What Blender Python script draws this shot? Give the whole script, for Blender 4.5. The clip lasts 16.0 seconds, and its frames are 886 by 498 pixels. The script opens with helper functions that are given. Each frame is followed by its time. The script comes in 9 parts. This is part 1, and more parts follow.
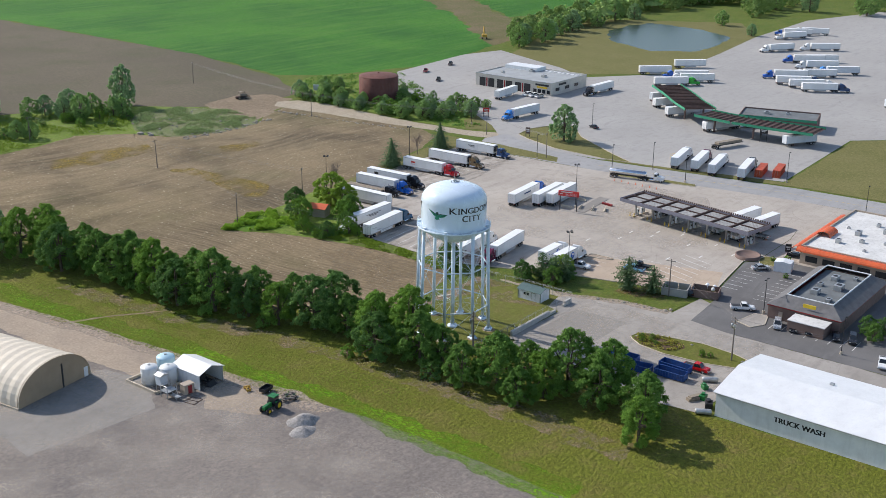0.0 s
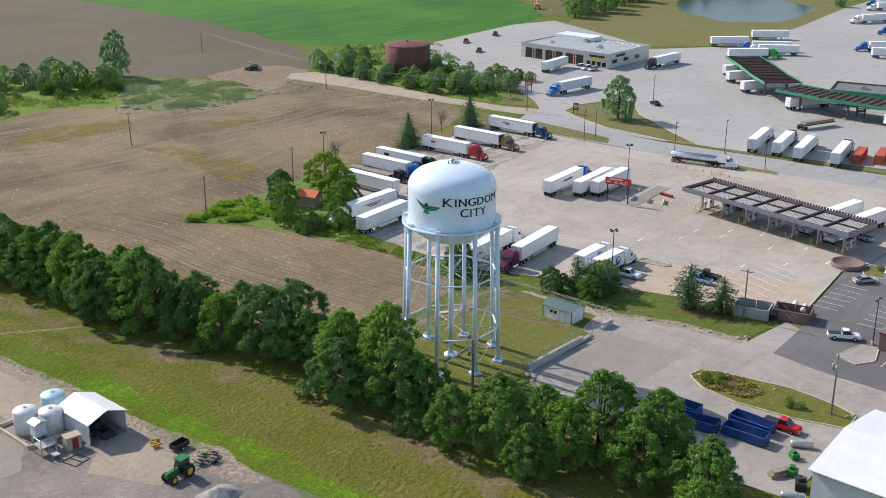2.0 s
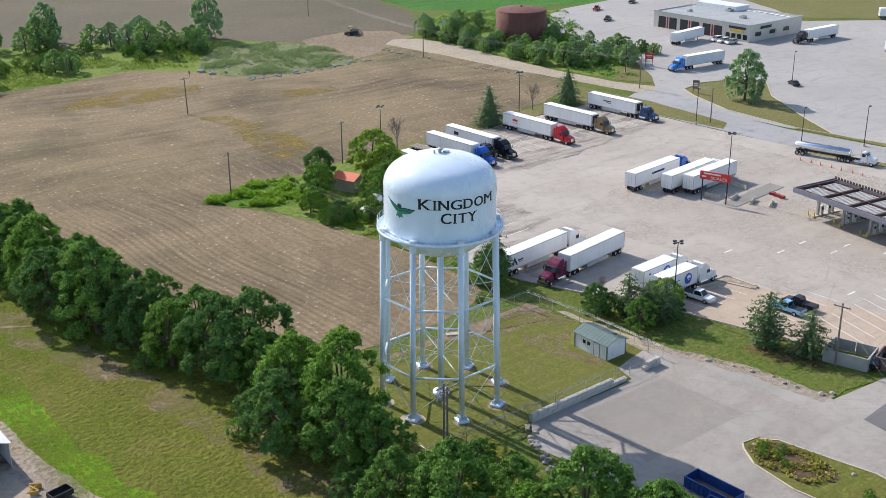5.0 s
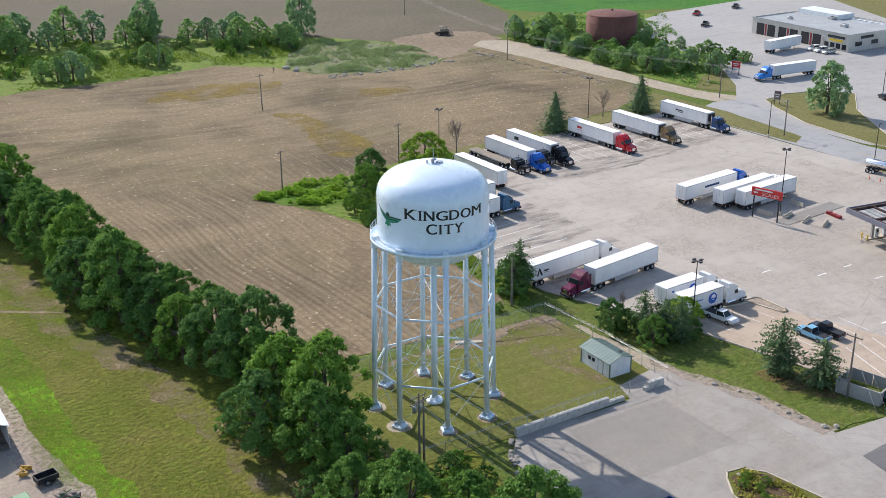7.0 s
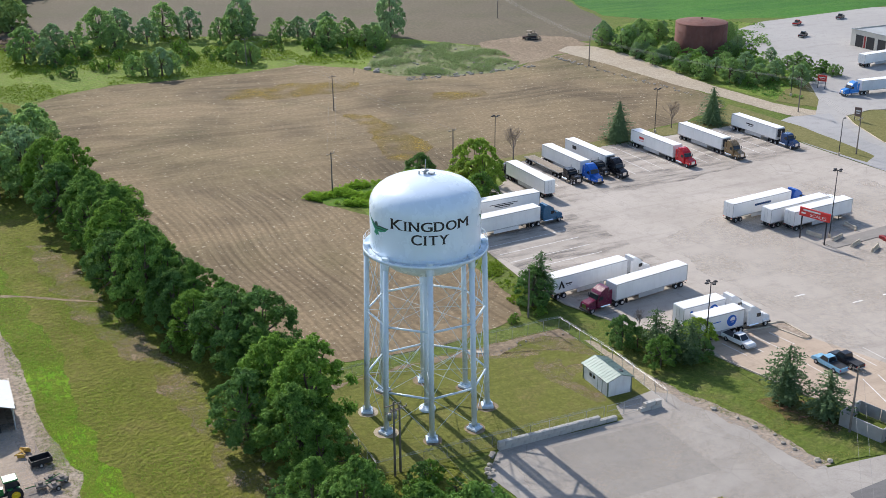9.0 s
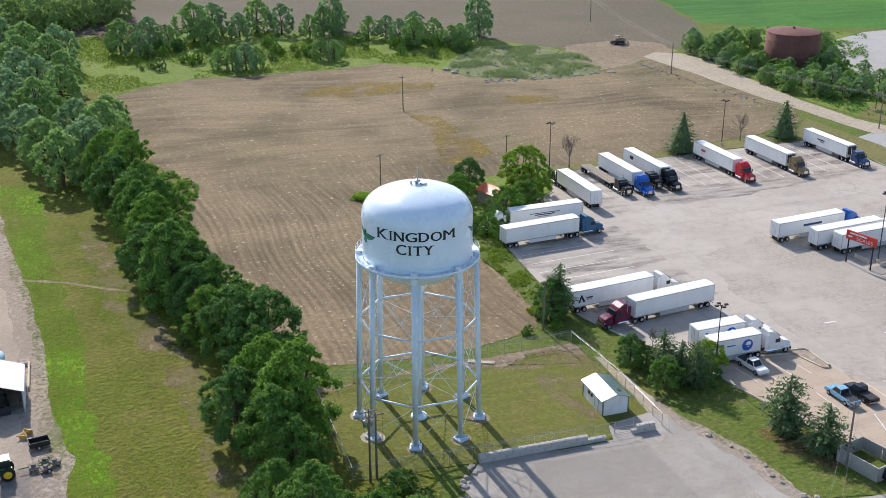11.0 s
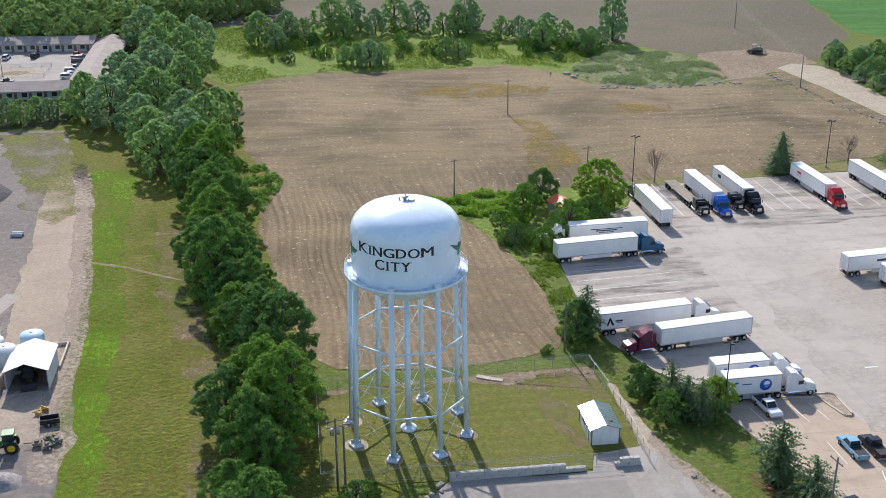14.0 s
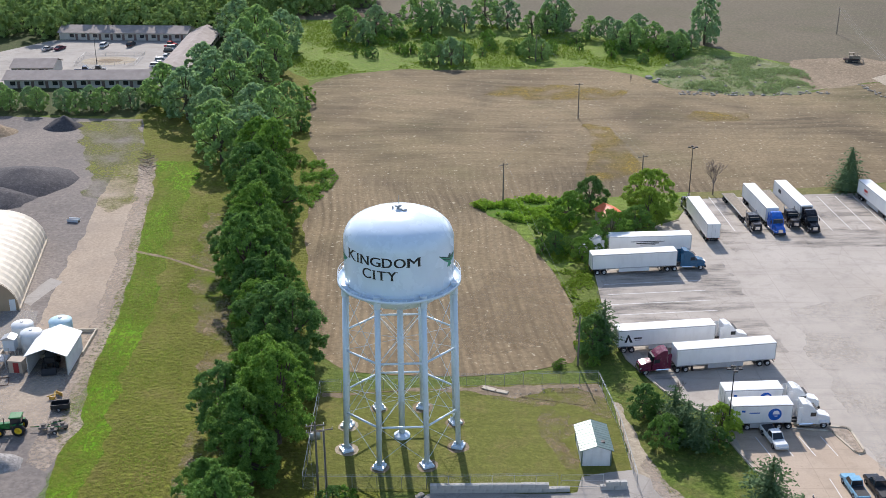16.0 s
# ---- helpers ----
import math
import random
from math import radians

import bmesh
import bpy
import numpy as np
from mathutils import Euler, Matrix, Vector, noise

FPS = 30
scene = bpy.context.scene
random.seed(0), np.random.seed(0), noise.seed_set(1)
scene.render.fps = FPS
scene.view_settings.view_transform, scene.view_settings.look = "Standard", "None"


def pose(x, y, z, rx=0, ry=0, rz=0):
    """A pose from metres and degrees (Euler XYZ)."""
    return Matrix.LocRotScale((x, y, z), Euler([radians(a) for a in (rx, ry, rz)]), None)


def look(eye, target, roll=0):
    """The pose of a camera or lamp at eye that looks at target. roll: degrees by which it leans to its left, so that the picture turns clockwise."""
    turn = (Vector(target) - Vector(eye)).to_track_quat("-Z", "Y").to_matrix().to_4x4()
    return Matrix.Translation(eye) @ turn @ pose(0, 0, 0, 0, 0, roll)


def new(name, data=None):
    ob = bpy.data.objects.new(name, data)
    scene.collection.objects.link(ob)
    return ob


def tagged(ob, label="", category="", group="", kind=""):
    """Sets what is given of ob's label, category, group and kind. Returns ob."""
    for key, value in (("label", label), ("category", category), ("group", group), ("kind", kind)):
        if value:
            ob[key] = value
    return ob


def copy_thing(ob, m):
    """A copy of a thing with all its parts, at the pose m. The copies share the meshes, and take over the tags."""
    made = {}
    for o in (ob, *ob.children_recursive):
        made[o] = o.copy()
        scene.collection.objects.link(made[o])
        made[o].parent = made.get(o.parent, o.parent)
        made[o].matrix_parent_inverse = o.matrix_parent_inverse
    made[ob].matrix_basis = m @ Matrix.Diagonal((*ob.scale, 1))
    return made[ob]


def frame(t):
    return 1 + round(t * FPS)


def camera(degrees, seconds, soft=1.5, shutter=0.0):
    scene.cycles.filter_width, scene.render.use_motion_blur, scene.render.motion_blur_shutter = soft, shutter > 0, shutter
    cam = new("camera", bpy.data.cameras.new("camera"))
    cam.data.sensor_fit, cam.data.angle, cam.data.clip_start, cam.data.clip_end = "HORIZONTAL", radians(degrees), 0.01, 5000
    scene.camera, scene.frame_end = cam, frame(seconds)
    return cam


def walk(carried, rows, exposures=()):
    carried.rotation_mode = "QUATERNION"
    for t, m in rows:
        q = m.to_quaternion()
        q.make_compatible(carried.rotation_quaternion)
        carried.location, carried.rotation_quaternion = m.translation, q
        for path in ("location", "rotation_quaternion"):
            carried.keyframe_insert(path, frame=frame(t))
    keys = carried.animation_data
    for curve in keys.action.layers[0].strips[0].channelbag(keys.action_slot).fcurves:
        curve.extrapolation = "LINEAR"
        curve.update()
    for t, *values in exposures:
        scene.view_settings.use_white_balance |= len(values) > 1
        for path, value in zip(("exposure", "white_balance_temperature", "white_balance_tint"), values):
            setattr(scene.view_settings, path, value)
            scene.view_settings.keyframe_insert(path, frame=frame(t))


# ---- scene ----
cam = camera(42.62, 16.0, 0.45)
PATH = [
    (0.00, (-190.91, -144.48, 101.70), (-116.15, -86.75, 68.88), 0.66),
    (0.50, (-176.28, -136.56, 96.41), (-102.22, -77.98, 63.48), 0.55),
    (1.00, (-161.59, -128.10, 90.25), (-88.12, -68.69, 57.47), 0.50),
    (1.50, (-146.42, -121.06, 86.19), (-74.29, -60.34, 52.86), 0.36),
    (2.00, (-134.05, -115.83, 82.96), (-63.34, -53.74, 49.12), 0.25),
    (2.50, (-122.22, -110.79, 80.23), (-53.15, -47.23, 45.71), 0.14),
    (3.00, (-110.58, -106.01, 77.46), (-43.44, -40.81, 42.22), -0.02),
    (3.50, (-99.33, -100.96, 74.63), (-34.21, -34.13, 38.66), -0.07),
    (4.00, (-92.98, -101.09, 73.57), (-29.98, -32.37, 37.40), -0.17),
    (4.20, (-91.82, -102.38, 73.76), (-29.62, -32.93, 37.60), -0.23),
    (5.00, (-86.73, -107.18, 74.49), (-27.90, -34.85, 38.33), -0.32),
    (5.70, (-81.71, -111.05, 75.11), (-26.11, -36.24, 38.89), -0.37),
    (6.50, (-75.66, -115.10, 75.79), (-23.91, -37.63, 39.46), -0.37),
    (7.25, (-69.99, -118.55, 76.41), (-21.86, -38.85, 39.93), -0.29),
    (8.00, (-64.41, -121.90, 77.07), (-19.88, -40.16, 40.52), -0.23),
    (8.75, (-58.72, -125.18, 77.78), (-17.89, -41.52, 41.26), -0.26),
    (9.50, (-52.79, -128.07, 78.49), (-15.76, -42.67, 41.95), -0.23),
    (10.25, (-46.61, -130.50, 79.21), (-13.48, -43.57, 42.55), -0.15),
    (11.00, (-40.25, -132.56, 79.97), (-11.10, -44.29, 43.13), -0.05),
    (11.75, (-33.78, -134.34, 80.81), (-8.68, -44.91, 43.76), 0.02),
    (12.50, (-27.26, -135.91, 81.77), (-6.29, -45.51, 44.51), 0.00),
    (13.25, (-20.69, -137.22, 82.73), (-3.90, -46.02, 45.30), -0.09),
    (14.00, (-13.95, -137.89, 83.43), (-1.37, -46.10, 45.81), -0.14),
    (14.75, (-7.24, -138.04, 84.10), (1.13, -45.85, 46.25), -0.13),
    (15.40, (-1.56, -137.86, 84.78), (3.20, -45.52, 46.71), -0.11),
    (16.00, (3.63, -137.59, 85.44), (5.08, -45.22, 47.15), -0.07),
]
walk(cam, [(t, look(eye, target, roll)) for t, eye, target, roll in PATH], [(0.0, -0.09, 6420, 12), (1.5, -0.01, 6560, 12), (3.5, 0.12, 6480, 13), (8.0, 0.15, 6400, 13), (16.0, 0.15, 6330, 14)])
# ---- end of camera ----
# ---------------------------------------------------------------- light
SUN_DIR = Vector((0.10, -0.995, -0.71)).normalized()      # the way the sunlight travels
world = bpy.data.worlds.new("world")
scene.world = world
world.use_nodes = True
wn = world.node_tree.nodes
sky = wn.new("ShaderNodeTexSky")
sky.sky_type, sky.sun_disc = "NISHITA", False
sky.sun_elevation = math.asin(-SUN_DIR.z)
sky.sun_rotation = math.atan2(-SUN_DIR.x, -SUN_DIR.y)
sky.air_density, sky.dust_density = 1.0, 0.9
sky.ozone_density = 1.0
wn["Background"].inputs["Strength"].default_value = 0.18
world.node_tree.links.new(sky.outputs["Color"], wn["Background"].inputs["Color"])
sun = new("sun", bpy.data.lights.new("sun", "SUN"))
sun.data.energy, sun.data.angle, sun.data.color = 4.75, radians(0.53), (1.0, 0.950, 0.87)
sun.matrix_world = look((0, 0, 200), Vector((0, 0, 200)) + SUN_DIR)
scene.view_settings.exposure = 0.0


# ---------------------------------------------------------------- materials
def node_mat(name, rough=0.8, metal=0.0, spec=0.3):
    m = bpy.data.materials.new(name)
    m.use_nodes = True
    nt = m.node_tree
    b = nt.nodes["Principled BSDF"]
    b.inputs["Roughness"].default_value = rough
    b.inputs["Metallic"].default_value = metal
    b.inputs["Specular IOR Level"].default_value = spec
    return m, nt, b


def coords(nt, world_space=False, scale=(1, 1, 1), turn=0.0):
    mp = nt.nodes.new("ShaderNodeMapping")
    mp.inputs["Scale"].default_value = scale
    mp.inputs["Rotation"].default_value = (0, 0, turn)
    if world_space:
        g = nt.nodes.new("ShaderNodeNewGeometry")
        nt.links.new(g.outputs["Position"], mp.inputs["Vector"])
    else:
        g = nt.nodes.new("ShaderNodeTexCoord")
        nt.links.new(g.outputs["Object"], mp.inputs["Vector"])
    return mp.outputs["Vector"]


def noise_fac(nt, vec, scale, detail=4, lo=0.35, hi=0.65, dist=0.0, rough=0.58):
    n = nt.nodes.new("ShaderNodeTexNoise")
    n.inputs["Scale"].default_value, n.inputs["Detail"].default_value = scale, detail
    n.inputs["Distortion"].default_value = dist
    n.inputs["Roughness"].default_value = rough
    nt.links.new(vec, n.inputs["Vector"])
    r = nt.nodes.new("ShaderNodeMapRange")
    r.inputs["From Min"].default_value, r.inputs["From Max"].default_value = lo, hi
    nt.links.new(n.outputs["Fac"], r.inputs["Value"])
    return r.outputs["Result"]


def mix(nt, fac, a, b, kind="MIX"):
    x = nt.nodes.new("ShaderNodeMix")
    x.data_type, x.blend_type = "RGBA", kind
    for sock, v in ((x.inputs[0], fac), (x.inputs[6], a), (x.inputs[7], b)):
        if isinstance(v, (int, float)):
            sock.default_value = v
        elif isinstance(v, tuple):
            sock.default_value = (*v, 1.0)
        else:
            nt.links.new(v, sock)
    return x.outputs[2]


def times(nt, a, k):
    x = nt.nodes.new("ShaderNodeMath")
    x.operation = "MULTIPLY"
    nt.links.new(a, x.inputs[0])
    if isinstance(k, (int, float)):
        x.inputs[1].default_value = k
    else:
        nt.links.new(k, x.inputs[1])
    return x.outputs[0]


def bump(nt, b, fac, strength, distance):
    n = nt.nodes.new("ShaderNodeBump")
    n.inputs["Strength"].default_value, n.inputs["Distance"].default_value = strength, distance
    nt.links.new(fac, n.inputs["Height"])
    nt.links.new(n.outputs["Normal"], b.inputs["Normal"])


def ground_mat(name, cols, s1=0.03, s2=0.4, s3=6.0, rough=0.95, relief=0.3, depth=0.05, lo=0.38, hi=0.62, grain=1.0):
    """Ground: three tones mixed at two sizes of patch, and a fine grain."""
    m, nt, b = node_mat(name, rough, 0, 0.15)
    v = coords(nt, True)
    c = mix(nt, noise_fac(nt, v, s1, 5, lo, hi), cols[0], cols[1])
    c = mix(nt, times(nt, noise_fac(nt, v, s2, 6, 0.48, 0.7), 0.75), c, cols[2])
    g = noise_fac(nt, v, s3 * 0.45, 7, 0.34, 0.66)
    c = mix(nt, times(nt, noise_fac(nt, v, 0.9, 7, 0.5, 0.68), 0.5), c, tuple(x * 1.35 for x in cols[1]))
    c = mix(nt, times(nt, g, 0.60), c, tuple(x * 0.46 for x in cols[0]))
    c = mix(nt, times(nt, noise_fac(nt, v, 1.1, 8, 0.52, 0.62, 0.0, 0.72), 0.42 * grain), c, tuple(min(1, x * 1.5) for x in cols[1]))
    c = mix(nt, times(nt, noise_fac(nt, v, 0.55, 8, 0.53, 0.66, 0.3, 0.70), 0.40 * grain), c, tuple(x * 0.55 for x in cols[0]))
    nt.links.new(c, b.inputs["Base Color"])
    bump(nt, b, g, relief, depth)
    return m


def plain_mat(name, col, rough=0.5, metal=0.0, spread=0.12, scale=1.2, grime=0.0, spec=0.4, fine=14.0):
    """Painted or bare surface with faint large and fine variation, and grime where asked."""
    m, nt, b = node_mat(name, rough, metal, spec)
    v = coords(nt)
    oi = nt.nodes.new("ShaderNodeObjectInfo")
    c = mix(nt, noise_fac(nt, v, scale, 4), tuple(x * (1 - spread) for x in col), tuple(min(1, x * (1 + spread * 0.6)) for x in col))
    c = mix(nt, times(nt, noise_fac(nt, v, fine, 3, 0.45, 0.75), 0.12), c, tuple(x * 0.7 for x in col))
    c = mix(nt, times(nt, oi.outputs["Random"], 0.10), c, tuple(x * 0.72 for x in col))
    if grime:
        w = coords(nt, False, (0.5, 0.5, 0.1))
        c = mix(nt, times(nt, noise_fac(nt, w, 2.5, 6, 0.5, 0.75), grime), c, (0.20, 0.17, 0.13))
    nt.links.new(c, b.inputs["Base Color"])
    r = nt.nodes.new("ShaderNodeMapRange")
    r.inputs["To Min"].default_value, r.inputs["To Max"].default_value = max(0.03, rough - 0.08), min(1, rough + 0.1)
    nt.links.new(noise_fac(nt, v, scale * 3, 3), r.inputs["Value"])
    nt.links.new(r.outputs["Result"], b.inputs["Roughness"])
    return m


def leaf_mat(name, dark, light, through_light=0.26):
    m, nt, b = node_mat(name, 0.72, 0, 0.10)
    oi, geo = nt.nodes.new("ShaderNodeObjectInfo"), nt.nodes.new("ShaderNodeNewGeometry")
    c = mix(nt, geo.outputs["Random Per Island"], dark, light)
    c = mix(nt, times(nt, oi.outputs["Random"], 0.35), c, dark)
    c = mix(nt, times(nt, noise_fac(nt, coords(nt), 0.5, 3), 0.45), c, light)
    nt.links.new(c, b.inputs["Base Color"])
    t = nt.nodes.new("ShaderNodeBsdfTranslucent")
    nt.links.new(mix(nt, 0.5, c, tuple(1.25 * x for x in light)), t.inputs["Color"])
    s = nt.nodes.new("ShaderNodeMixShader")
    s.inputs[0].default_value = through_light
    nt.links.new(b.outputs[0], s.inputs[1])
    nt.links.new(t.outputs[0], s.inputs[2])
    nt.links.new(s.outputs[0], nt.nodes["Material Output"].inputs["Surface"])
    return m


def glass_mat(name, col=(0.02, 0.025, 0.03)):
    m, nt, b = node_mat(name, 0.08, 0, 0.6)
    b.inputs["Base Color"].default_value = (*col, 1)
    return m


def field_mat():
    """Harvested field: brown soil, straw left near the tower, curved drill rows, pale specks."""
    m, nt, b = node_mat("field_soil", 0.97, 0, 0.1)
    v = coords(nt, True)
    sep = nt.nodes.new("ShaderNodeSeparateXYZ")
    nt.links.new(v, sep.inputs[0])
    near = nt.nodes.new("ShaderNodeMapRange")
    near.inputs["From Min"].default_value, near.inputs["From Max"].default_value = 110.0, 45.0
    nt.links.new(sep.outputs["Y"], near.inputs["Value"])
    c = mix(nt, noise_fac(nt, v, 0.016, 8, 0.36, 0.64, 0.8, 0.66), (0.160, 0.120, 0.073), (0.300, 0.230, 0.136))
    c = mix(nt, times(nt, near.outputs["Result"], noise_fac(nt, v, 0.05, 5, 0.20, 0.62, 0.4, 0.55)), c, (0.310, 0.228, 0.138))
    c = mix(nt, times(nt, noise_fac(nt, coords(nt, True, (0.5, 1.2, 1), 0.1), 0.045, 6, 0.46, 0.68, 0.5, 0.58), 0.80), c, (0.325, 0.246, 0.150))
    c = mix(nt, times(nt, noise_fac(nt, v, 0.030, 5, 0.46, 0.64, 0.6, 0.58), 0.76), c, (0.092, 0.075, 0.052))
    c = mix(nt, times(nt, noise_fac(nt, v, 0.025, 6, 0.54, 0.72), 0.55), c, (0.121, 0.129, 0.047))
    wn_ = nt.nodes.new("ShaderNodeTexNoise")
    wn_.inputs["Scale"].default_value, wn_.inputs["Detail"].default_value = 0.013, 1.0
    nt.links.new(v, wn_.inputs["Vector"])
    warp = nt.nodes.new("ShaderNodeVectorMath")
    warp.operation = "MULTIPLY_ADD"
    warp.inputs[1].default_value = (22, 40, 0)
    nt.links.new(wn_.outputs["Color"], warp.inputs[0])
    nt.links.new(v, warp.inputs[2])
    rows = []
    for axis in ("X", "Y"):
        w = nt.nodes.new("ShaderNodeTexWave")
        w.bands_direction = axis
        w.inputs["Scale"].default_value, w.inputs["Distortion"].default_value = (0.20, 0.25) if axis == "X" else (0.17, 1.2)
        w.inputs["Detail"].default_value, w.inputs["Detail Scale"].default_value = 1.0, 0.2
        nt.links.new(warp.outputs[0], w.inputs["Vector"])
        rows.append(w.outputs["Fac"])
    far = nt.nodes.new("ShaderNodeMapRange")
    far.inputs["From Min"].default_value, far.inputs["From Max"].default_value = 95.0, 135.0
    nt.links.new(sep.outputs["Y"], far.inputs["Value"])
    lines = mix(nt, far.outputs["Result"], rows[0], rows[1])
    much = nt.nodes.new("ShaderNodeMapRange")
    much.inputs["To Min"].default_value, much.inputs["To Max"].default_value = 0.55, 0.15
    nt.links.new(far.outputs["Result"], much.inputs["Value"])
    c = mix(nt, times(nt, times(nt, lines, noise_fac(nt, v, 0.03, 5, 0.30, 0.56)), much.outputs["Result"]), c, (0.088, 0.068, 0.043))
    streaks = []
    for stretch, scale in (((1.0, 0.035, 1), 1.05), ((0.10, 1.0, 1), 0.34)):
        mp = nt.nodes.new("ShaderNodeMapping")
        mp.inputs["Scale"].default_value = stretch
        nt.links.new(warp.outputs[0], mp.inputs["Vector"])
        streaks.append(noise_fac(nt, mp.outputs["Vector"], scale, 7, 0.44, 0.68, 0.0, 0.66))
    along, across = streaks
    c = mix(nt, times(nt, mix(nt, far.outputs["Result"], along, across), 0.55), c, (0.370, 0.288, 0.178))
    g = noise_fac(nt, v, 1.1, 8, 0.40, 0.62, 0.0, 0.74)
    c = mix(nt, times(nt, noise_fac(nt, v, 0.010, 5, 0.50, 0.62, 0.6), 0.26), c, (0.165, 0.150, 0.055))
    c = mix(nt, times(nt, g, 0.48), c, (0.092, 0.068, 0.041))
    c = mix(nt, times(nt, noise_fac(nt, v, 0.9, 2, 0.655, 0.70), 0.7), c, (0.52, 0.46, 0.33))
    c = mix(nt, times(nt, noise_fac(nt, v, 2.3, 2, 0.69, 0.74), 0.8), c, (0.582, 0.556, 0.452))
    nt.links.new(c, b.inputs["Base Color"])
    bump(nt, b, g, 0.35, 0.10)
    return m


def patch_mat(name, a, c2, scale=0.35, lo=0.42, hi=0.58, most=0.6, stretch=(1, 1, 1)):
    """Thin growth or wear over the ground below, coming and going at two sizes."""
    m, nt, b = node_mat(name, 0.95, 0, 0.1)
    v = coords(nt, True, stretch)
    nt.links.new(mix(nt, noise_fac(nt, v, 0.8, 4), a, c2), b.inputs["Base Color"])
    fine = noise_fac(nt, v, 1.3, 8, 0.26, 0.60, 0.0, 0.66)
    nt.links.new(times(nt, times(nt, noise_fac(nt, v, scale, 8, lo, hi), fine), most), b.inputs["Alpha"])
    return m


def crop_mat():
    """Bean rows: bright green with fine row lines."""
    m, nt, b = node_mat("crop_leaves", 0.85, 0, 0.15)
    v = coords(nt, True)
    c = mix(nt, noise_fac(nt, v, 0.012, 7, 0.38, 0.62, 0.5), (0.030, 0.135, 0.014), (0.072, 0.235, 0.020))
    c = mix(nt, times(nt, noise_fac(nt, coords(nt, True, (0.12, 1.0, 1), 0.9), 0.10, 8, 0.48, 0.64, 0.4, 0.66), 0.6), c, (0.100, 0.235, 0.030))
    c = mix(nt, times(nt, noise_fac(nt, coords(nt, True, (0.3, 2.0, 1), 0.6), 0.12, 4, 0.45, 0.7), 0.5), c, (0.10, 0.25, 0.03))
    g = noise_fac(nt, v, 2.2, 3, 0.3, 0.7)
    c = mix(nt, times(nt, noise_fac(nt, v, 0.5, 8, 0.46, 0.60, 0.0, 0.7), 0.45), c, (0.026, 0.105, 0.012))
    c = mix(nt, times(nt, g, 0.4), c, (0.018, 0.075, 0.01))
    nt.links.new(c, b.inputs["Base Color"])
    bump(nt, b, g, 0.6, 0.25)
    return m


def paving_mat(name, a, b_, stain, s1=0.05, joints=None, cracks=0.35, turn=0.0):
    """Concrete or asphalt: patchy tone, tyre-dark smears, cracks, slab joints."""
    m, nt, b = node_mat(name, 0.9, 0, 0.25)
    v = coords(nt, True)
    c = mix(nt, noise_fac(nt, v, s1, 6, 0.35, 0.65), a, b_)
    c = mix(nt, times(nt, noise_fac(nt, coords(nt, True, (0.25, 1.4, 1), turn), 0.22, 6, 0.54, 0.78), 0.75), c, stain)
    c = mix(nt, times(nt, noise_fac(nt, v, 0.9, 3, 0.62, 0.72), 0.3), c, stain)
    vo = nt.nodes.new("ShaderNodeTexVoronoi")
    vo.feature, vo.inputs["Scale"].default_value = "DISTANCE_TO_EDGE", 0.11
    nt.links.new(v, vo.inputs["Vector"])
    r = nt.nodes.new("ShaderNodeMapRange")
    r.inputs["From Min"].default_value, r.inputs["From Max"].default_value = 0.0, 0.012
    r.inputs["To Min"].default_value, r.inputs["To Max"].default_value = cracks, 0.0
    nt.links.new(vo.outputs["Distance"], r.inputs["Value"])
    c = mix(nt, times(nt, r.outputs["Result"], noise_fac(nt, v, 0.04, 3, 0.45, 0.65)), c, tuple(0.45 * x for x in stain))
    if joints:
        br = nt.nodes.new("ShaderNodeTexBrick")
        br.offset = 0.0
        for k, val in (("Scale", 1.0), ("Mortar Size", 0.05), ("Brick Width", joints), ("Row Height", joints), ("Mortar Smooth", 0.3)):
            br.inputs[k].default_value = val
        nt.links.new(coords(nt, True, (1, 1, 1), turn), br.inputs["Vector"])
        c = mix(nt, times(nt, br.outputs["Fac"], 0.35), c, tuple(0.5 * x for x in a))
    c = mix(nt, times(nt, noise_fac(nt, v, 0.35, 8, 0.50, 0.66, 0.4, 0.7), 0.30), c, tuple(0.72 * x for x in stain))
    c = mix(nt, times(nt, noise_fac(nt, v, 1.7, 3, 0.66, 0.70), 0.35), c, tuple(0.6 * x for x in stain))
    g = noise_fac(nt, v, 4.0, 4, 0.36, 0.64)
    c = mix(nt, times(nt, g, 0.20), c, tuple(0.6 * x for x in a))
    nt.links.new(c, b.inputs["Base Color"])
    bump(nt, b, g, 0.15, 0.02)
    return m


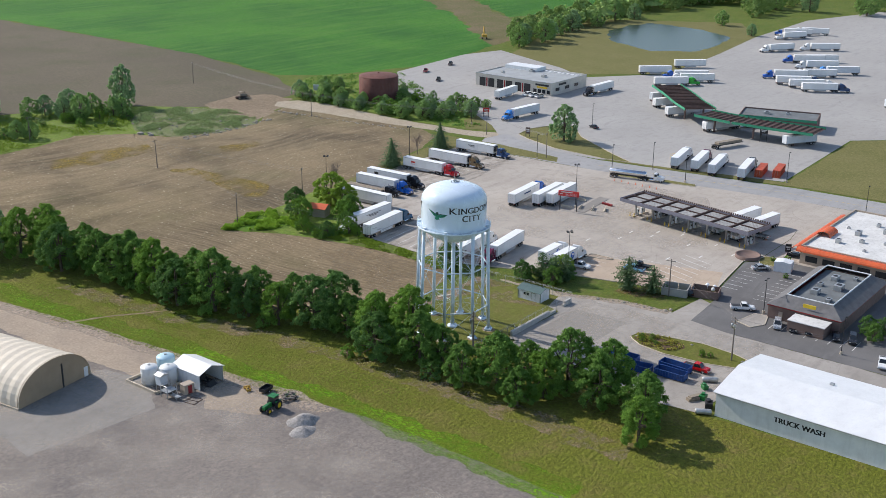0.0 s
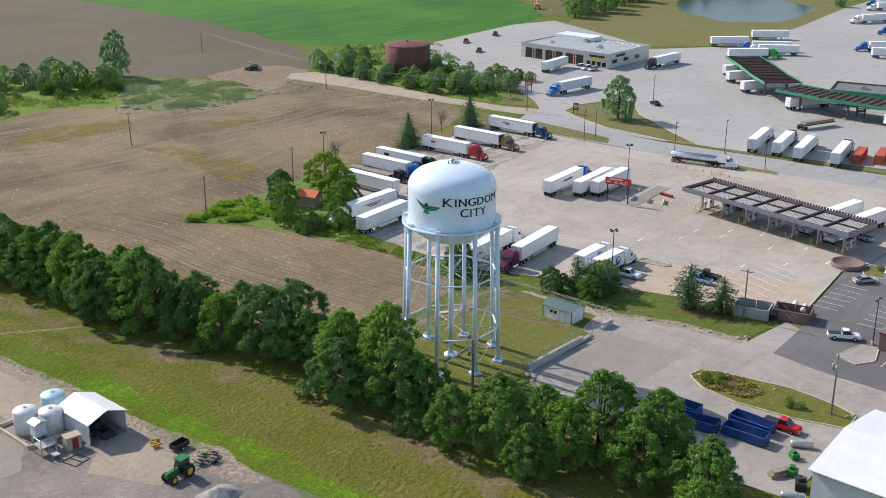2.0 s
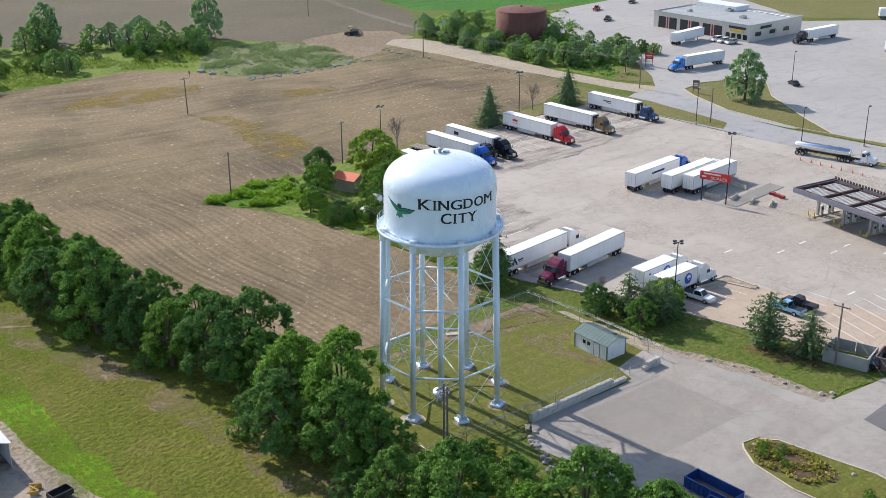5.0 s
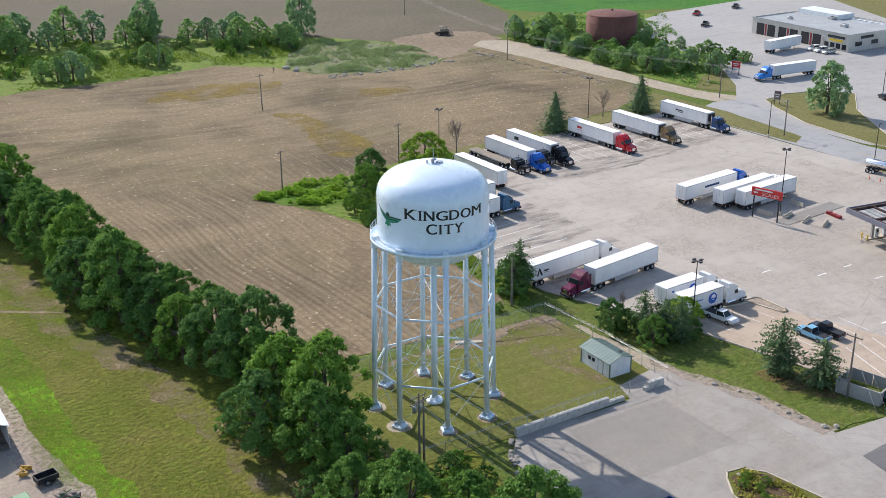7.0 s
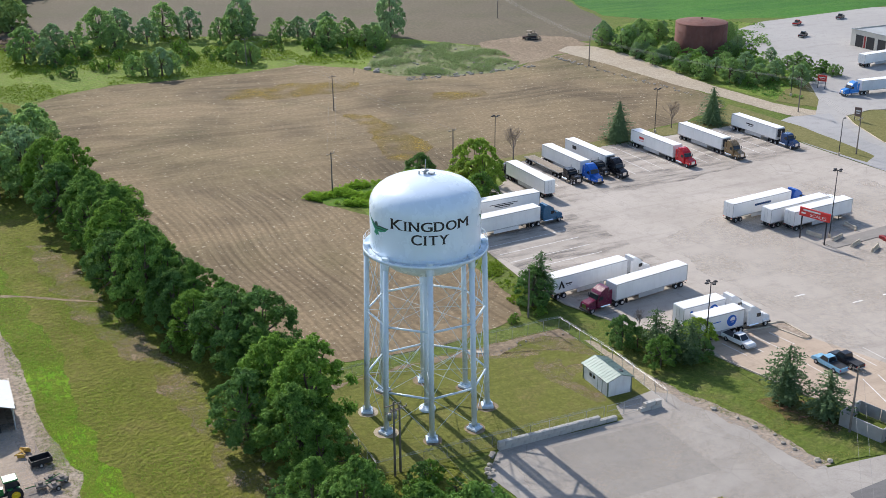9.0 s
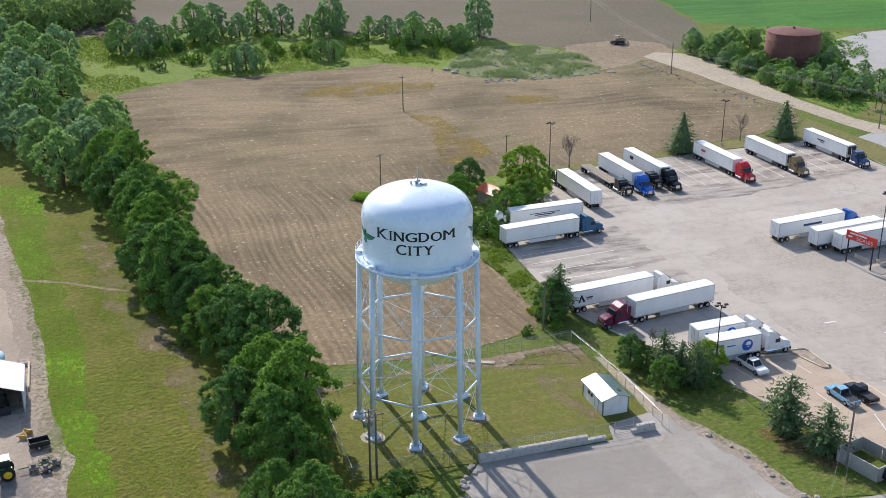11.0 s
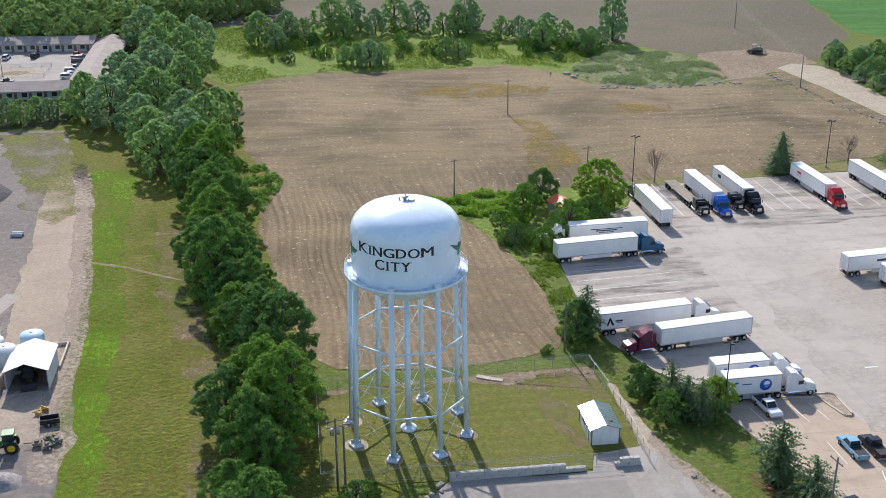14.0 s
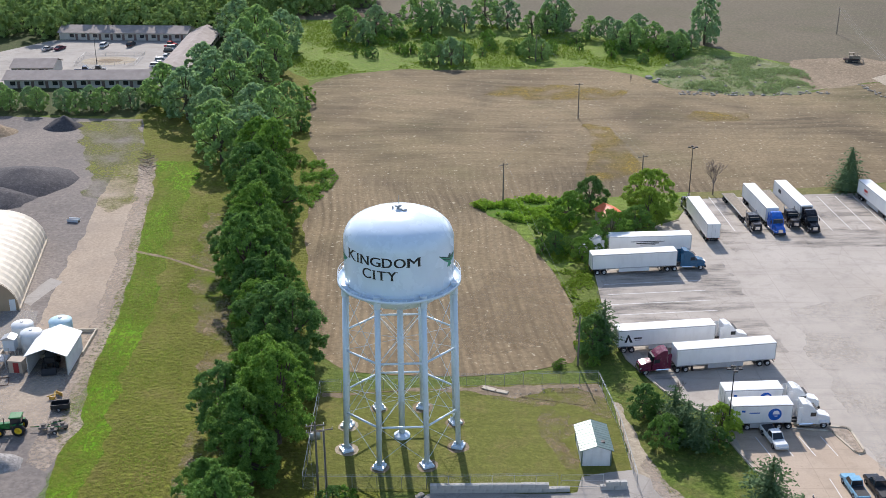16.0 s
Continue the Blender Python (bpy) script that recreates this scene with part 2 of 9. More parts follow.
M = dict(
    pasture=ground_mat("pasture_grass", ((0.100, 0.150, 0.024), (0.14, 0.175, 0.033), (0.19, 0.165, 0.065)), 0.05, 0.25, 3.0, relief=0.7, depth=0.15),
    strip=ground_mat("rough_mown_grass", ((0.160, 0.158, 0.027), (0.150, 0.176, 0.020), (0.225, 0.172, 0.062)), 0.035, 0.14, 3.0, relief=0.9, depth=0.22),
    strip_edge=ground_mat("lush_grass", ((0.09, 0.20, 0.014), (0.10, 0.16, 0.02), (0.15, 0.15, 0.04)), 0.08, 0.5, 4.0, relief=0.5, depth=0.08),
    lawn=ground_mat("mown_lawn", ((0.140, 0.152, 0.030), (0.168, 0.176, 0.040), (0.225, 0.180, 0.072)), 0.07, 0.20, 4.0, relief=0.6, depth=0.1),
    dry_lawn=ground_mat("dry_lawn", ((0.17, 0.165, 0.055), (0.21, 0.19, 0.075), (0.15, 0.15, 0.05)), 0.05, 0.4, 4.0),
    weeds=ground_mat("weedy_ground", ((0.140, 0.215, 0.034), (0.200, 0.275, 0.045), (0.24, 0.23, 0.09)), 0.05, 0.4, 2.0, relief=0.8, depth=0.25),
    rubble=ground_mat("rubble_and_weeds", ((0.140, 0.190, 0.06), (0.22, 0.22, 0.11), (0.32, 0.29, 0.23)), 0.08, 0.45, 2.0, relief=0.8, depth=0.25),
    dirt=ground_mat("bare_dirt", ((0.24, 0.18, 0.12), (0.32, 0.25, 0.17), (0.15, 0.12, 0.08)), 0.05, 0.4, 3.0),
    mulch=ground_mat("mulch", ((0.11, 0.075, 0.04), (0.15, 0.10, 0.06), (0.07, 0.06, 0.03)), 0.3, 1.2, 5.0),
    gravel=ground_mat("gravel_track", ((0.42, 0.35, 0.26), (0.48, 0.41, 0.31), (0.33, 0.28, 0.21)), 0.1, 0.6, 5.0, grain=0.4),
    yard=ground_mat("yard_millings", ((0.195, 0.172, 0.157), (0.330, 0.282, 0.238), (0.128, 0.114, 0.108)), 0.035, 0.07, 4.0, grain=0.25),
    yard_tan=ground_mat("yard_sandy", ((0.46, 0.375, 0.285), (0.40, 0.315, 0.235), (0.30, 0.250, 0.205)), 0.05, 0.08, 4.0, grain=0.3),
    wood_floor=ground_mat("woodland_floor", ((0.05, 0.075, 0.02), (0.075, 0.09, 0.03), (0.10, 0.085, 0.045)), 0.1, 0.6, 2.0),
    far_soil=ground_mat("far_field_soil", ((0.132, 0.113, 0.078), (0.172, 0.143, 0.097), (0.112, 0.117, 0.060)), 0.012, 0.035, 2.0, relief=0.4, depth=0.1),
    field=field_mat(), crop=crop_mat(),
    yellow_weeds=patch_mat("yellow_weed_tufts", (0.26, 0.18, 0.030), (0.30, 0.22, 0.06), 0.14, 0.36, 0.62, 0.85),
    green_scatter=patch_mat("scattered_green_tufts", (0.120, 0.205, 0.012), (0.17, 0.245, 0.02), 0.07, 0.46, 0.68, 0.8, (1, 0.5, 1)),
    green_tufts=patch_mat("lush_green_tufts", (0.110, 0.235, 0.010), (0.17, 0.275, 0.018), 0.11, 0.31, 0.60, 0.95, (1, 0.5, 1)),
    bare_tufts=patch_mat("bare_soil_patches", (0.25, 0.185, 0.11), (0.31, 0.24, 0.155), 0.20, 0.40, 0.66, 0.95),
    dark_scuffs=patch_mat("tyre_dark_scuffs", (0.13, 0.12, 0.11), (0.18, 0.165, 0.15), 0.22, 0.46, 0.72, 0.85, (0.35, 1.4, 1)),
    pale_scuffs=patch_mat("pale_dust_scuffs", (0.52, 0.46, 0.39), (0.46, 0.41, 0.35), 0.10, 0.40, 0.66, 0.60),
    creek=ground_mat("creek_bank", ((0.12, 0.13, 0.04), (0.22, 0.16, 0.10), (0.10, 0.13, 0.03)), 0.025, 0.2, 2.0),
    concrete=paving_mat("truck_lot_concrete", (0.405, 0.358, 0.305), (0.475, 0.425, 0.368), (0.290, 0.258, 0.225), 0.05, 6.1),
    asphalt_pale=paving_mat("weathered_asphalt", (0.320, 0.290, 0.255), (0.40, 0.366, 0.325), (0.235, 0.213, 0.188), 0.09),
    asphalt_pad=paving_mat("patched_asphalt", (0.255, 0.235, 0.210), (0.305, 0.282, 0.252), (0.20, 0.184, 0.164), 0.09, cracks=0.5),
    asphalt_dark=paving_mat("dark_asphalt", (0.125, 0.120, 0.117), (0.175, 0.168, 0.162), (0.23, 0.225, 0.22), 0.08, cracks=0.5),
    asphalt_far=paving_mat("far_asphalt", (0.355, 0.338, 0.315), (0.41, 0.392, 0.365), (0.29, 0.28, 0.27), 0.02),
    street=paving_mat("street_asphalt", (0.33, 0.325, 0.315), (0.38, 0.37, 0.36), (0.25, 0.245, 0.24), 0.03),
    concrete_tan=paving_mat("tan_concrete", (0.450, 0.352, 0.262), (0.500, 0.400, 0.305), (0.33, 0.262, 0.200), 0.08, 4.6),
    kerb=plain_mat("kerb_concrete", (0.55, 0.475, 0.37), 0.9, 0, 0.15, 0.6, 0.25),
    line=plain_mat("road_paint", (0.74, 0.73, 0.70), 0.8, 0, 0.2, 1.5, 0.35),
    line_yellow=plain_mat("yellow_paint", (0.62, 0.42, 0.10), 0.8, 0, 0.2, 1.5, 0.3),
    tank=plain_mat("white_tank_paint", (0.70, 0.81, 0.91), 0.24, 0, 0.03, 0.12, 0.04, 0.5, 0.4),
    leg=plain_mat("pale_blue_tower_paint", (0.66, 0.76, 0.84), 0.33, 0, 0.06, 0.3, 0.08, 0.5),
    letter=plain_mat("black_lettering", (0.015, 0.017, 0.02), 0.5),
    emblem_green=plain_mat("green_emblem_paint", (0.03, 0.30, 0.18), 0.5),
    emblem_dark=plain_mat("dark_emblem_paint", (0.015, 0.08, 0.06), 0.5),
    block=plain_mat("cast_concrete_block", (0.52, 0.50, 0.46), 0.9, 0, 0.2, 0.9, 0.35),
    galv=plain_mat("galvanised_steel", (0.46, 0.47, 0.47), 0.45, 0.6, 0.15),
    pole=plain_mat("weathered_pole_wood", (0.20, 0.17, 0.145), 0.9, 0, 0.25, 1.0),
    wire=plain_mat("overhead_wire", (0.20, 0.20, 0.20), 0.6, 0.1),
    bark=plain_mat("bark", (0.12, 0.095, 0.07), 0.95, 0, 0.3, 1.5),
    brushwood=plain_mat("dark_brushwood", (0.12, 0.090, 0.072), 0.95, 0, 0.4, 0.8),
    twig=plain_mat("bare_twigs", (0.24, 0.19, 0.16), 0.95, 0, 0.3, 1.5),
    white=plain_mat("white_trailer_skin", (0.80, 0.80, 0.79), 0.4, 0, 0.05, 0.4, 0.10),
    pale=plain_mat("pale_grey_trailer_skin", (0.62, 0.66, 0.70), 0.4, 0, 0.08, 0.4, 0.15),
    roofwhite=plain_mat("trailer_roof_white", (0.84, 0.84, 0.83), 0.5, 0, 0.06, 0.5, 0.10),
    black=plain_mat("black_steel", (0.025, 0.025, 0.028), 0.6),
    tyre=plain_mat("tyre_rubber", (0.022, 0.022, 0.023), 0.9),
    rim=plain_mat("aluminium_rim", (0.62, 0.62, 0.63), 0.3, 0.8),
    chrome=plain_mat("polished_metal", (0.75, 0.76, 0.78), 0.12, 1.0, 0.05),
    glass=glass_mat("dark_glass"),
    cab_white=plain_mat("white_cab_paint", (0.78, 0.78, 0.77), 0.25, 0, 0.04),
    cab_blue=plain_mat("blue_cab_paint", (0.02, 0.12, 0.48), 0.2, 0, 0.08),
    cab_navy=plain_mat("navy_cab_paint", (0.03, 0.07, 0.17), 0.2, 0, 0.08),
    cab_sky=plain_mat("bright_blue_cab_paint", (0.03, 0.22, 0.62), 0.2, 0, 0.08),
    cab_teal=plain_mat("slate_blue_cab_paint", (0.04, 0.13, 0.23), 0.2, 0, 0.08),
    cab_black=plain_mat("black_cab_paint", (0.015, 0.016, 0.02), 0.2, 0, 0.08),
    cab_red=plain_mat("red_cab_paint", (0.52, 0.02, 0.03), 0.2, 0, 0.08),
    cab_maroon=plain_mat("maroon_cab_paint", (0.130, 0.014, 0.045), 0.20, 0, 0.08),
    cab_gold=plain_mat("bronze_cab_paint", (0.24, 0.165, 0.085), 0.25, 0, 0.08),
    cab_green=plain_mat("green_cab_paint", (0.04, 0.40, 0.05), 0.25, 0, 0.08),
    skirt=plain_mat("grey_skirt", (0.45, 0.46, 0.47), 0.5),
    deckwood=plain_mat("trailer_deck_wood", (0.30, 0.25, 0.19), 0.85, 0, 0.25, 2.0),
    orange=plain_mat("orange_roof_metal", (0.66, 0.12, 0.035), 0.5, 0, 0.1, 0.5, 0.1),
    membrane=plain_mat("white_roof_membrane", (0.66, 0.65, 0.62), 0.85, 0, 0.12, 0.25, 0.35),
    membrane_grey=plain_mat("pale_grey_roof_membrane", (0.36, 0.375, 0.375), 0.75, 0, 0.12, 0.2, 0.25),
    membrane_dark=plain_mat("grey_roof_membrane", (0.16, 0.175, 0.18), 0.85, 0, 0.2, 0.3, 0.3),
    shingle=plain_mat("grey_shingles", (0.155, 0.150, 0.15), 0.95, 0, 0.2, 0.5),
    shingle_tan=plain_mat("tan_shingles", (0.36, 0.305, 0.27), 0.95, 0, 0.15, 0.4),
    tan_wall=plain_mat("tan_wall", (0.45, 0.37, 0.29), 0.85, 0, 0.1, 0.5, 0.1),
    brown_wall=plain_mat("brown_wall", (0.19, 0.13, 0.11), 0.85, 0, 0.12, 0.6),
    grey_wall=plain_mat("grey_block_wall", (0.40, 0.38, 0.355), 0.9, 0, 0.12, 0.6, 0.15),
    beige_wall=plain_mat("beige_wall", (0.56, 0.53, 0.47), 0.8, 0, 0.08, 0.5, 0.1),
    white_wall=plain_mat("white_metal_siding", (0.72, 0.74, 0.75), 0.6, 0, 0.08, 0.5, 0.15),
    white_roof=plain_mat("white_metal_roof", (0.80, 0.80, 0.79), 0.45, 0, 0.05, 0.3, 0.08),
    green_roof=plain_mat("faded_green_metal_roof", (0.115, 0.175, 0.150), 0.36, 0.25, 0.1, 0.6, 0.1, 0.9),
    green_trim=plain_mat("green_canopy_fascia", (0.05, 0.30, 0.17), 0.5, 0, 0.1),
    canopy_grey=plain_mat("grey_canopy_fascia", (0.185, 0.185, 0.225), 0.5, 0, 0.1),
    canopy_deck=plain_mat("canopy_deck", (0.44, 0.43, 0.41), 0.8, 0, 0.2, 0.8, 0.3),
    rust_beam=plain_mat("rusty_brown_steel", (0.085, 0.052, 0.044), 0.9, 0, 0.3, 1.0),
    rust=plain_mat("red_oxide_tank", (0.155, 0.060, 0.045), 0.8, 0, 0.2, 0.25, 0.15),
    door_red=plain_mat("dark_red_paint", (0.30, 0.03, 0.03), 0.5),
    sign_red=plain_mat("red_sign_face", (0.58, 0.035, 0.03), 0.4),
    yellow=plain_mat("yellow_bollard_paint", (0.70, 0.48, 0.03), 0.5),
    dumpster=plain_mat("blue_dumpster_paint", (0.014, 0.068, 0.25), 0.45, 0, 0.2, 1.0, 0.2),
    dumpster_in=plain_mat("dumpster_floor", (0.16, 0.13, 0.10), 0.9, 0, 0.3, 1.0, 0.4),
    steel_red=plain_mat("red_container_paint", (0.50, 0.085, 0.035), 0.6, 0, 0.15, 0.6, 0.15),
    canvas=plain_mat("cream_tarpaulin", (0.66, 0.58, 0.46), 0.65, 0, 0.08, 0.3, 0.15),
    canvas_end=plain_mat("tan_tarpaulin_end", (0.36, 0.27, 0.18), 0.8, 0, 0.1, 0.3, 0.15),
    poly_white=plain_mat("white_plastic_tank", (0.70, 0.71, 0.70), 0.5, 0, 0.08, 0.8, 0.15),
    poly_blue=plain_mat("pale_blue_tank", (0.42, 0.60, 0.68), 0.5, 0, 0.08, 0.8, 0.1),
    tractor_green=plain_mat("green_tractor_paint", (0.015, 0.16, 0.035), 0.35),
    tractor_yellow=plain_mat("yellow_rim_paint", (0.75, 0.52, 0.02), 0.4),
    machine=plain_mat("yellow_machine_paint", (0.55, 0.33, 0.05), 0.6, 0, 0.2, 1.0, 0.3),
    stone=plain_mat("limestone_boulder", (0.36, 0.33, 0.28), 0.95, 0, 0.3, 1.2, 0.2),
    pile_dark=ground_mat("dark_millings_pile", ((0.085, 0.08, 0.085), (0.125, 0.115, 0.115), (0.065, 0.062, 0.066)), 0.2, 0.8, 5.0),
    pile_grey=ground_mat("grey_gravel_pile", ((0.30, 0.28, 0.265), (0.36, 0.34, 0.32), (0.22, 0.21, 0.20)), 0.5, 1.2, 6.0),
    paint_red=plain_mat("red_car_paint", (0.50, 0.015, 0.015), 0.2),
    paint_silver=plain_mat("silver_car_paint", (0.50, 0.51, 0.52), 0.25, 0.4),
    paint_lightblue=plain_mat("light_blue_car_paint", (0.20, 0.42, 0.58), 0.22),
    lamp_lens=plain_mat("lamp_lens", (0.70, 0.68, 0.62), 0.3),
    tail=plain_mat("red_lamp_lens", (0.45, 0.02, 0.02), 0.3),
    leaf_a=leaf_mat("broadleaf_leaves", (0.050, 0.112, 0.026), (0.208, 0.370, 0.074), 0.27),
    leaf_b=leaf_mat("deep_green_leaves", (0.046, 0.104, 0.032), (0.172, 0.312, 0.080), 0.27),
    leaf_light=leaf_mat("light_broadleaf_leaves", (0.062, 0.140, 0.022), (0.240, 0.410, 0.066), 0.27),
    # Far trees: distance haze painted into the leaf colour as a paler, greyer green.
    leaf_grey_haze=leaf_mat("hazed_grey_green_leaves", (0.160, 0.255, 0.130), (0.350, 0.500, 0.235), 0.34),
    leaf_pale_haze=leaf_mat("hazed_pale_green_leaves", (0.145, 0.250, 0.090), (0.355, 0.520, 0.165), 0.34),
    # Far woods: lightened leaf colour takes the place of haze in the air.
    leaf_far_haze=leaf_mat("hazed_woodland_leaves", (0.190, 0.285, 0.095), (0.340, 0.460, 0.145)),
    grass_blade=leaf_mat("dry_grass_blades", (0.180, 0.175, 0.030), (0.330, 0.300, 0.090), 0.2),
    lush_blade=leaf_mat("lush_grass_blades", (0.130, 0.220, 0.015), (0.260, 0.350, 0.040), 0.2),
    vine_leaf=leaf_mat("bright_vine_leaves", (0.170, 0.300, 0.022), (0.330, 0.500, 0.055), 0.25),
    rubble_leaf=leaf_mat("grey_weed_leaves", (0.170, 0.245, 0.095), (0.330, 0.410, 0.175), 0.25),
    leaf_lime=leaf_mat("yellow_green_tree_leaves", (0.105, 0.190, 0.024), (0.340, 0.480, 0.070), 0.3),
    leaf_yellow=leaf_mat("yellow_green_leaves", (0.200, 0.220, 0.035), (0.420, 0.380, 0.080)),
    needle=leaf_mat("conifer_needles", (0.060, 0.105, 0.052), (0.160, 0.240, 0.105), 0.28),
    litter=patch_mat("needle_litter", (0.20, 0.115, 0.065), (0.26, 0.16, 0.09), 0.25, 0.30, 0.60, 0.95),
    sand_scuffs=patch_mat("thin_sand", (0.42, 0.35, 0.28), (0.36, 0.29, 0.225), 0.06, 0.28, 0.52, 1.0),
    weed_scuffs=patch_mat("thin_weeds", (0.15, 0.18, 0.030), (0.22, 0.20, 0.06), 0.08, 0.34, 0.60, 1.0),
)
lawn_nt = M["lawn"].node_tree
lw = lawn_nt.nodes.new("ShaderNodeTexWave")
lw.inputs["Scale"].default_value, lw.inputs["Distortion"].default_value, lw.inputs["Detail Scale"].default_value = 0.13, 1.2, 0.3
lawn_nt.links.new(coords(lawn_nt, True, (1, 1, 1), radians(92)), lw.inputs["Vector"])
lawn_b = lawn_nt.nodes["Principled BSDF"]
was = lawn_b.inputs["Base Color"].links[0].from_socket
lawn_nt.links.new(mix(lawn_nt, times(lawn_nt, lw.outputs["Fac"], 0.30), was, (0.105, 0.115, 0.020)), lawn_b.inputs["Base Color"])
water, wnt, wb = node_mat("pond_water", 0.22, 0, 0.22)
wb.inputs["Base Color"].default_value = (0.03, 0.045, 0.025, 1)
bump(wnt, wb, noise_fac(wnt, coords(wnt, True), 0.6, 3), 0.05, 0.05)
M["water"] = water
mesh_link, lnt, lb = node_mat("chain_link", 0.5, 0.6, 0.4)
lb.inputs["Base Color"].default_value = (0.42, 0.43, 0.43, 1)
lb.inputs["Alpha"].default_value = 0.10
M["link"] = mesh_link


# ---------------------------------------------------------------- builders
class Mesh:
    """Collects simple solids into one bmesh."""

    def __init__(self):
        self.bm = bmesh.new()

    def box(self, c, s, rz=0.0, bevel=0.0, m=None):
        w = Matrix.Translation(c) @ Matrix.Rotation(radians(rz), 4, "Z") @ Matrix.Diagonal((*s, 1))
        if m is not None:
            w = m @ w
        r = bmesh.ops.create_cube(self.bm, size=1, matrix=w)
        if bevel:
            es = {e for v in r["verts"] for e in v.link_edges}
            bmesh.ops.bevel(self.bm, geom=list(es), offset=bevel, segments=1, affect="EDGES")
        return self

    def rod(self, a, b, r, seg=8, r2=None, caps=True):
        a, b = Vector(a), Vector(b)
        d = b - a
        w = Matrix.Translation((a + b) / 2) @ d.to_track_quat("Z", "Y").to_matrix().to_4x4()
        bmesh.ops.create_cone(self.bm, cap_ends=caps, segments=seg, radius1=r, radius2=r if r2 is None else r2, depth=d.length, matrix=w)
        return self

    def prism(self, pts, z0, z1):
        lo = [self.bm.verts.new((x, y, z0)) for x, y in pts]
        hi = [self.bm.verts.new((x, y, z1)) for x, y in pts]
        n = len(pts)
        fs = [self.bm.faces.new(hi), self.bm.faces.new(lo[::-1])]
        fs += [self.bm.faces.new((lo[i], lo[(i + 1) % n], hi[(i + 1) % n], hi[i])) for i in range(n)]
        bmesh.ops.recalc_face_normals(self.bm, faces=fs)
        return self

    def side(self, pts, y0, y1):
        """A solid with an x-z outline, from y0 to y1."""
        a = [self.bm.verts.new((x, y0, z)) for x, z in pts]
        b = [self.bm.verts.new((x, y1, z)) for x, z in pts]
        n = len(pts)
        fs = [self.bm.faces.new(a), self.bm.faces.new(b[::-1])]
        fs += [self.bm.faces.new((a[i], b[i], b[(i + 1) % n], a[(i + 1) % n])) for i in range(n)]
        bmesh.ops.recalc_face_normals(self.bm, faces=fs)
        return self

    def lathe(self, prof, seg=48, c=(0, 0)):
        rings = []
        for r, z in prof:
            if r < 1e-4:
                rings.append([self.bm.verts.new((c[0], c[1], z))])
            else:
                rings.append([self.bm.verts.new((c[0] + r * math.cos(2 * math.pi * i / seg), c[1] + r * math.sin(2 * math.pi * i / seg), z)) for i in range(seg)])
        for p, q in zip(rings, rings[1:]):
            for i in range(seg):
                j = (i + 1) % seg
                a = (p[0],) if len(p) == 1 else (p[i], p[j])
                b = (q[0],) if len(q) == 1 else (q[j], q[i])
                if len(a) + len(b) > 2:
                    f = self.bm.faces.new((*a, *b))
                    f.smooth = True
        bmesh.ops.recalc_face_normals(self.bm, faces=self.bm.faces[:])
        return self

    def quad(self, a, b, c, d):
        self.bm.faces.new([self.bm.verts.new(p) for p in (a, b, c, d)])
        return self

    def data(self, name, material, smooth=False):
        me = bpy.data.meshes.new(name)
        self.bm.to_mesh(me)
        self.bm.free()
        me.materials.append(material)
        if smooth:
            me.polygons.foreach_set("use_smooth", [True] * len(me.polygons))
        return me


def low(z):
    """Depth of a ground layer: the layers lie a few millimetres over one another."""
    return z * 0.15 if z < 0 else z


def part(name, mesh, material, parent, label="", smooth=False):
    ob = new(name, mesh.data(name, material, smooth) if isinstance(mesh, Mesh) else mesh)
    ob.parent = parent
    if label:
        ob["label"] = label
    return ob


def thing(name, m, label, category, group="", kind=""):
    e = new(name)
    e.matrix_basis = m
    e.location.z = low(e.location.z)
    e.empty_display_size = 0.5
    return tagged(e, label, category, group, kind)


def solid(name, mesh, material, label, category, kind="", m=None, smooth=False, group=""):
    ob = new(name, mesh.data(name, material, smooth))
    if m is not None:
        ob.matrix_basis = m
        ob.location.z = low(ob.location.z)
    return tagged(ob, label, category, group, kind)


def ragged(pts, step=6.0, amp=1.0, seed=1):
    """Outline broken into short steps that wander in and out, at two sizes."""
    out = []
    o = Vector((seed * 7.3, seed * 3.1, 0))
    for (x0, y0), (x1, y1) in zip(pts, pts[1:] + pts[:1]):
        d = math.hypot(x1 - x0, y1 - y0)
        n = max(1, int(d / max(0.6, step * 0.22)))
        for i in range(n):
            p = Vector((x0 + (x1 - x0) * i / n, y0 + (y1 - y0) * i / n, 0))
            k = amp * (1.7 * noise.noise(p * (0.55 / step) + o) + 0.6 * noise.noise(p * (2.4 / step) + o))
            out.append((p.x - (y1 - y0) / d * k, p.y + (x1 - x0) / d * k))
    return out


def sheet(name, pts, z, material, label, category="ground", kind="structure", edge=None, seed=1):
    """A level sheet of ground."""
    if edge:
        pts = ragged(pts, edge[0], edge[1], seed)
    bm = bmesh.new()
    f = bm.faces.new([bm.verts.new((x, y, low(z))) for x, y in pts])
    if f.calc_area() > 0:
        f.normal_update()
        if f.normal.z < 0:
            f.normal_flip()
    bmesh.ops.triangulate(bm, faces=[f])
    me = bpy.data.meshes.new(name)
    bm.to_mesh(me)
    bm.free()
    me.materials.append(material)
    return tagged(new(name, me), label, category, "", kind)


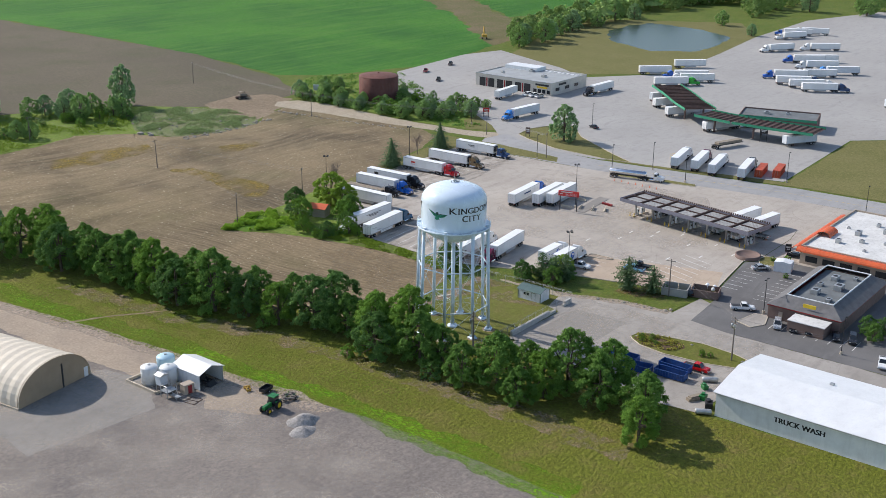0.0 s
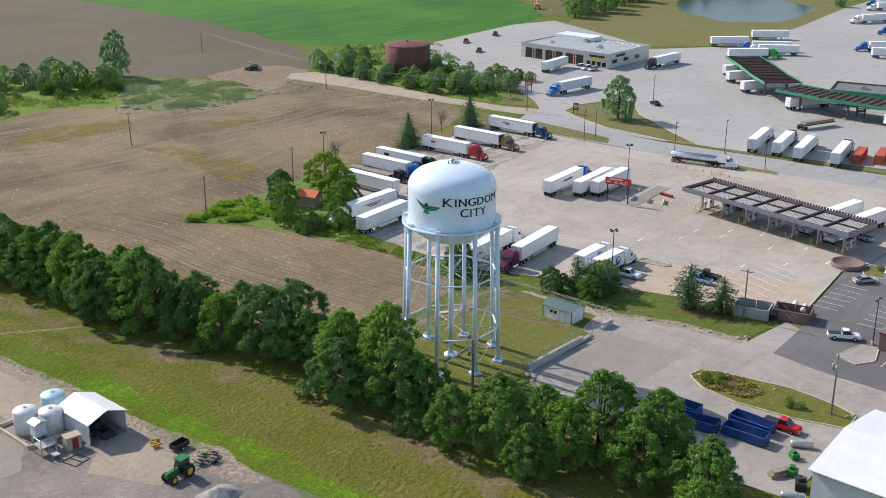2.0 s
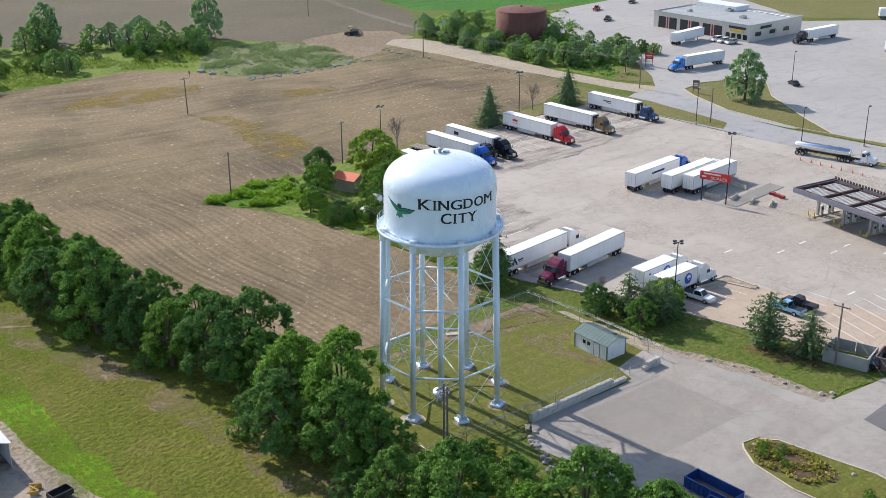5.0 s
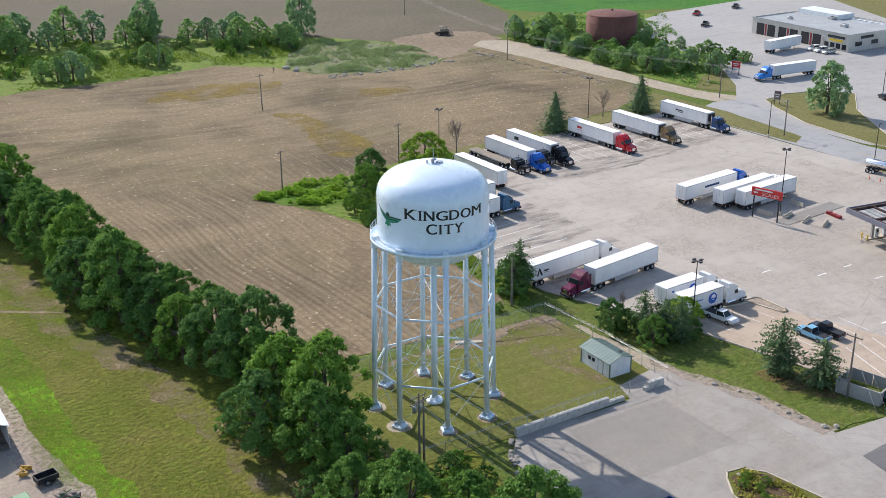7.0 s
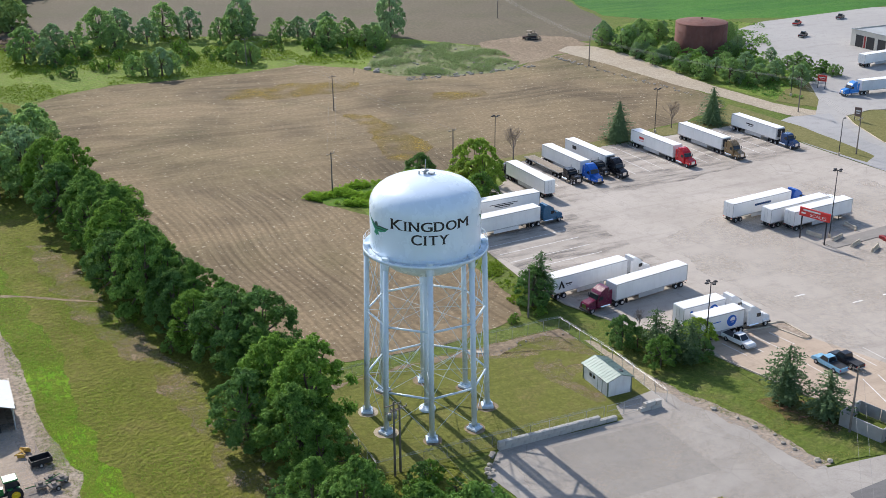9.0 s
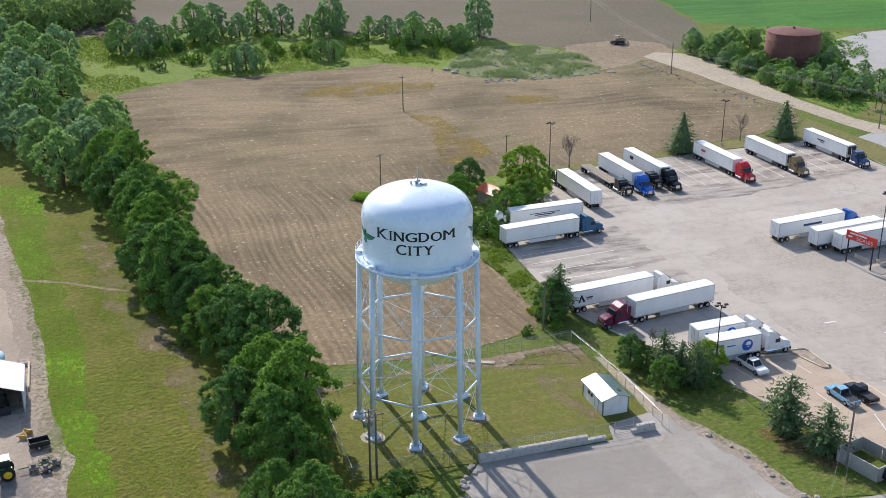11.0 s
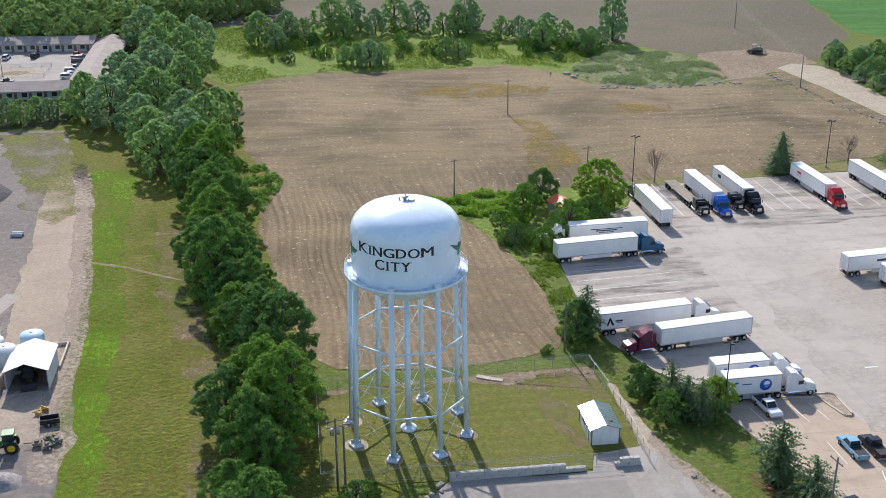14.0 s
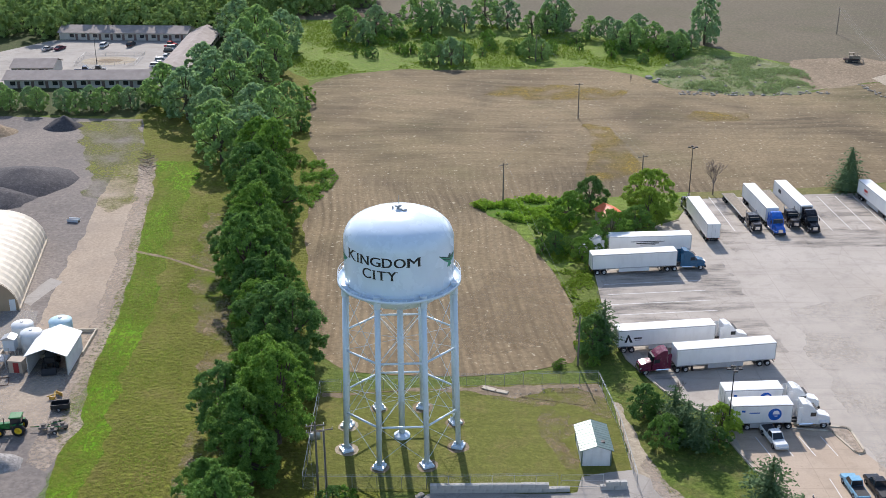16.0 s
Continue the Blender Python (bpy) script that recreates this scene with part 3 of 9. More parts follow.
# ---------------------------------------------------------------- the ground
sheet("ground", [(-3500, -3000), (4500, -3000), (4500, 4500), (-3500, 4500)], -0.60, M["pasture"], "green pasture reaching to the far woods")
sheet("grass_strip", [(-48, -120), (0, -120), (-4, -64), (-3, -14), (-14, 14), (-14, 22), (-18, 58), (-20, 114), (-26, 165), (-32, 205), (-60, 250), (-76, 165), (-58, 80)],
      -0.44, M["strip"], "rough mown grass strip beside the tree row", edge=(5, 0.8))
sheet("lush_verge", [(-50, -60), (-41, -60), (-41, -16), (-42, 0), (-43.5, 18), (-43.5, 40), (-46, 58), (-48, 80), (-50, 125), (-62, 125), (-57, 105), (-54.5, 76), (-51, 54), (-50, 31), (-49, 14), (-47, -3)],
      -0.41, M["green_tufts"], "lush bright green tufts along the gravel yard", edge=(3, 1.0), seed=4)
sheet("lush_verge", [(-38, 20), (-24, 30), (-26, 80), (-30, 130), (-45, 120), (-42, 60)], -0.412, M["green_scatter"], "scattered lush tufts in the grass strip", edge=(3, 1.0), seed=5)
sheet("bare_verge", [(-30, -60), (-23, -60), (-24, -10), (-25.5, 12), (-28.5, 33), (-34, 56), (-38, 90), (-43, 90), (-40, 55), (-33, 28), (-30, 8), (-30, -12)], -0.405, M["bare_tufts"], "bare dry patches beside the tree row", edge=(3, 1.0), seed=6)
sheet("footpath", [(-55.5, 70.2), (-46, 65.4), (-40, 61), (-35, 57.6), (-35, 57.0), (-40, 60.2), (-46, 64.6), (-55.5, 69.3)], -0.38, M["dirt"], "narrow worn footpath through the grass", "path", edge=(2, 0.15))
sheet("yard", [(-46, -60), (-45.5, -14), (-47.5, -3), (-50, 6), (-50.5, 19), (-51, 33), (-53, 54), (-56, 76), (-60, 107), (-66, 132), (-73, 162), (-112, 166), (-190, 150), (-190, -60)],
      -0.42, M["yard"], "yard of grey asphalt millings", edge=(4, 0.4), seed=2)
sheet("yard_lane", [(-51, 20), (-50.8, 33), (-52.5, 54), (-55.5, 76), (-59, 106), (-64, 126), (-70, 122), (-68, 95), (-66, 78), (-65, 60), (-63, 44), (-62, 34), (-56, 22)],
      -0.39, M["yard_tan"], "sandy lane through the yard", edge=(3, 0.45), seed=3)
sheet("yard_weeds", [(-60, 100), (-66, 132), (-73, 161), (-90, 160), (-84, 140), (-77, 122), (-71, 100), (-64, 90)], -0.383, M["weed_scuffs"], "weedy patch at the end of the yard", edge=(3, 1.5), seed=5)
sheet("yard_sand", [(-51, 4), (-50.5, 18), (-57, 19), (-63, 12), (-58, 2)], -0.378, M["yard_tan"], "sandy patch before the open shed", edge=(3, 0.45), seed=6)
sheet("concrete_slab", [(-66, 44), (-63.5, 54), (-66, 56), (-68.5, 46)], -0.375, M["asphalt_pale"], "pale concrete slab in the yard", "slab", edge=(4, 0.3))
sheet("yard_dust", [(-52, -8), (-50.6, 18), (-57, 30), (-68, 46), (-100, 50), (-150, 20), (-150, -50), (-60, -50)], -0.362, M["pale_scuffs"], "pale dust and dried puddles on the yard", "stain", edge=(4, 1.0), seed=81)
sheet("dome_apron", [(-69, 20), (-61, 31), (-64, 42), (-92, 44), (-95, 22)], -0.37, M["asphalt_pad"], "worn concrete apron before the storage dome", "slab", edge=(4, 0.5), seed=7)
sheet("field", [(-9, 19), (-13.6, 25), (-17, 40), (-18.7, 58), (-21.5, 80), (-21.8, 92), (-18, 112), (-22, 124), (-26, 138), (-28, 168), (-32, 190), (-30, 202), (-20, 212), (-5, 218), (12, 216),
                (36, 217), (54, 221), (69, 210), (77, 193), (92, 185), (112, 184), (125, 192), (141, 198), (145, 188), (147, 160), (148, 128), (144, 118), (124, 109.5), (99, 104), (75, 101),
                (62, 101), (50, 99), (36, 96), (24, 97.5), (14, 93), (17, 86), (22, 78), (25, 68), (27.5, 57), (29.5, 43), (28.6, 27), (26.6, 20.9), (23, 19.9), (15.3, 18.2), (10, 17.2), (0, 17.4)],
      -0.30, M["field"], "harvested brown field with drill rows", edge=(4, 0.5), seed=8)
sheet("yellow_weeds", [(46, 155), (52, 152), (54, 134), (55, 117), (46, 108), (41, 112), (43, 126), (46, 140)], -0.28, M["yellow_weeds"], "thin yellow weeds in the brown field", edge=(3, 1.0), seed=41)
sheet("yellow_weeds", [(20, 186), (28, 196), (46, 197), (64, 190), (58, 180), (34, 180)], -0.28, M["yellow_weeds"], "thin yellow weeds in the brown field", edge=(3, 1.0), seed=42)
sheet("yellow_weeds", [(72, 160), (78, 167), (92, 166), (92, 158), (80, 157)], -0.28, M["yellow_weeds"], "thin yellow weeds in the brown field", edge=(3, 1.0), seed=43)
sheet("green_weeds", [(18, 60), (28, 58), (30, 42), (26, 28), (14, 24), (4, 24), (8, 40)], -0.285, M["bare_tufts"], "pale straw patches near the tower fence", edge=(3, 1.0), seed=44)
sheet("far_field", [(-60, 420), (-45, 300), (0, 296), (30, 288), (60, 272), (98, 252), (118, 228), (132, 214), (150, 212), (165, 214), (188, 250), (206, 330), (212, 598), (150, 640), (60, 560)],
      -0.31, M["far_soil"], "second harvested field behind the weedy bank", edge=(8, 1.0), seed=9)
sheet("weed_bank", [(-60, 420), (-45, 300), (0, 296), (30, 288), (60, 272), (98, 252), (118, 228), (118, 195), (112, 184), (92, 185), (77, 193), (69, 210), (54, 221), (36, 217), (-5, 218), (-32, 205), (-60, 250), (-90, 320)],
      -0.36, M["weeds"], "weedy green bank between the fields", edge=(5, 1.0), seed=10)
sheet("rubble_bank", [(77, 192), (92, 184.5), (112, 183.5), (122, 192), (124, 215), (112, 232), (96, 236), (84, 226), (74, 210)], -0.28, M["rubble"], "low bank of rubble overgrown with weeds", edge=(3, 1.0), seed=11)
sheet("bare_earth", [(118, 190), (128, 193), (142, 199), (156, 208), (158, 222), (146, 232), (130, 230), (122, 226)], -0.27, M["dirt"], "bare earth by the track", edge=(3, 1.0), seed=12)
sheet("bean_field", [(206, 236), (270, 212), (336, 228), (430, 330), (541, 478), (555, 529), (318, 676), (214, 598), (206, 330), (192, 255)], -0.25, M["crop"], "bright green bean field", edge=(10, 1.5), seed=13)
sheet("far_bean_field", [(440, 290), (560, 255), (700, 190), (780, 130), (790, 40), (900, -60), (2300, -200), (2300, 1400), (900, 900), (640, 520), (560, 440)], -0.26, M["crop"], "second green bean field beyond the creek", edge=(20, 3), seed=14)
sheet("north_bean_field", [(320, 700), (560, 560), (900, 900), (1500, 1500), (600, 1900), (250, 1100)], -0.27, M["crop"], "green bean field beyond the tree line", edge=(20, 3), seed=15)
sheet("creek_bank", [(336, 228), (430, 330), (541, 478), (600, 600), (650, 580), (640, 520), (560, 440), (440, 290), (400, 240)], -0.24, M["creek"], "brown weedy creek bank between the bean fields", edge=(8, 4), seed=16)
sheet("pond_grass", [(285, 150), (315, 203), (400, 232), (470, 240), (520, 160), (467, 128), (400, 112), (321, 111)], -0.22, M["dry_lawn"], "mown grass round the pond", edge=(8, 1.0), seed=17)
sheet("pond", [(378, 152), (395, 186), (426, 206), (460, 210), (481, 205), (474, 165), (455, 140), (410, 128), (390, 134)], -0.18, M["water"], "still dark green farm pond", "pond", edge=(6, 2.0), seed=18)
sheet("gravel_track", [(141, 203), (148, 209), (156, 204), (159, 190), (157, 165), (156, 140), (158, 114), (165, 98), (154, 96), (150, 122), (147, 145), (145, 170)], -0.16, M["gravel"], "pale gravel track", "track", edge=(4, 0.4), seed=19)
sheet("tree_bank", [(158, 204), (165, 214), (190, 236), (206, 238), (238, 212), (205, 170), (186, 132), (172, 112), (160, 116), (158, 140), (160, 180)], -0.20, M["weeds"], "weedy ground under the trees by the rust tank", edge=(4, 1.0), seed=20)
sheet("sign_lawn", [(167, 104), (160, 116), (172, 126), (184, 128), (180, 116)], -0.15, M["dry_lawn"], "dry grass corner by the red sign", edge=(3, 0.3), seed=21)
sheet("far_lot", [(205, 200), (238, 216), (300, 222), (325, 215), (300, 160), (285, 138), (321, 111), (395, 118), (467, 128), (560, 132), (640, 110), (640, -120), (420, -170), (290, -60), (240, -8), (167, -11),
                  (160, 20), (153, 52), (152, 75), (158, 98), (172, 112), (186, 132)], -0.12, M["asphalt_far"], "wide grey asphalt truck stop lot")
sheet("street", [(153, -400), (151, -70), (148, -21), (142, 21), (139, 45), (138, 79), (140, 96), (152, 101), (164, 99), (160, 92), (153, 74), (152, 51), (155.5, 26), (162, -18), (165, -70), (168, -400)],
      -0.10, M["street"], "two-lane grey asphalt street", "road")
sheet("roadside_lawn", [(240, -9), (290, -62), (290, -150), (172, -150), (166.5, -70), (164, -20), (166, -12)], -0.09, M["dry_lawn"], "mown dry grass beside the street", edge=(6, 0.4), seed=22)
sheet("street_verge", [(155.5, 48), (158.5, 26), (163, 8), (166, -12), (164, -20), (156.5, 24), (153.5, 50)], -0.085, M["dry_lawn"], "narrow grass verge of the street", edge=(4, 0.2), seed=23)
sheet("turn_island", [(162, 88), (166, 95), (176, 97), (188, 93), (192, 86), (178, 74), (163, 52), (156, 40), (154.5, 50), (156, 72)], -0.07, M["dry_lawn"], "teardrop grass island at the truck stop entrance", edge=(4, 0.2), seed=24)
sheet("truck_lot", [(35, 57), (34, 33), (35.2, 22), (39.5, 11), (44, 5), (46.5, -7), (50, -20), (55, -30), (60, -37), (84, -33.5), (92, -36), (110, -36), (122, -34), (135, -42), (150, -62), (148, -21), (142, 21), (139, 45),
                    (138, 62), (137.5, 79), (138, 101), (120, 100), (100, 99.5), (80, 98), (62, 96), (56, 83), (51, 80), (45, 69)], 0.0, M["concrete"], "wide pale concrete truck parking lot", "lot")
sheet("lot_verge", [(140, 61), (145.5, 64), (148, 91), (146, 119), (141, 115), (130, 109.5), (99, 104), (62, 100.5), (62, 96.3), (100, 99.8), (138.2, 101.2), (138, 79)], -0.03, M["dry_lawn"], "dry grass verge of the truck lot", edge=(4, 0.25), seed=25)
sheet("lot_bank", [(34.8, 57), (33.8, 33), (35, 22), (39.3, 11), (43.8, 5), (46.3, -7), (49.8, -20), (55, -30), (48, -35.8), (42.5, -35), (38.2, -35.1), (38.4, -31), (37.9, -26), (36.6, -21.5), (35, -16.5), (34, -11.5), (33.4, -8), (32.4, 0), (31.0, 1), (29.9, 14.8), (26.8, 20.6), (28.8, 27), (29.5, 43), (27.5, 57), (33, 62)],
      -0.14, M["pasture"], "grass bank between the tower yard and the truck lot", edge=(3, 0.3), seed=26)
sheet("lot_wood", [(24, 97), (36, 96), (50, 99), (62, 101), (62, 96), (55.6, 83), (50.6, 80), (44.6, 69), (34.6, 57), (27.5, 57), (25, 68), (22, 78)], -0.15, M["weeds"], "weedy corner under trees beside the truck lot", edge=(3, 0.3), seed=27)
sheet("vine_patch", [(14, 93), (24, 97.5), (36, 96), (35, 85), (27, 80), (22, 83), (17, 87)], -0.13, M["strip_edge"], "bright green patch of weeds", edge=(2, 0.5), seed=28)
sheet("tower_yard", [(-13, 12.6), (9.6, 14.2), (29.9, 14.8), (31, 1), (30.9, -13), (24, -10.5), (23, -13.6), (4, -13.6), (-3, -13.5), (-12.6, -13)], -0.13, M["lawn"], "mown fenced lawn under the water tower", edge=(4, 0.2), seed=29)
sheet("fence_gravel", [(-12.2, 12.2), (9, 13.8), (29.5, 14.4), (30, 10), (28.6, 11.4), (26, 13), (22, 13.4), (19, 11.4), (16.5, 9.8), (14.5, 11), (11, 12.2), (4, 12.8), (-4, 12), (-12, 11)], -0.11, M["dirt"], "bare dirt inside the fence corner", edge=(2, 0.6), seed=30)
sheet("shed_gravel", [(22.4, -7), (21.7, -3), (21.9, 0), (23.2, 2.4), (25.6, 3.2), (26.8, 2.0), (25.6, 0.6), (23.6, -0.8), (23.2, -7)], -0.115, M["bare_tufts"], "thin gravel beside the shed", edge=(1.0, 0.6), seed=31)
sheet("service_drive", [(3.6, -14.1), (23, -14.1), (24, -10.8), (30.9, -9), (33.4, -7.6), (34.2, -11.5), (35.3, -16.5), (37, -21.5), (38.4, -26), (39, -31), (39.2, -35.2), (38.6, -38), (36.2, -50), (36.2, -75), (36, -400), (25, -400), (24.5, -63), (-4, -63.5), (-5.5, -52), (-1.5, -40), (0.8, -25), (0, -19)],
      -0.06, M["asphalt_pale"], "pale worn asphalt service drive", "road", edge=(5, 0.25), seed=32)
sheet("gravel_spur", [(31, -9), (34.2, -12), (33, 0), (32, 8), (31.2, 9), (31, 0)], -0.055, M["gravel"], "gravel spur beside the fence", edge=(2, 0.3), seed=33)
sheet("asphalt_patch", [(8, -29.9), (26.9, -30.1), (26.6, -16.6), (10.5, -16.2)], -0.03, M["asphalt_pad"], "darker rectangular asphalt patch with cracks", "patch")
sheet("diner_lot", [(37.6, -41), (50.4, -39.8), (56, -39.5), (60.5, -37.4), (83.5, -34), (90.5, -40), (91, -47.5), (91, -100), (36.4, -100), (36.3, -75), (36.2, -50)], -0.02, M["asphalt_dark"], "dark asphalt restaurant car park", "lot")
sheet("bin_apron", [(39.2, -35.4), (52, -36.6), (50.3, -40), (37.5, -41)], 0.0, M["asphalt_pale"], "pale concrete apron before the bin enclosure", "slab")
sheet("burger_lot", [(84, -33.6), (92, -36.2), (110, -36.2), (122, -34), (135, -42), (151, -62), (152, -120), (91, -120), (91, -40)], -0.015, M["concrete"], "concrete drive round the orange-roofed restaurant", "lot")
sheet("motel_lot", [(-128, 200), (-75, 198), (-70, 268), (-128, 264), (-150, 232)], -0.30, M["asphalt_pale"], "pale asphalt motel courtyard", "lot")
# Ground under the woods, in darker tones than the pasture.
sheet("wood_edge", [(-400, 170), (-112, 166), (-76, 165), (-60, 205), (-64, 285), (-60, 420), (-20, 700), (-400, 700)], -0.35, M["wood_floor"], "dark ground under the woods", edge=(8, 2), seed=34)


def strips(name, rows, z, material, label, category="marking"):
    """Painted lines as one thin mesh: rows of x0, y0, x1, y1, width."""
    mesh = Mesh()
    for x0, y0, x1, y1, w in rows:
        d = math.hypot(x1 - x0, y1 - y0)
        nx, ny = -(y1 - y0) / d * w / 2, (x1 - x0) / d * w / 2
        z_ = low(z)
        mesh.quad((x0 + nx, y0 + ny, z_), (x0 - nx, y0 - ny, z_), (x1 - nx, y1 - ny, z_), (x1 + nx, y1 + ny, z_))
    bmesh.ops.recalc_face_normals(mesh.bm, faces=mesh.bm.faces[:])
    return solid(name, mesh, material, label, category, "stuff")


sheet("stall_pad", [(46.8, 2.8), (54.3, 2.3), (63.3, 0.8), (63.5, -5.4), (66.5, -14), (72.5, -33), (60.2, -36.6), (55.2, -30), (50.2, -20), (46.8, -7)], 0.005, M["concrete_tan"], "tan concrete car stalls beside the pines", "slab")
for i in range(8):
    a = radians(24.7 + 45 * i)
    cx, cy, r = 8.35 * math.cos(a), 8.35 * math.sin(a), 1.45 + 0.25 * math.sin(2.1 * i)
    sheet("worn_ring", [(cx + r * math.cos(radians(30 * k)), cy + r * math.sin(radians(30 * k))) for k in range(12)], -0.125, M["gravel" if i in (3, 4) else "dirt"], "bare worn ground round a tower footing", edge=(1.2, 0.25), seed=60 + i)
sheet("needle_litter", [(42.5, -18), (46, -17), (49.5, -22), (50, -28), (46.5, -29.5), (43, -25)], -0.105, M["litter"], "brown fallen needles under the pines", edge=(2, 0.7), seed=74)
sheet("drive_gravel", [(33.6, -6), (35.4, -12), (36.6, -16.5), (38.4, -21.5), (39.4, -26), (40, -31), (40.4, -35), (37.6, -35), (37.2, -29), (36, -22), (33.8, -15), (32, -8)], -0.04, M["sand_scuffs"], "loose gravel along the broken edge of the drive", edge=(2, 0.5), seed=75)
sheet("worn_lawn", [(8, 13.2), (29.4, 14.2), (30.3, 4), (27.5, 5.5), (24, 8.5), (19, 7.5), (14, 10)], -0.118, M["bare_tufts"], "thin worn grass in the fence corner", edge=(2, 0.8), seed=71)
sheet("worn_lawn", [(22, -9), (24, -9.5), (24, 6), (21, 7), (19, 2)], -0.119, M["bare_tufts"], "thin worn grass beside the shed", edge=(2, 0.6), seed=72)
sheet("sand_spill", [(-47.5, -8), (-46, 4), (-48.8, 18), (-49.2, 33), (-51, 54), (-54, 76), (-58, 106), (-62, 128), (-66, 127), (-62, 106), (-58, 76), (-55, 54), (-53, 33), (-53, 18), (-51, 4), (-51, -6)], -0.372, M["sand_scuffs"], "thin blown sand between the yard and the grass", edge=(3, 0.45), seed=73)
sheet("tyre_scuffs", [(56, 96), (136, 100), (136, 74), (100, 70), (64, 66), (60, 80)], 0.006, M["dark_scuffs"], "dark oil and tyre stains in the truck stalls", "stain", edge=(4, 1.0), seed=51)
sheet("tyre_scuffs", [(35, 55), (60, 62), (62, 24), (40, 16), (35, 30)], 0.006, M["dark_scuffs"], "dark oil and tyre stains in the truck stalls", "stain", edge=(4, 1.0), seed=52)
sheet("dust_scuffs", [(66, 40), (130, 60), (134, 0), (90, -20), (64, -10)], 0.006, M["pale_scuffs"], "pale dust on the truck lot", "stain", edge=(4, 1.0), seed=53)
sheet("drive_scuffs", [(4, -15), (24, -15), (34, -14), (35, -60), (8, -62), (0, -40)], -0.02, M["pale_scuffs"], "pale dust on the service drive", "stain", edge=(4, 1.0), seed=54)
strips("stall_lines", [(x, 97.5, x + 0.6, 77, 0.14) for x in range(66, 136, 4)], 0.012, M["line"], "faded white truck stall lines along the field edge")
strips("stall_lines", [(36, y, 54, y + 1.6, 0.15) for y in (30, 34, 38.2, 42.4, 46.6, 51, 61.5)], 0.012, M["line"], "faded white truck stall lines beside the trees")
strips("stall_lines", [(49.6 + 3.05 * i, -1.2, 50.4 + 3.05 * i, -6.2, 0.12) for i in range(5)] + [(56.6 + 2.9 * i, -11.6, 56.8 + 2.9 * i, -17.2, 0.12) for i in range(5)]
       + [(60.6 + 3.0 * i, -19.4, 57.8 + 3.0 * i, -28.5, 0.15) for i in range(7)], 0.012, M["line"], "white car stall lines")
strips("stall_lines", [(63 + 2.75 * i, -36.4, 63.2 + 2.75 * i, -41.6, 0.12) for i in range(8)] + [(60 + 2.75 * i, -46.6, 60.2 + 2.75 * i, -51.6, 0.12) for i in range(9)]
       + [(44.4, -57 - 2.75 * i, 50.4, -57 - 2.75 * i, 0.12) for i in range(8)], 0.012, M["line"], "white stall lines in the restaurant car park")
strips("centre_line", [(159.5, -400, 158, -70, 0.14), (158, -70, 155, -19, 0.14), (155, -19, 148.6, 24, 0.14), (148.6, 24, 145.5, 48, 0.14)], -0.08, M["line_yellow"], "yellow centre line of the street")
strips("lane_arrows", [(72 + 7 * (i % 4), 8 - 6.2 * i, 74.2 + 7 * (i % 4), 8 - 6.2 * i, 0.35) for i in range(7)] + [(86 + 5 * (i % 3), 2 - 6 * i, 88 + 5 * (i % 3), 2 - 6 * i, 0.35) for i in range(6)], 0.012, M["line"], "faded white lane arrows before the fuel canopy")
strips("hatch_lines", [(171 + 2.4 * i, 33 + 1.2 * i, 180 + 1.5 * i, 30 + 1.2 * i, 0.4) for i in range(3)], -0.10, M["line_yellow"], "yellow hatching by the street")


def kerb(name, pts, label, closed=False, h=0.15, w=0.22, z=0.0):
    z = low(z)
    mesh = Mesh()
    for (x0, y0), (x1, y1) in zip(pts, pts[1:] + (pts[:1] if closed else [])):
        d = math.hypot(x1 - x0, y1 - y0)
        mesh.box(((x0 + x1) / 2, (y0 + y1) / 2, z + h / 2 - 0.04), (d + w * 0.8, w, h + 0.08), math.degrees(math.atan2(y1 - y0, x1 - x0)), 0.02)
    return solid(name, mesh, M["kerb"], label, "kerb", "structure")


def arc_pts(cx, cy, rx, ry, a0, a1, n):
    return [(cx + rx * math.cos(radians(a0 + (a1 - a0) * i / n)), cy + ry * math.sin(radians(a0 + (a1 - a0) * i / n))) for i in range(n + 1)]


kerb("kerb", [(54.6, 2.35), (62.4, 1.1)] + arc_pts(62.5, 0.1, 1.0, 1.0, 80, 0, 5) + arc_pts(62.85, -5.0, 0.7, 0.7, 0, -165, 8) + [(61.0, -0.9)] + arc_pts(60.2, -0.6, 0.75, 0.75, 0, 80, 4) + [(54.4, 1.2)], "tan concrete kerb round the thin end island of the stalls", True, 0.16, 0.3)
sheet("island_soil", [(54.8, 2.1), (62.3, 0.9), (63.2, 0.2), (63.3, -4.8), (62.4, -5.0), (61.2, -0.6), (60.3, 0.3), (54.8, 1.4)], 0.02, M["sand_scuffs"], "sandy soil in the thin end island", edge=(1.5, 0.05), seed=76)
kerb("kerb", [(55.2, -30.2), (59.8, -36.9), (84, -33.4), (92, -35.9)], "concrete kerb between the two car parks")
kerb("kerb", [(34.3, 33), (35.4, 22), (39.7, 11), (44.2, 5), (46.7, -7), (50.2, -20)], "worn concrete kerb of the truck lot")
kerb("kerb", [(56.4, 83.4), (51.2, 80), (45.2, 69), (35.4, 57.4)], "worn concrete kerb beside the trees")
kerb("kerb", [(162, 88), (166, 95), (176, 97), (188, 93), (192, 86), (178, 74), (163, 52), (156, 40), (154.5, 50), (156, 72)], "concrete kerb round the entrance island", True, z=-0.07)
island = [(19.6, -35.6), (20.6, -34.6), (22.6, -34.9), (24.6, -37.2), (25.6, -42.6), (27, -49.4), (26.2, -57), (24.8, -61), (20, -61.6), (17.6, -54), (16.6, -45), (17.6, -38.6)]
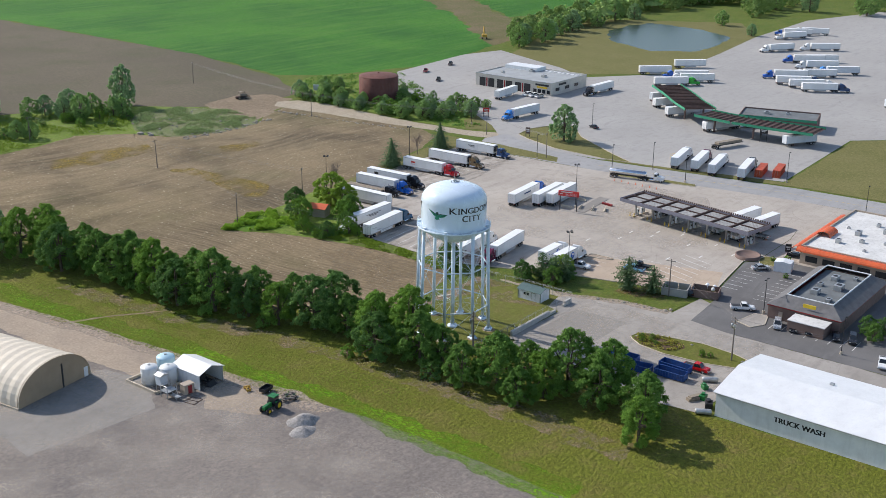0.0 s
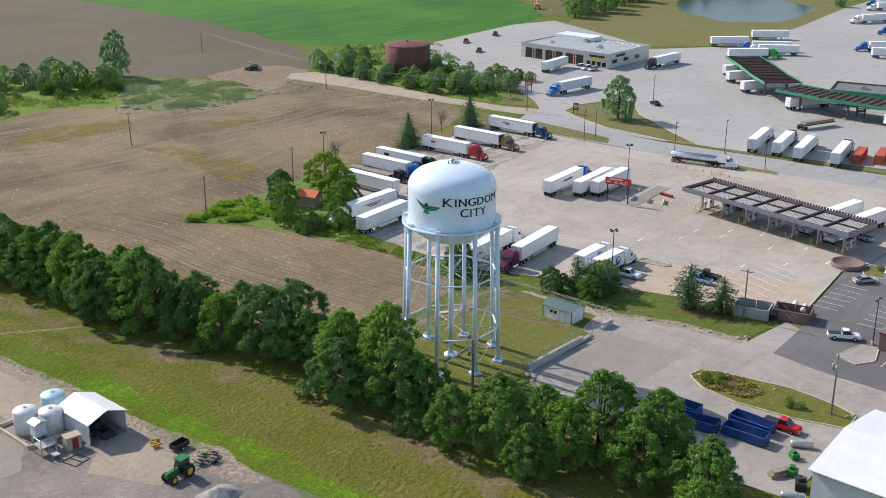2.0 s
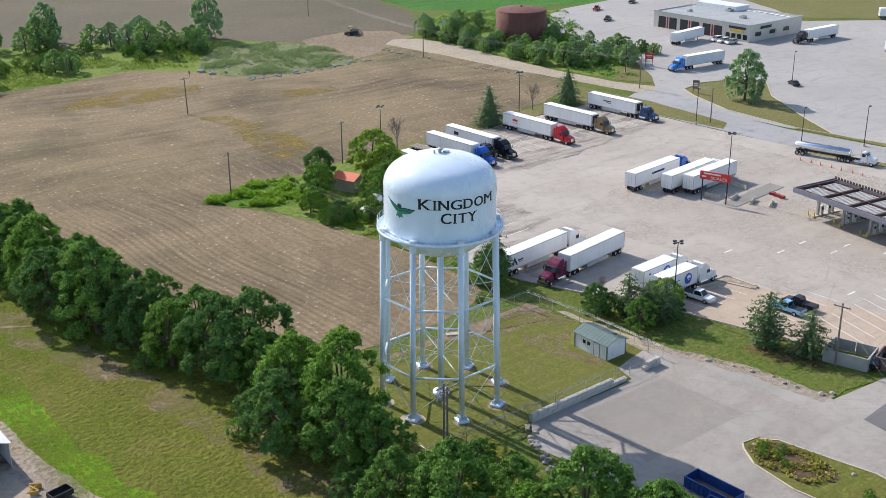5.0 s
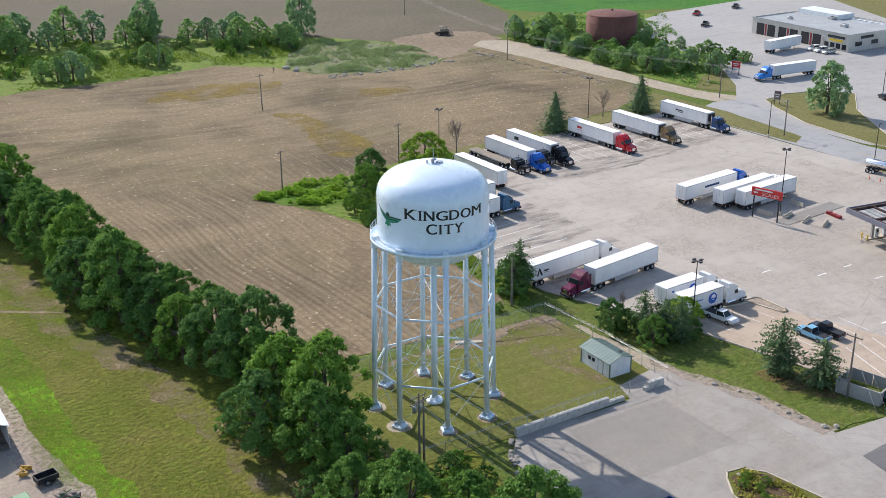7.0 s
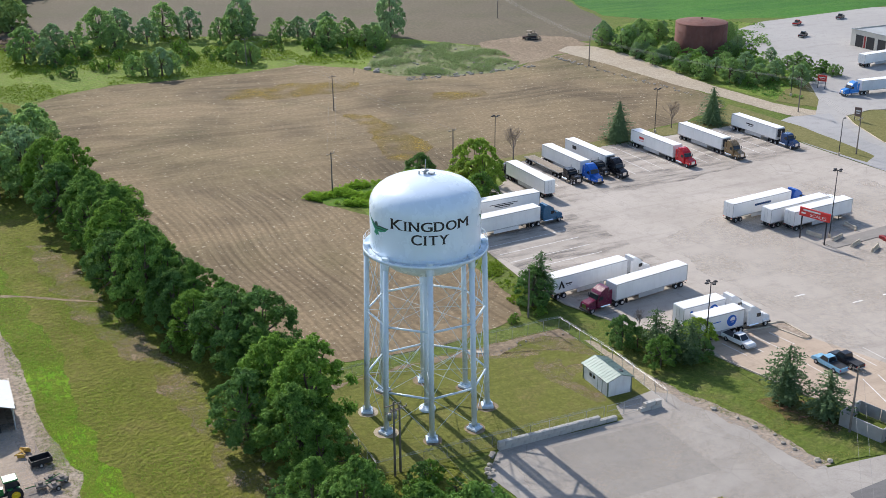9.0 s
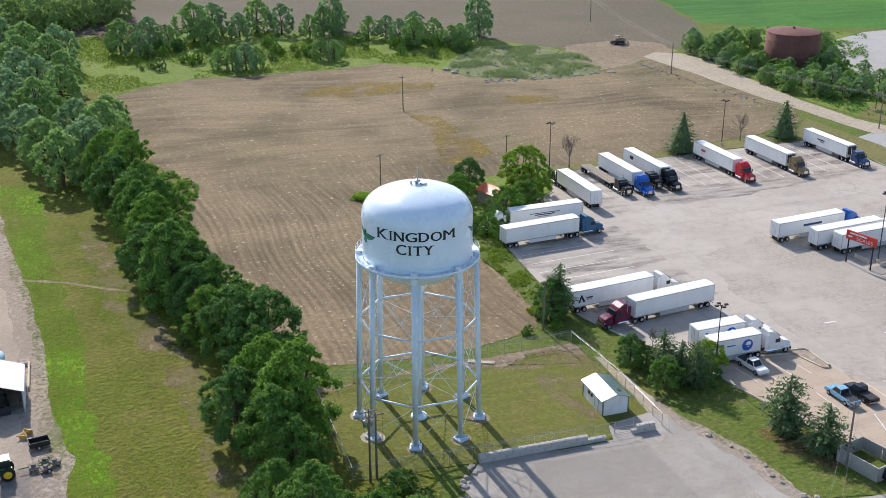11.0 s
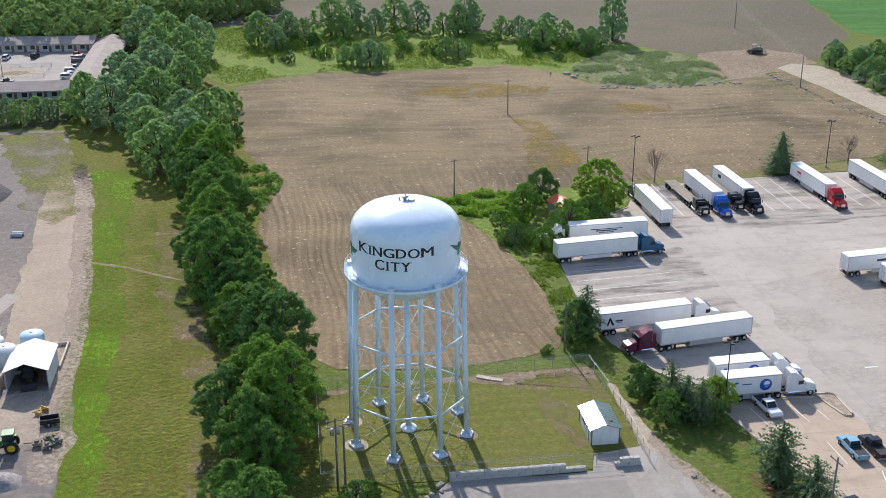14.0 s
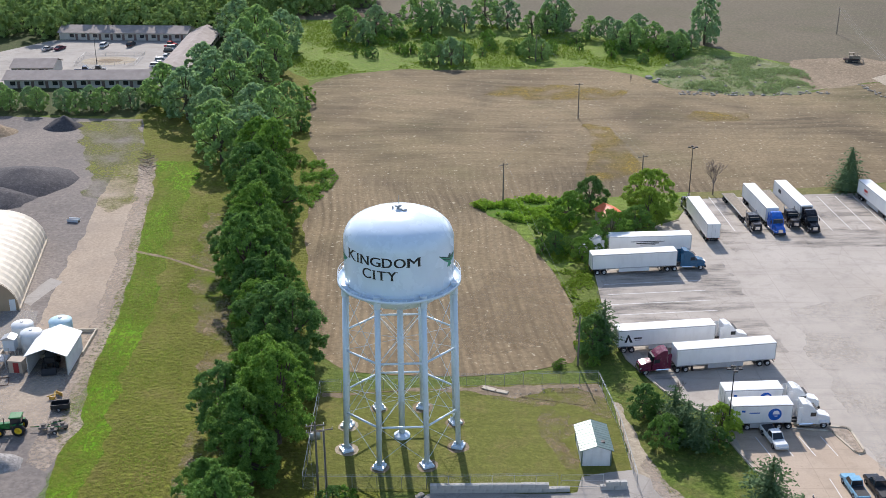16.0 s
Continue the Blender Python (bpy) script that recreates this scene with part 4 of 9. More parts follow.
sheet("planted_island", island, 0.06, M["lawn"], "long grass island in the service drive", edge=(3, 0.1))
sheet("mulch_bed", [(20, -35.8), (22.6, -35.4), (24.2, -38), (24.8, -42), (24, -46), (21.5, -47), (18.6, -45), (18, -39)], 0.075, M["mulch"], "brown planting bed at the island's tip", edge=(1.5, 0.4))
kerb("kerb", island, "low concrete kerb of the planted island", True, 0.16, 0.2, -0.06)
for pts in ([(137, 38), (141, 38), (143, 24), (144.5, 10), (142, 9), (139.5, 22)], [(88, -44), (92, -40), (91.5, -36.6), (88, -36), (84.5, -38), (85.5, -43)], [(127, -44), (140, -50), (138, -56), (128, -52)],
            [(44, -49.6), (51, -51), (51.5, -54), (46, -55.5), (42.6, -53.5)]):
    lawn = pts[0][0] != 44
    sheet("island_bed", pts, 0.10, M["dry_lawn"] if lawn else M["asphalt_pale"], "small dry grass island" if lawn else "pale concrete island in the car park", edge=(2, 0.1))
    kerb("kerb", pts, "concrete kerb of a small island", True)


# ---------------------------------------------------------------- the water tower
LEG0, LEG_R, TANK_R = 24.7, 8.35, 7.22


def word(name, body, height, material, length=None, heavy=0.0):
    """A word in the built-in font, capitals that high and, if given, that long: a flat mesh in its x-y plane."""
    cu = bpy.data.curves.new(name, "FONT")
    cu.body, cu.size, cu.align_x, cu.resolution_u = body, 1.0, "CENTER", 4
    tmp = new("tmp", cu)
    bpy.context.view_layer.update()
    me = bpy.data.meshes.new_from_object(tmp.evaluated_get(bpy.context.evaluated_depsgraph_get()))
    bpy.data.objects.remove(tmp)
    bpy.data.curves.remove(cu)
    me.name = name
    xs, ys = [v.co.x for v in me.vertices], [v.co.y for v in me.vertices]
    k = height / (max(ys) - min(ys))
    kx = (length - 2 * heavy) / (max(xs) - min(xs)) if length else k
    cx, y0 = (max(xs) + min(xs)) / 2, min(ys)
    bm = bmesh.new()
    for n, dx in enumerate((-heavy, 0, heavy) if heavy else (0,)):
        old = set(bm.verts)
        bm.from_mesh(me)
        for v in bm.verts:
            if v not in old:
                v.co = ((v.co.x - cx) * kx + dx, (v.co.y - y0) * k, 0.003 * n)
    bm.to_mesh(me)
    bm.free()
    me.materials.clear()
    me.materials.append(material)
    return me


def wrap(me, ang, z, r):
    """Bends a flat mesh round the tank; x goes along the wall, y up."""
    bm = bmesh.new()
    bm.from_mesh(me)
    lo, hi = min(v.co.x for v in bm.verts), max(v.co.x for v in bm.verts)
    x = lo + 0.25
    while x < hi:
        bmesh.ops.bisect_plane(bm, geom=bm.verts[:] + bm.edges[:] + bm.faces[:], plane_co=(x, 0, 0), plane_no=(1, 0, 0))
        x += 0.25
    for v in bm.verts:
        a, q = radians(ang) + v.co.x / r, r + v.co.z
        v.co = (q * math.cos(a), q * math.sin(a), z + v.co.y)
    bm.to_mesh(me)
    bm.free()
    return me


def leg_at(i, z):
    a = radians(LEG0 + 45 * i)
    r = LEG_R - (LEG_R - 7.72) * z / 24.3
    return Vector((r * math.cos(a), r * math.sin(a), z))


tower = thing("water_tower", pose(0, 0, -0.13), "white steel water tower on eight pale blue legs, lettered in black", "water tower")
prof = [(0.0, 20.6), (1.6, 20.75), (3.4, 21.25), (5.0, 22.05), (6.2, 23.0), (6.95, 24.0), (7.2, 24.7), (7.22, 25.2), (7.22, 30.2), (7.18, 30.7), (7.0, 31.3), (6.7, 31.85), (6.2, 32.4), (5.6, 32.85), (4.6, 33.3), (3.4, 33.7), (2.0, 33.98), (0.8, 34.08), (0.0, 34.1)]
part("tank", Mesh().lathe(prof, 96), M["tank"], tower, "glossy white steel tank with a domed roof")
for z in (25.2, 27.8, 30.3):
    seam = Mesh().lathe([(TANK_R - 0.01, z - 0.035), (TANK_R + 0.012, z), (TANK_R - 0.01, z + 0.035)], 96)
    part("weld_seam", seam, M["tank"], tower)
part("balcony", Mesh().lathe([(7.2, 24.36), (8.12, 24.36), (8.12, 24.22), (8.2, 24.22), (8.2, 24.62), (8.1, 24.62), (8.1, 24.46), (7.2, 24.46)], 96), M["tank"], tower, "ring-shaped walkway round the tank")
rail = Mesh()
for i in range(48):
    a, b = radians(7.5 * i), radians(7.5 * (i + 1))
    p, q = (8.14 * math.cos(a), 8.14 * math.sin(a)), (8.14 * math.cos(b), 8.14 * math.sin(b))
    rail.rod((*p, 24.5), (*p, 25.45), 0.022, 5)
    for z in (25.45, 24.98):
        rail.rod((*p, z), (*q, z), 0.02, 5)
part("railing", rail, M["leg"], tower, "thin steel railing of the walkway")
for i in range(8):
    foot = leg_at(i, 0)
    leg = part("leg", Mesh().rod(leg_at(i, 0.45), leg_at(i, 24.4), 0.37, 20), M["leg"], tower, smooth=True)
    a = math.degrees(math.atan2(foot.y, foot.x))
    base = Mesh().box((foot.x, foot.y, 0.40), (1.25, 1.25, 0.10), a).box((foot.x, foot.y, 0.18), (1.6, 1.6, 0.36), a, 0.05)
    for k in range(4):
        t = radians(a + 45 + 90 * k)
        base.box((foot.x + 0.5 * math.cos(t), foot.y + 0.5 * math.sin(t), 0.62), (0.5, 0.06, 0.4), a + 45 + 90 * k)
    part("footing", base, M["tank"], tower, "white concrete footing with a bolted plate")
    p, q = leg_at(i, 23.3), leg_at(i, 24.9)
    part("bracket", Mesh().rod(p, q, 0.46, 16), M["leg"], tower)
    for z in (6.0, 15.4):
        part("strut", Mesh().rod(leg_at(i, z), leg_at(i + 1, z), 0.15, 10), M["leg"], tower, smooth=True)
        e = leg_at(i, z)
        part("spoke", Mesh().rod(e, (e.x * 0.05, e.y * 0.05, z), 0.03, 6), M["leg"], tower)
    for z0, z1 in ((0.7, 6.0), (6.0, 15.4), (15.4, 23.6)):
        part("tie_rod", Mesh().rod(leg_at(i, z0), leg_at(i + 1, z1), 0.035, 6), M["leg"], tower)
        part("tie_rod", Mesh().rod(leg_at(i + 1, z0), leg_at(i, z1), 0.035, 6), M["leg"], tower)
part("riser_pipe", Mesh().rod((0, 0, 0.3), (0, 0, 21), 0.43, 24), M["leg"], tower, "thick central riser pipe", True)
part("footing", Mesh().lathe([(0.0, 0.62), (0.5, 0.62), (0.95, 0.3), (1.15, 0.3), (1.15, 0)], 24), M["tank"], tower)
vent = Mesh().lathe([(0.0, 34.7), (0.45, 34.62), (0.5, 34.5), (0.22, 34.42), (0.22, 34.0)], 20).box((0.75, -0.35, 34.15), (0.7, 0.7, 0.3), 30, 0.04).rod((0.1, 0, 34.6), (0.1, 0, 36.0), 0.05, 6).rod((-0.7, 0.2, 34), (-0.7, 0.2, 34.5), 0.12, 8)
part("roof_vent", vent, M["galv"], tower, "small metal vent and hatch on the dome")
ladder = Mesh()
la = radians(LEG0 + 90)
for k in (-0.22, 0.22):
    n = Vector((-math.sin(la), math.cos(la), 0)) * k
    ladder.rod(leg_at(2, 1.5) * 1.06 + n, leg_at(2, 24.4) * 1.06 + n, 0.03, 5)
for k in range(60):
    c = leg_at(2, 2.0 + k * 0.37) * 1.06
    n = Vector((-math.sin(la), math.cos(la), 0)) * 0.22
    ladder.rod((c.x - n.x, c.y - n.y, 2 + k * 0.37), (c.x + n.x, c.y + n.y, 2 + k * 0.37), 0.015, 4)
part("ladder", ladder, M["galv"], tower)


# where each letter's stems end at its foot and at its head, as parts of its width
SERIF = {"K": ((0.1, 0.9), (0.1, 0.88)), "I": ((0.5,), (0.5,)), "N": ((0.1,), (0.1, 0.9)), "G": ((), ()), "D": ((0.1,), (0.1,)), "O": ((), ()), "M": ((0.07, 0.93), (0.1, 0.9)), "C": ((), ()), "T": ((0.5,), ()), "Y": ((0.5,), (0.08, 0.92))}
for ang in (-108.7, 98.0):
    for text, mid, z, span in (("KINGDOM", 0.0, 28.86, 10.56), ("CITY", -1.2, 27.08, 4.70)):
        share = [{"I": 0.42, "K": 1.22, "M": 1.30, "G": 1.12, "O": 1.15, "C": 1.15}.get(q, 1.0) for q in text]
        gap = 0.17
        unit = (span - gap * (len(text) - 1)) / sum(share)
        x = -span / 2
        for n, (q, s) in enumerate(zip(text, share)):
            w, h = s * unit, 1.36 if n == 0 else 1.24
            at = ang + mid + math.degrees((x + w / 2) / TANK_R)
            let = part("letter", wrap(word("letter", q, h, M["letter"], 0.26 if q == "I" else w, 0.0 if q == "I" else 0.045), at, z, TANK_R + 0.03), None, tower, "black painted letter")
            for ends, y in ((SERIF[q][0], 0.0), (SERIF[q][1], h - 0.09)):
                for f in ends:
                    me = Mesh().quad((-0.24, y, 0), (0.24, y, 0), (0.24, y + 0.09, 0), (-0.24, y + 0.09, 0)).data("serif", M["letter"])
                    part("serif", wrap(me, at + math.degrees((f - 0.5) * w / TANK_R), z, TANK_R + 0.042), None, let)
            x += w + gap


def emblem(ang):
    """A spread-winged green bird shape, plain, bent round the tank."""
    for name, outline, col, r in (
            ("emblem_wing", [(-1.90, 1.55), (-0.7, 0.80), (0, 0.45), (0.7, 0.62), (1.90, 0.62), (1.50, 0.12), (0.8, -0.18), (0, -0.25), (-0.6, 0.10), (-1.35, 0.85)], "emblem_green", 0.02),
            ("emblem_edge", [(-2.0, 1.70), (-0.7, 1.0), (0, 0.62), (0.7, 0.80), (2.0, 0.74), (1.9, 0.56), (0.7, 0.58), (0, 0.42), (-0.7, 0.76), (-1.9, 1.50)], "emblem_dark", 0.024),
            ("emblem_feather", [(-1.5, 1.12), (-0.7, 0.62), (0, 0.26), (0.7, 0.40), (1.55, 0.40), (1.45, 0.26), (0.7, 0.24), (0, 0.10), (-0.7, 0.44), (-1.42, 0.98)], "emblem_dark", 0.026),
            ("emblem_head", [(-0.28, 0.6), (-0.3, 1.0), (-0.1, 1.25), (0.2, 1.2), (0.32, 0.95), (0.28, 0.6), (0, 0.45)], "emblem_dark", 0.03),
            ("emblem_tail", [(-0.25, 0.05), (0.25, 0.05), (0.55, -0.8), (0.2, -0.7), (0, -1.0), (-0.2, -0.7), (-0.55, -0.8)], "emblem_green", 0.022)):
        bm = bmesh.new()
        bm.faces.new([bm.verts.new((x * 1.22, y * 0.85, 0)) for x, y in outline])
        bmesh.ops.triangulate(bm, faces=bm.faces[:])
        me = bpy.data.meshes.new(name)
        bm.to_mesh(me)
        bm.free()
        me.materials.append(M[col])
        part(name, wrap(me, ang, 28.05, TANK_R + r), M[col], tower, "green painted bird emblem")


emblem(-173)
emblem(-25)

# ---------------------------------------------------------------- tower yard: wall, shed, fence
wall = tagged(new("block_wall"), "low wall of large cast concrete blocks", "wall")
blk = Mesh().box((0, 0, 0), (1.80, 0.62, 0.60), 0, 0.035).box((0.45, 0, 0.33), (0.22, 0.22, 0.07), 0, 0.02).box((-0.45, 0, 0.33), (0.22, 0.22, 0.07), 0, 0.02).data("concrete_block", M["block"])
short = Mesh().box((0, 0, 0), (0.89, 0.62, 0.60), 0, 0.035).data("concrete_block", M["block"])
for row in range(2):
    x = 3.85 if row == 0 else 4.75
    if row:
        o = part("concrete_block", short, None, wall)
        o.location = (4.28, -13.7, 0.85)
    n = 0
    while x < 20.2 - row * 1.5:
        o = part("concrete_block", blk, None, wall)
        o.location = (x + 0.9, -13.7 + 0.02 * math.sin(n * 2.3), 0.24 + 0.61 * row)
        o.rotation_euler = (0, 0, radians(0.8 * math.sin(n * 1.7 + row)))
        x += 1.815
        n += 1
stub = tagged(new("block_wall"), "short stack of cast concrete blocks by the gate", "wall")
for x, z in ((26.9, 0.24), (28.7, 0.24), (27.6, 0.85), (29.0, 0.85)):
    o = part("concrete_block", blk if z < 0.5 or x < 28 else short, None, stub)
    o.location, o.rotation_euler = (x, -13.3, z), (0, 0, radians(4))


def fence(name, pts, label, h=1.9, gap=3.0, barbed=True):
    f = thing(name, pose(0, 0, -0.13), label, "fence")
    post = Mesh().rod((0, 0, -0.1), (0, 0, h), 0.04, 8).data("post", M["galv"])
    for (x0, y0), (x1, y1) in zip(pts, pts[1:]):
        d = math.hypot(x1 - x0, y1 - y0)
        n = max(1, round(d / gap))
        for i in range(n + 1):
            o = part("post", post, None, f)
            o.location = (x0 + (x1 - x0) * i / n, y0 + (y1 - y0) * i / n, 0)
        r = Mesh().rod((x0, y0, h - 0.03), (x1, y1, h - 0.03), 0.028, 6).rod((x0, y0, 0.1), (x1, y1, 0.1), 0.015, 5)
        part("rail", r, M["galv"], f)
        part("chain_link", Mesh().quad((x0, y0, 0.05), (x1, y1, 0.05), (x1, y1, h - 0.03), (x0, y0, h - 0.03)), M["link"], f)
        if barbed:
            b = Mesh()
            for k in range(3):
                b.rod((x0, y0, h + 0.1 + 0.1 * k), (x1, y1, h + 0.1 + 0.1 * k), 0.009, 4)
            part("barbed_wire", b, M["galv"], f)
    return f


fence("chain_link_fence", [(29.7, 14.6), (30.9, 1), (30.9, -12.8)], "galvanised chain link fence along the gravel spur")
fence("chain_link_fence", [(-12.5, 12.4), (9.6, 14.0), (29.7, 14.6)], "galvanised chain link fence on the field side")
fence("chain_link_fence", [(-12.5, 12.4), (-12.7, -12.6), (3.4, -12.9), (20.5, -12.9)], "galvanised chain link fence along the tree row and block wall")
gate = thing("chain_link_gate", pose(20.8, -13.0, -0.1), "closed double gate of galvanised pipe and chain link", "gate")
for k in (0, 1):
    leaf = Mesh()
    x0, x1 = (0.1, 2.8) if k == 0 else (2.9, 5.6)
    for z in (0.15, 1.1, 1.95):
        leaf.rod((x0, 0, z), (x1, 0, z), 0.03, 6)
    for x in (x0, x1):
        leaf.rod((x, 0, 0.1), (x, 0, 2.0), 0.03, 6)
    part("gate_leaf", leaf, M["galv"], gate)
    part("chain_link", Mesh().quad((x0, 0, 0.15), (x1, 0, 0.15), (x1, 0, 1.95), (x0, 0, 1.95)), M["link"], gate)


def shed():
    e = thing("utility_shed", pose(24.25, -8.0, -0.1), "small white utility shed with a faded green metal roof", "shed")
    W_, L_, H_ = 3.9, 6.4, 2.45
    part("wall", Mesh().side([(0, 0), (W_, 0), (W_, H_), (W_ / 2, H_ + 0.62), (0, H_)], 0, L_), M["white_wall"], e)
    for k, sx in ((0, -1), (1, 1)):
        p = Mesh()
        x0, z0, x1, z1 = (W_ / 2, H_ + 0.73, W_ / 2 + sx * (W_ / 2 + 0.35), H_ - 0.07)
        n = Vector((z0 - z1, 0, abs(x1 - x0))).normalized() * 0.05
        p.side([(x0, z0), (x1, z1), (x1, z1 + 0.06), (x0, z0 + 0.06)], -0.3, L_ + 0.3)
        rf = part("roof_slope", p, M["green_roof"], e, "faded green ribbed metal")
        rib = Mesh()
        for j in range(12):
            y = -0.25 + j * (L_ + 0.5) / 11
            rib.rod((x0, y, z0 + 0.06), (x1, y, z1 + 0.06), 0.028, 4)
        part("rib", rib, M["green_roof"], rf)
    for x in (0, W_):
        for y in (0, L_):
            part("corner_trim", Mesh().box((x, y, H_ / 2), (0.16, 0.16, H_)), M["green_roof"], e)
    part("door", Mesh().box((-0.02, 2.0, 1.05), (0.06, 1.0, 2.05), 0, 0.01), M["white_wall"], e)
    part("door_frame", Mesh().box((-0.015, 1.45, 1.07), (0.08, 0.08, 2.14)).box((-0.015, 2.55, 1.07), (0.08, 0.08, 2.14)).box((-0.015, 2, 2.12), (0.08, 1.18, 0.08)), M["green_roof"], e)
    for y in (3.6, 4.5):
        part("window", Mesh().box((-0.02, y, 1.5), (0.06, 0.55, 0.55)), M["glass"], e)
    part("roof_hatch", Mesh().box((2.9, 1.4, 2.93), (0.6, 0.6, 0.12)), M["black"], e)


shed()


def boulder(r, seed):
    rnd = random.Random(seed)
    m = Mesh()
    bmesh.ops.create_icosphere(m.bm, subdivisions=2, radius=1)
    o = Vector((rnd.uniform(0, 50), rnd.uniform(0, 50), 0))
    for v in m.bm.verts:
        v.co = Vector([round(q * 2.4) / 2.4 * 0.35 + q * 0.65 for q in v.co])
        k = 1 + 0.5 * noise.noise(v.co * 1.3 + o)
        v.co = Vector((v.co.x * r * k * rnd.uniform(0.97, 1.03), v.co.y * r * 0.8 * k, v.co.z * r * 0.55 * k))
    return m.data("boulder", M["stone"])


rocks = [boulder(0.55, i) for i in range(6)]
rr = random.Random(5)


def rock_at(x, y, z, k, label):
    o = new("boulder", rocks[rr.randrange(6)])
    o.matrix_basis = pose(x, y, low(z) + 0.10 * k, 0, 0, rr.uniform(0, 360)) @ Matrix.Diagonal((k, k, k, 1))
    tagged(o, label, "boulder", "boulders")


for i in range(17):
    f = i / 16
    rock_at(2.6 - 5.0 * f + rr.uniform(-0.6, 0.6), -14.6 - 9 * f + rr.uniform(-0.6, 0.6), -0.1, rr.uniform(0.4, 1.0), "grey limestone boulder at the end of the block wall")
for x, y in ((35.6, -17.2), (37, -20.6), (37.6, -23.4), (38.2, -28.4), (38.4, -30.2), (39.2, -33.6), (40.6, -34.4), (38.6, -26.2), (21.4, -35.8), (24.8, -47.6), (23.6, -60), (24.6, -60.6), (22.8, -36.6)):
    rock_at(x, y, 0.0, rr.uniform(0.5, 1.0), "grey limestone boulder on the verge")
for i in range(90):
    f = rr.random()
    rock_at(78 + 44 * f, 185.2 + 4 * rr.random() ** 2 - 1.5 * math.sin(3.1 * f), -0.25, rr.uniform(0.4, 1.1), "pale broken rock on the rubble bank")
for i in range(26):
    rock_at(rr.uniform(76, 120), rr.uniform(190, 222), -0.25, rr.uniform(0.5, 1.2), "pale broken concrete lump among weeds")
for i in range(70):
    f = rr.random()
    rock_at(135.2 + 9.2 * f ** 1.3 + rr.uniform(-1.2, 1.2), 195 - 62 * f + rr.uniform(-1.5, 1.5), -0.25, rr.uniform(0.3, 0.9), "pale broken rock in the row beside the gravel track")
for x, y, k in ((72.5, 205, 2.4), (73.6, 200, 2.0), (75, 203, 1.5)):
    rock_at(x, y, -0.25, k, "pale broken concrete slab piece on the rubble bank")


# ---------------------------------------------------------------- poles and wires
def wire(name, pts, label, r=0.013, sag=0.6):
    """One sagging cable through all the points: a square tube in one piece."""
    line = []
    for a, b in zip(pts, pts[1:]):
        a, b = Vector(a), Vector(b)
        for i in range(0 if not line else 1, 13):
            f = i / 12
            p = a.lerp(b, f)
            p.z -= sag * 4 * f * (1 - f)
            line.append(p)
    m = Mesh()
    rings = []
    for i, p in enumerate(line):
        d = (line[min(i + 1, len(line) - 1)] - line[max(i - 1, 0)]).normalized()
        u = d.cross(Vector((0, 0, 1))).normalized() * r
        v = u.cross(d).normalized() * r
        rings.append([m.bm.verts.new(p + q) for q in (u, v, -u, -v)])
    for p, q in zip(rings, rings[1:]):
        for k in range(4):
            m.bm.faces.new((p[k], p[(k + 1) % 4], q[(k + 1) % 4], q[k]))
    return solid(name, m, M["wire"], label, "cable", group="overhead cables")


def utility_pole(x, y, h, turn=0.0, arms=1, lean=0.0, z=-0.2, transformer=False, w=2.4):
    e = thing("utility_pole", pose(x, y, z, lean, 0, turn), "weathered wooden utility pole with crossarms", "utility pole", "utility poles")
    part("pole", Mesh().rod((0, 0, 0), (0, 0, h), 0.17, 10, 0.11), M["pole"], e)
    for k in range(arms):
        part("crossarm", Mesh().box((0, 0.14, h - 0.5 - 0.9 * k), (w, 0.11, 0.13)), M["pole"], e)
        for j in range(3):
            part("insulator", Mesh().rod((-w / 2 + 0.12 + j * (w / 2 - 0.12), 0.14, h - 0.45 - 0.9 * k), (-w / 2 + 0.12 + j * (w / 2 - 0.12), 0.14, h - 0.2 - 0.9 * k), 0.05, 6), M["galv"], e)
    if transformer:
        for j in (-0.4, 0.4):
            part("transformer", Mesh().lathe([(0, 0), (0.27, 0), (0.27, 0.85), (0.2, 0.95), (0, 0.95)], 16, (j, 0.35)), M["galv"], e, "grey can-shaped transformer").location.z = h - 2.6
    return e


utility_pole(45.1, 160.8, 9.8, 10, 1, lean=-2)
utility_pole(20.3, 93.9, 9.3, 30, 1)
utility_pole(39.6, 227.1, 9.0, 10, 1)
utility_pole(137.5, 178, 9.5, 60)
utility_pole(152, 268, 10, 60)
utility_pole(157.5, 104, 9.5, 60)
utility_pole(27.3, 20.3, 8.5, 10, 0)
utility_pole(48.1, -29.9, 9.8, 100, 1)
utility_pole(22.8, -57.8, 10.2, 60, 2, transformer=True)
utility_pole(-10.6, -13.6, 10.5, 10, 2, transformer=True)
utility_pole(-9.6, -13.0, 9.5, 10, 1)
utility_pole(-5.8, -49.5, 6.2, 0, 0)
utility_pole(51, 97.9, 9.7, 20, 1)
utility_pole(142.5, 67, 9.0, 20, 1)
utility_pole(30.5, -92, 10.2, 60, 1)
utility_pole(-69, 262, 10, 30, 1)
utility_pole(-42, 196, 9.5, 30, 0)
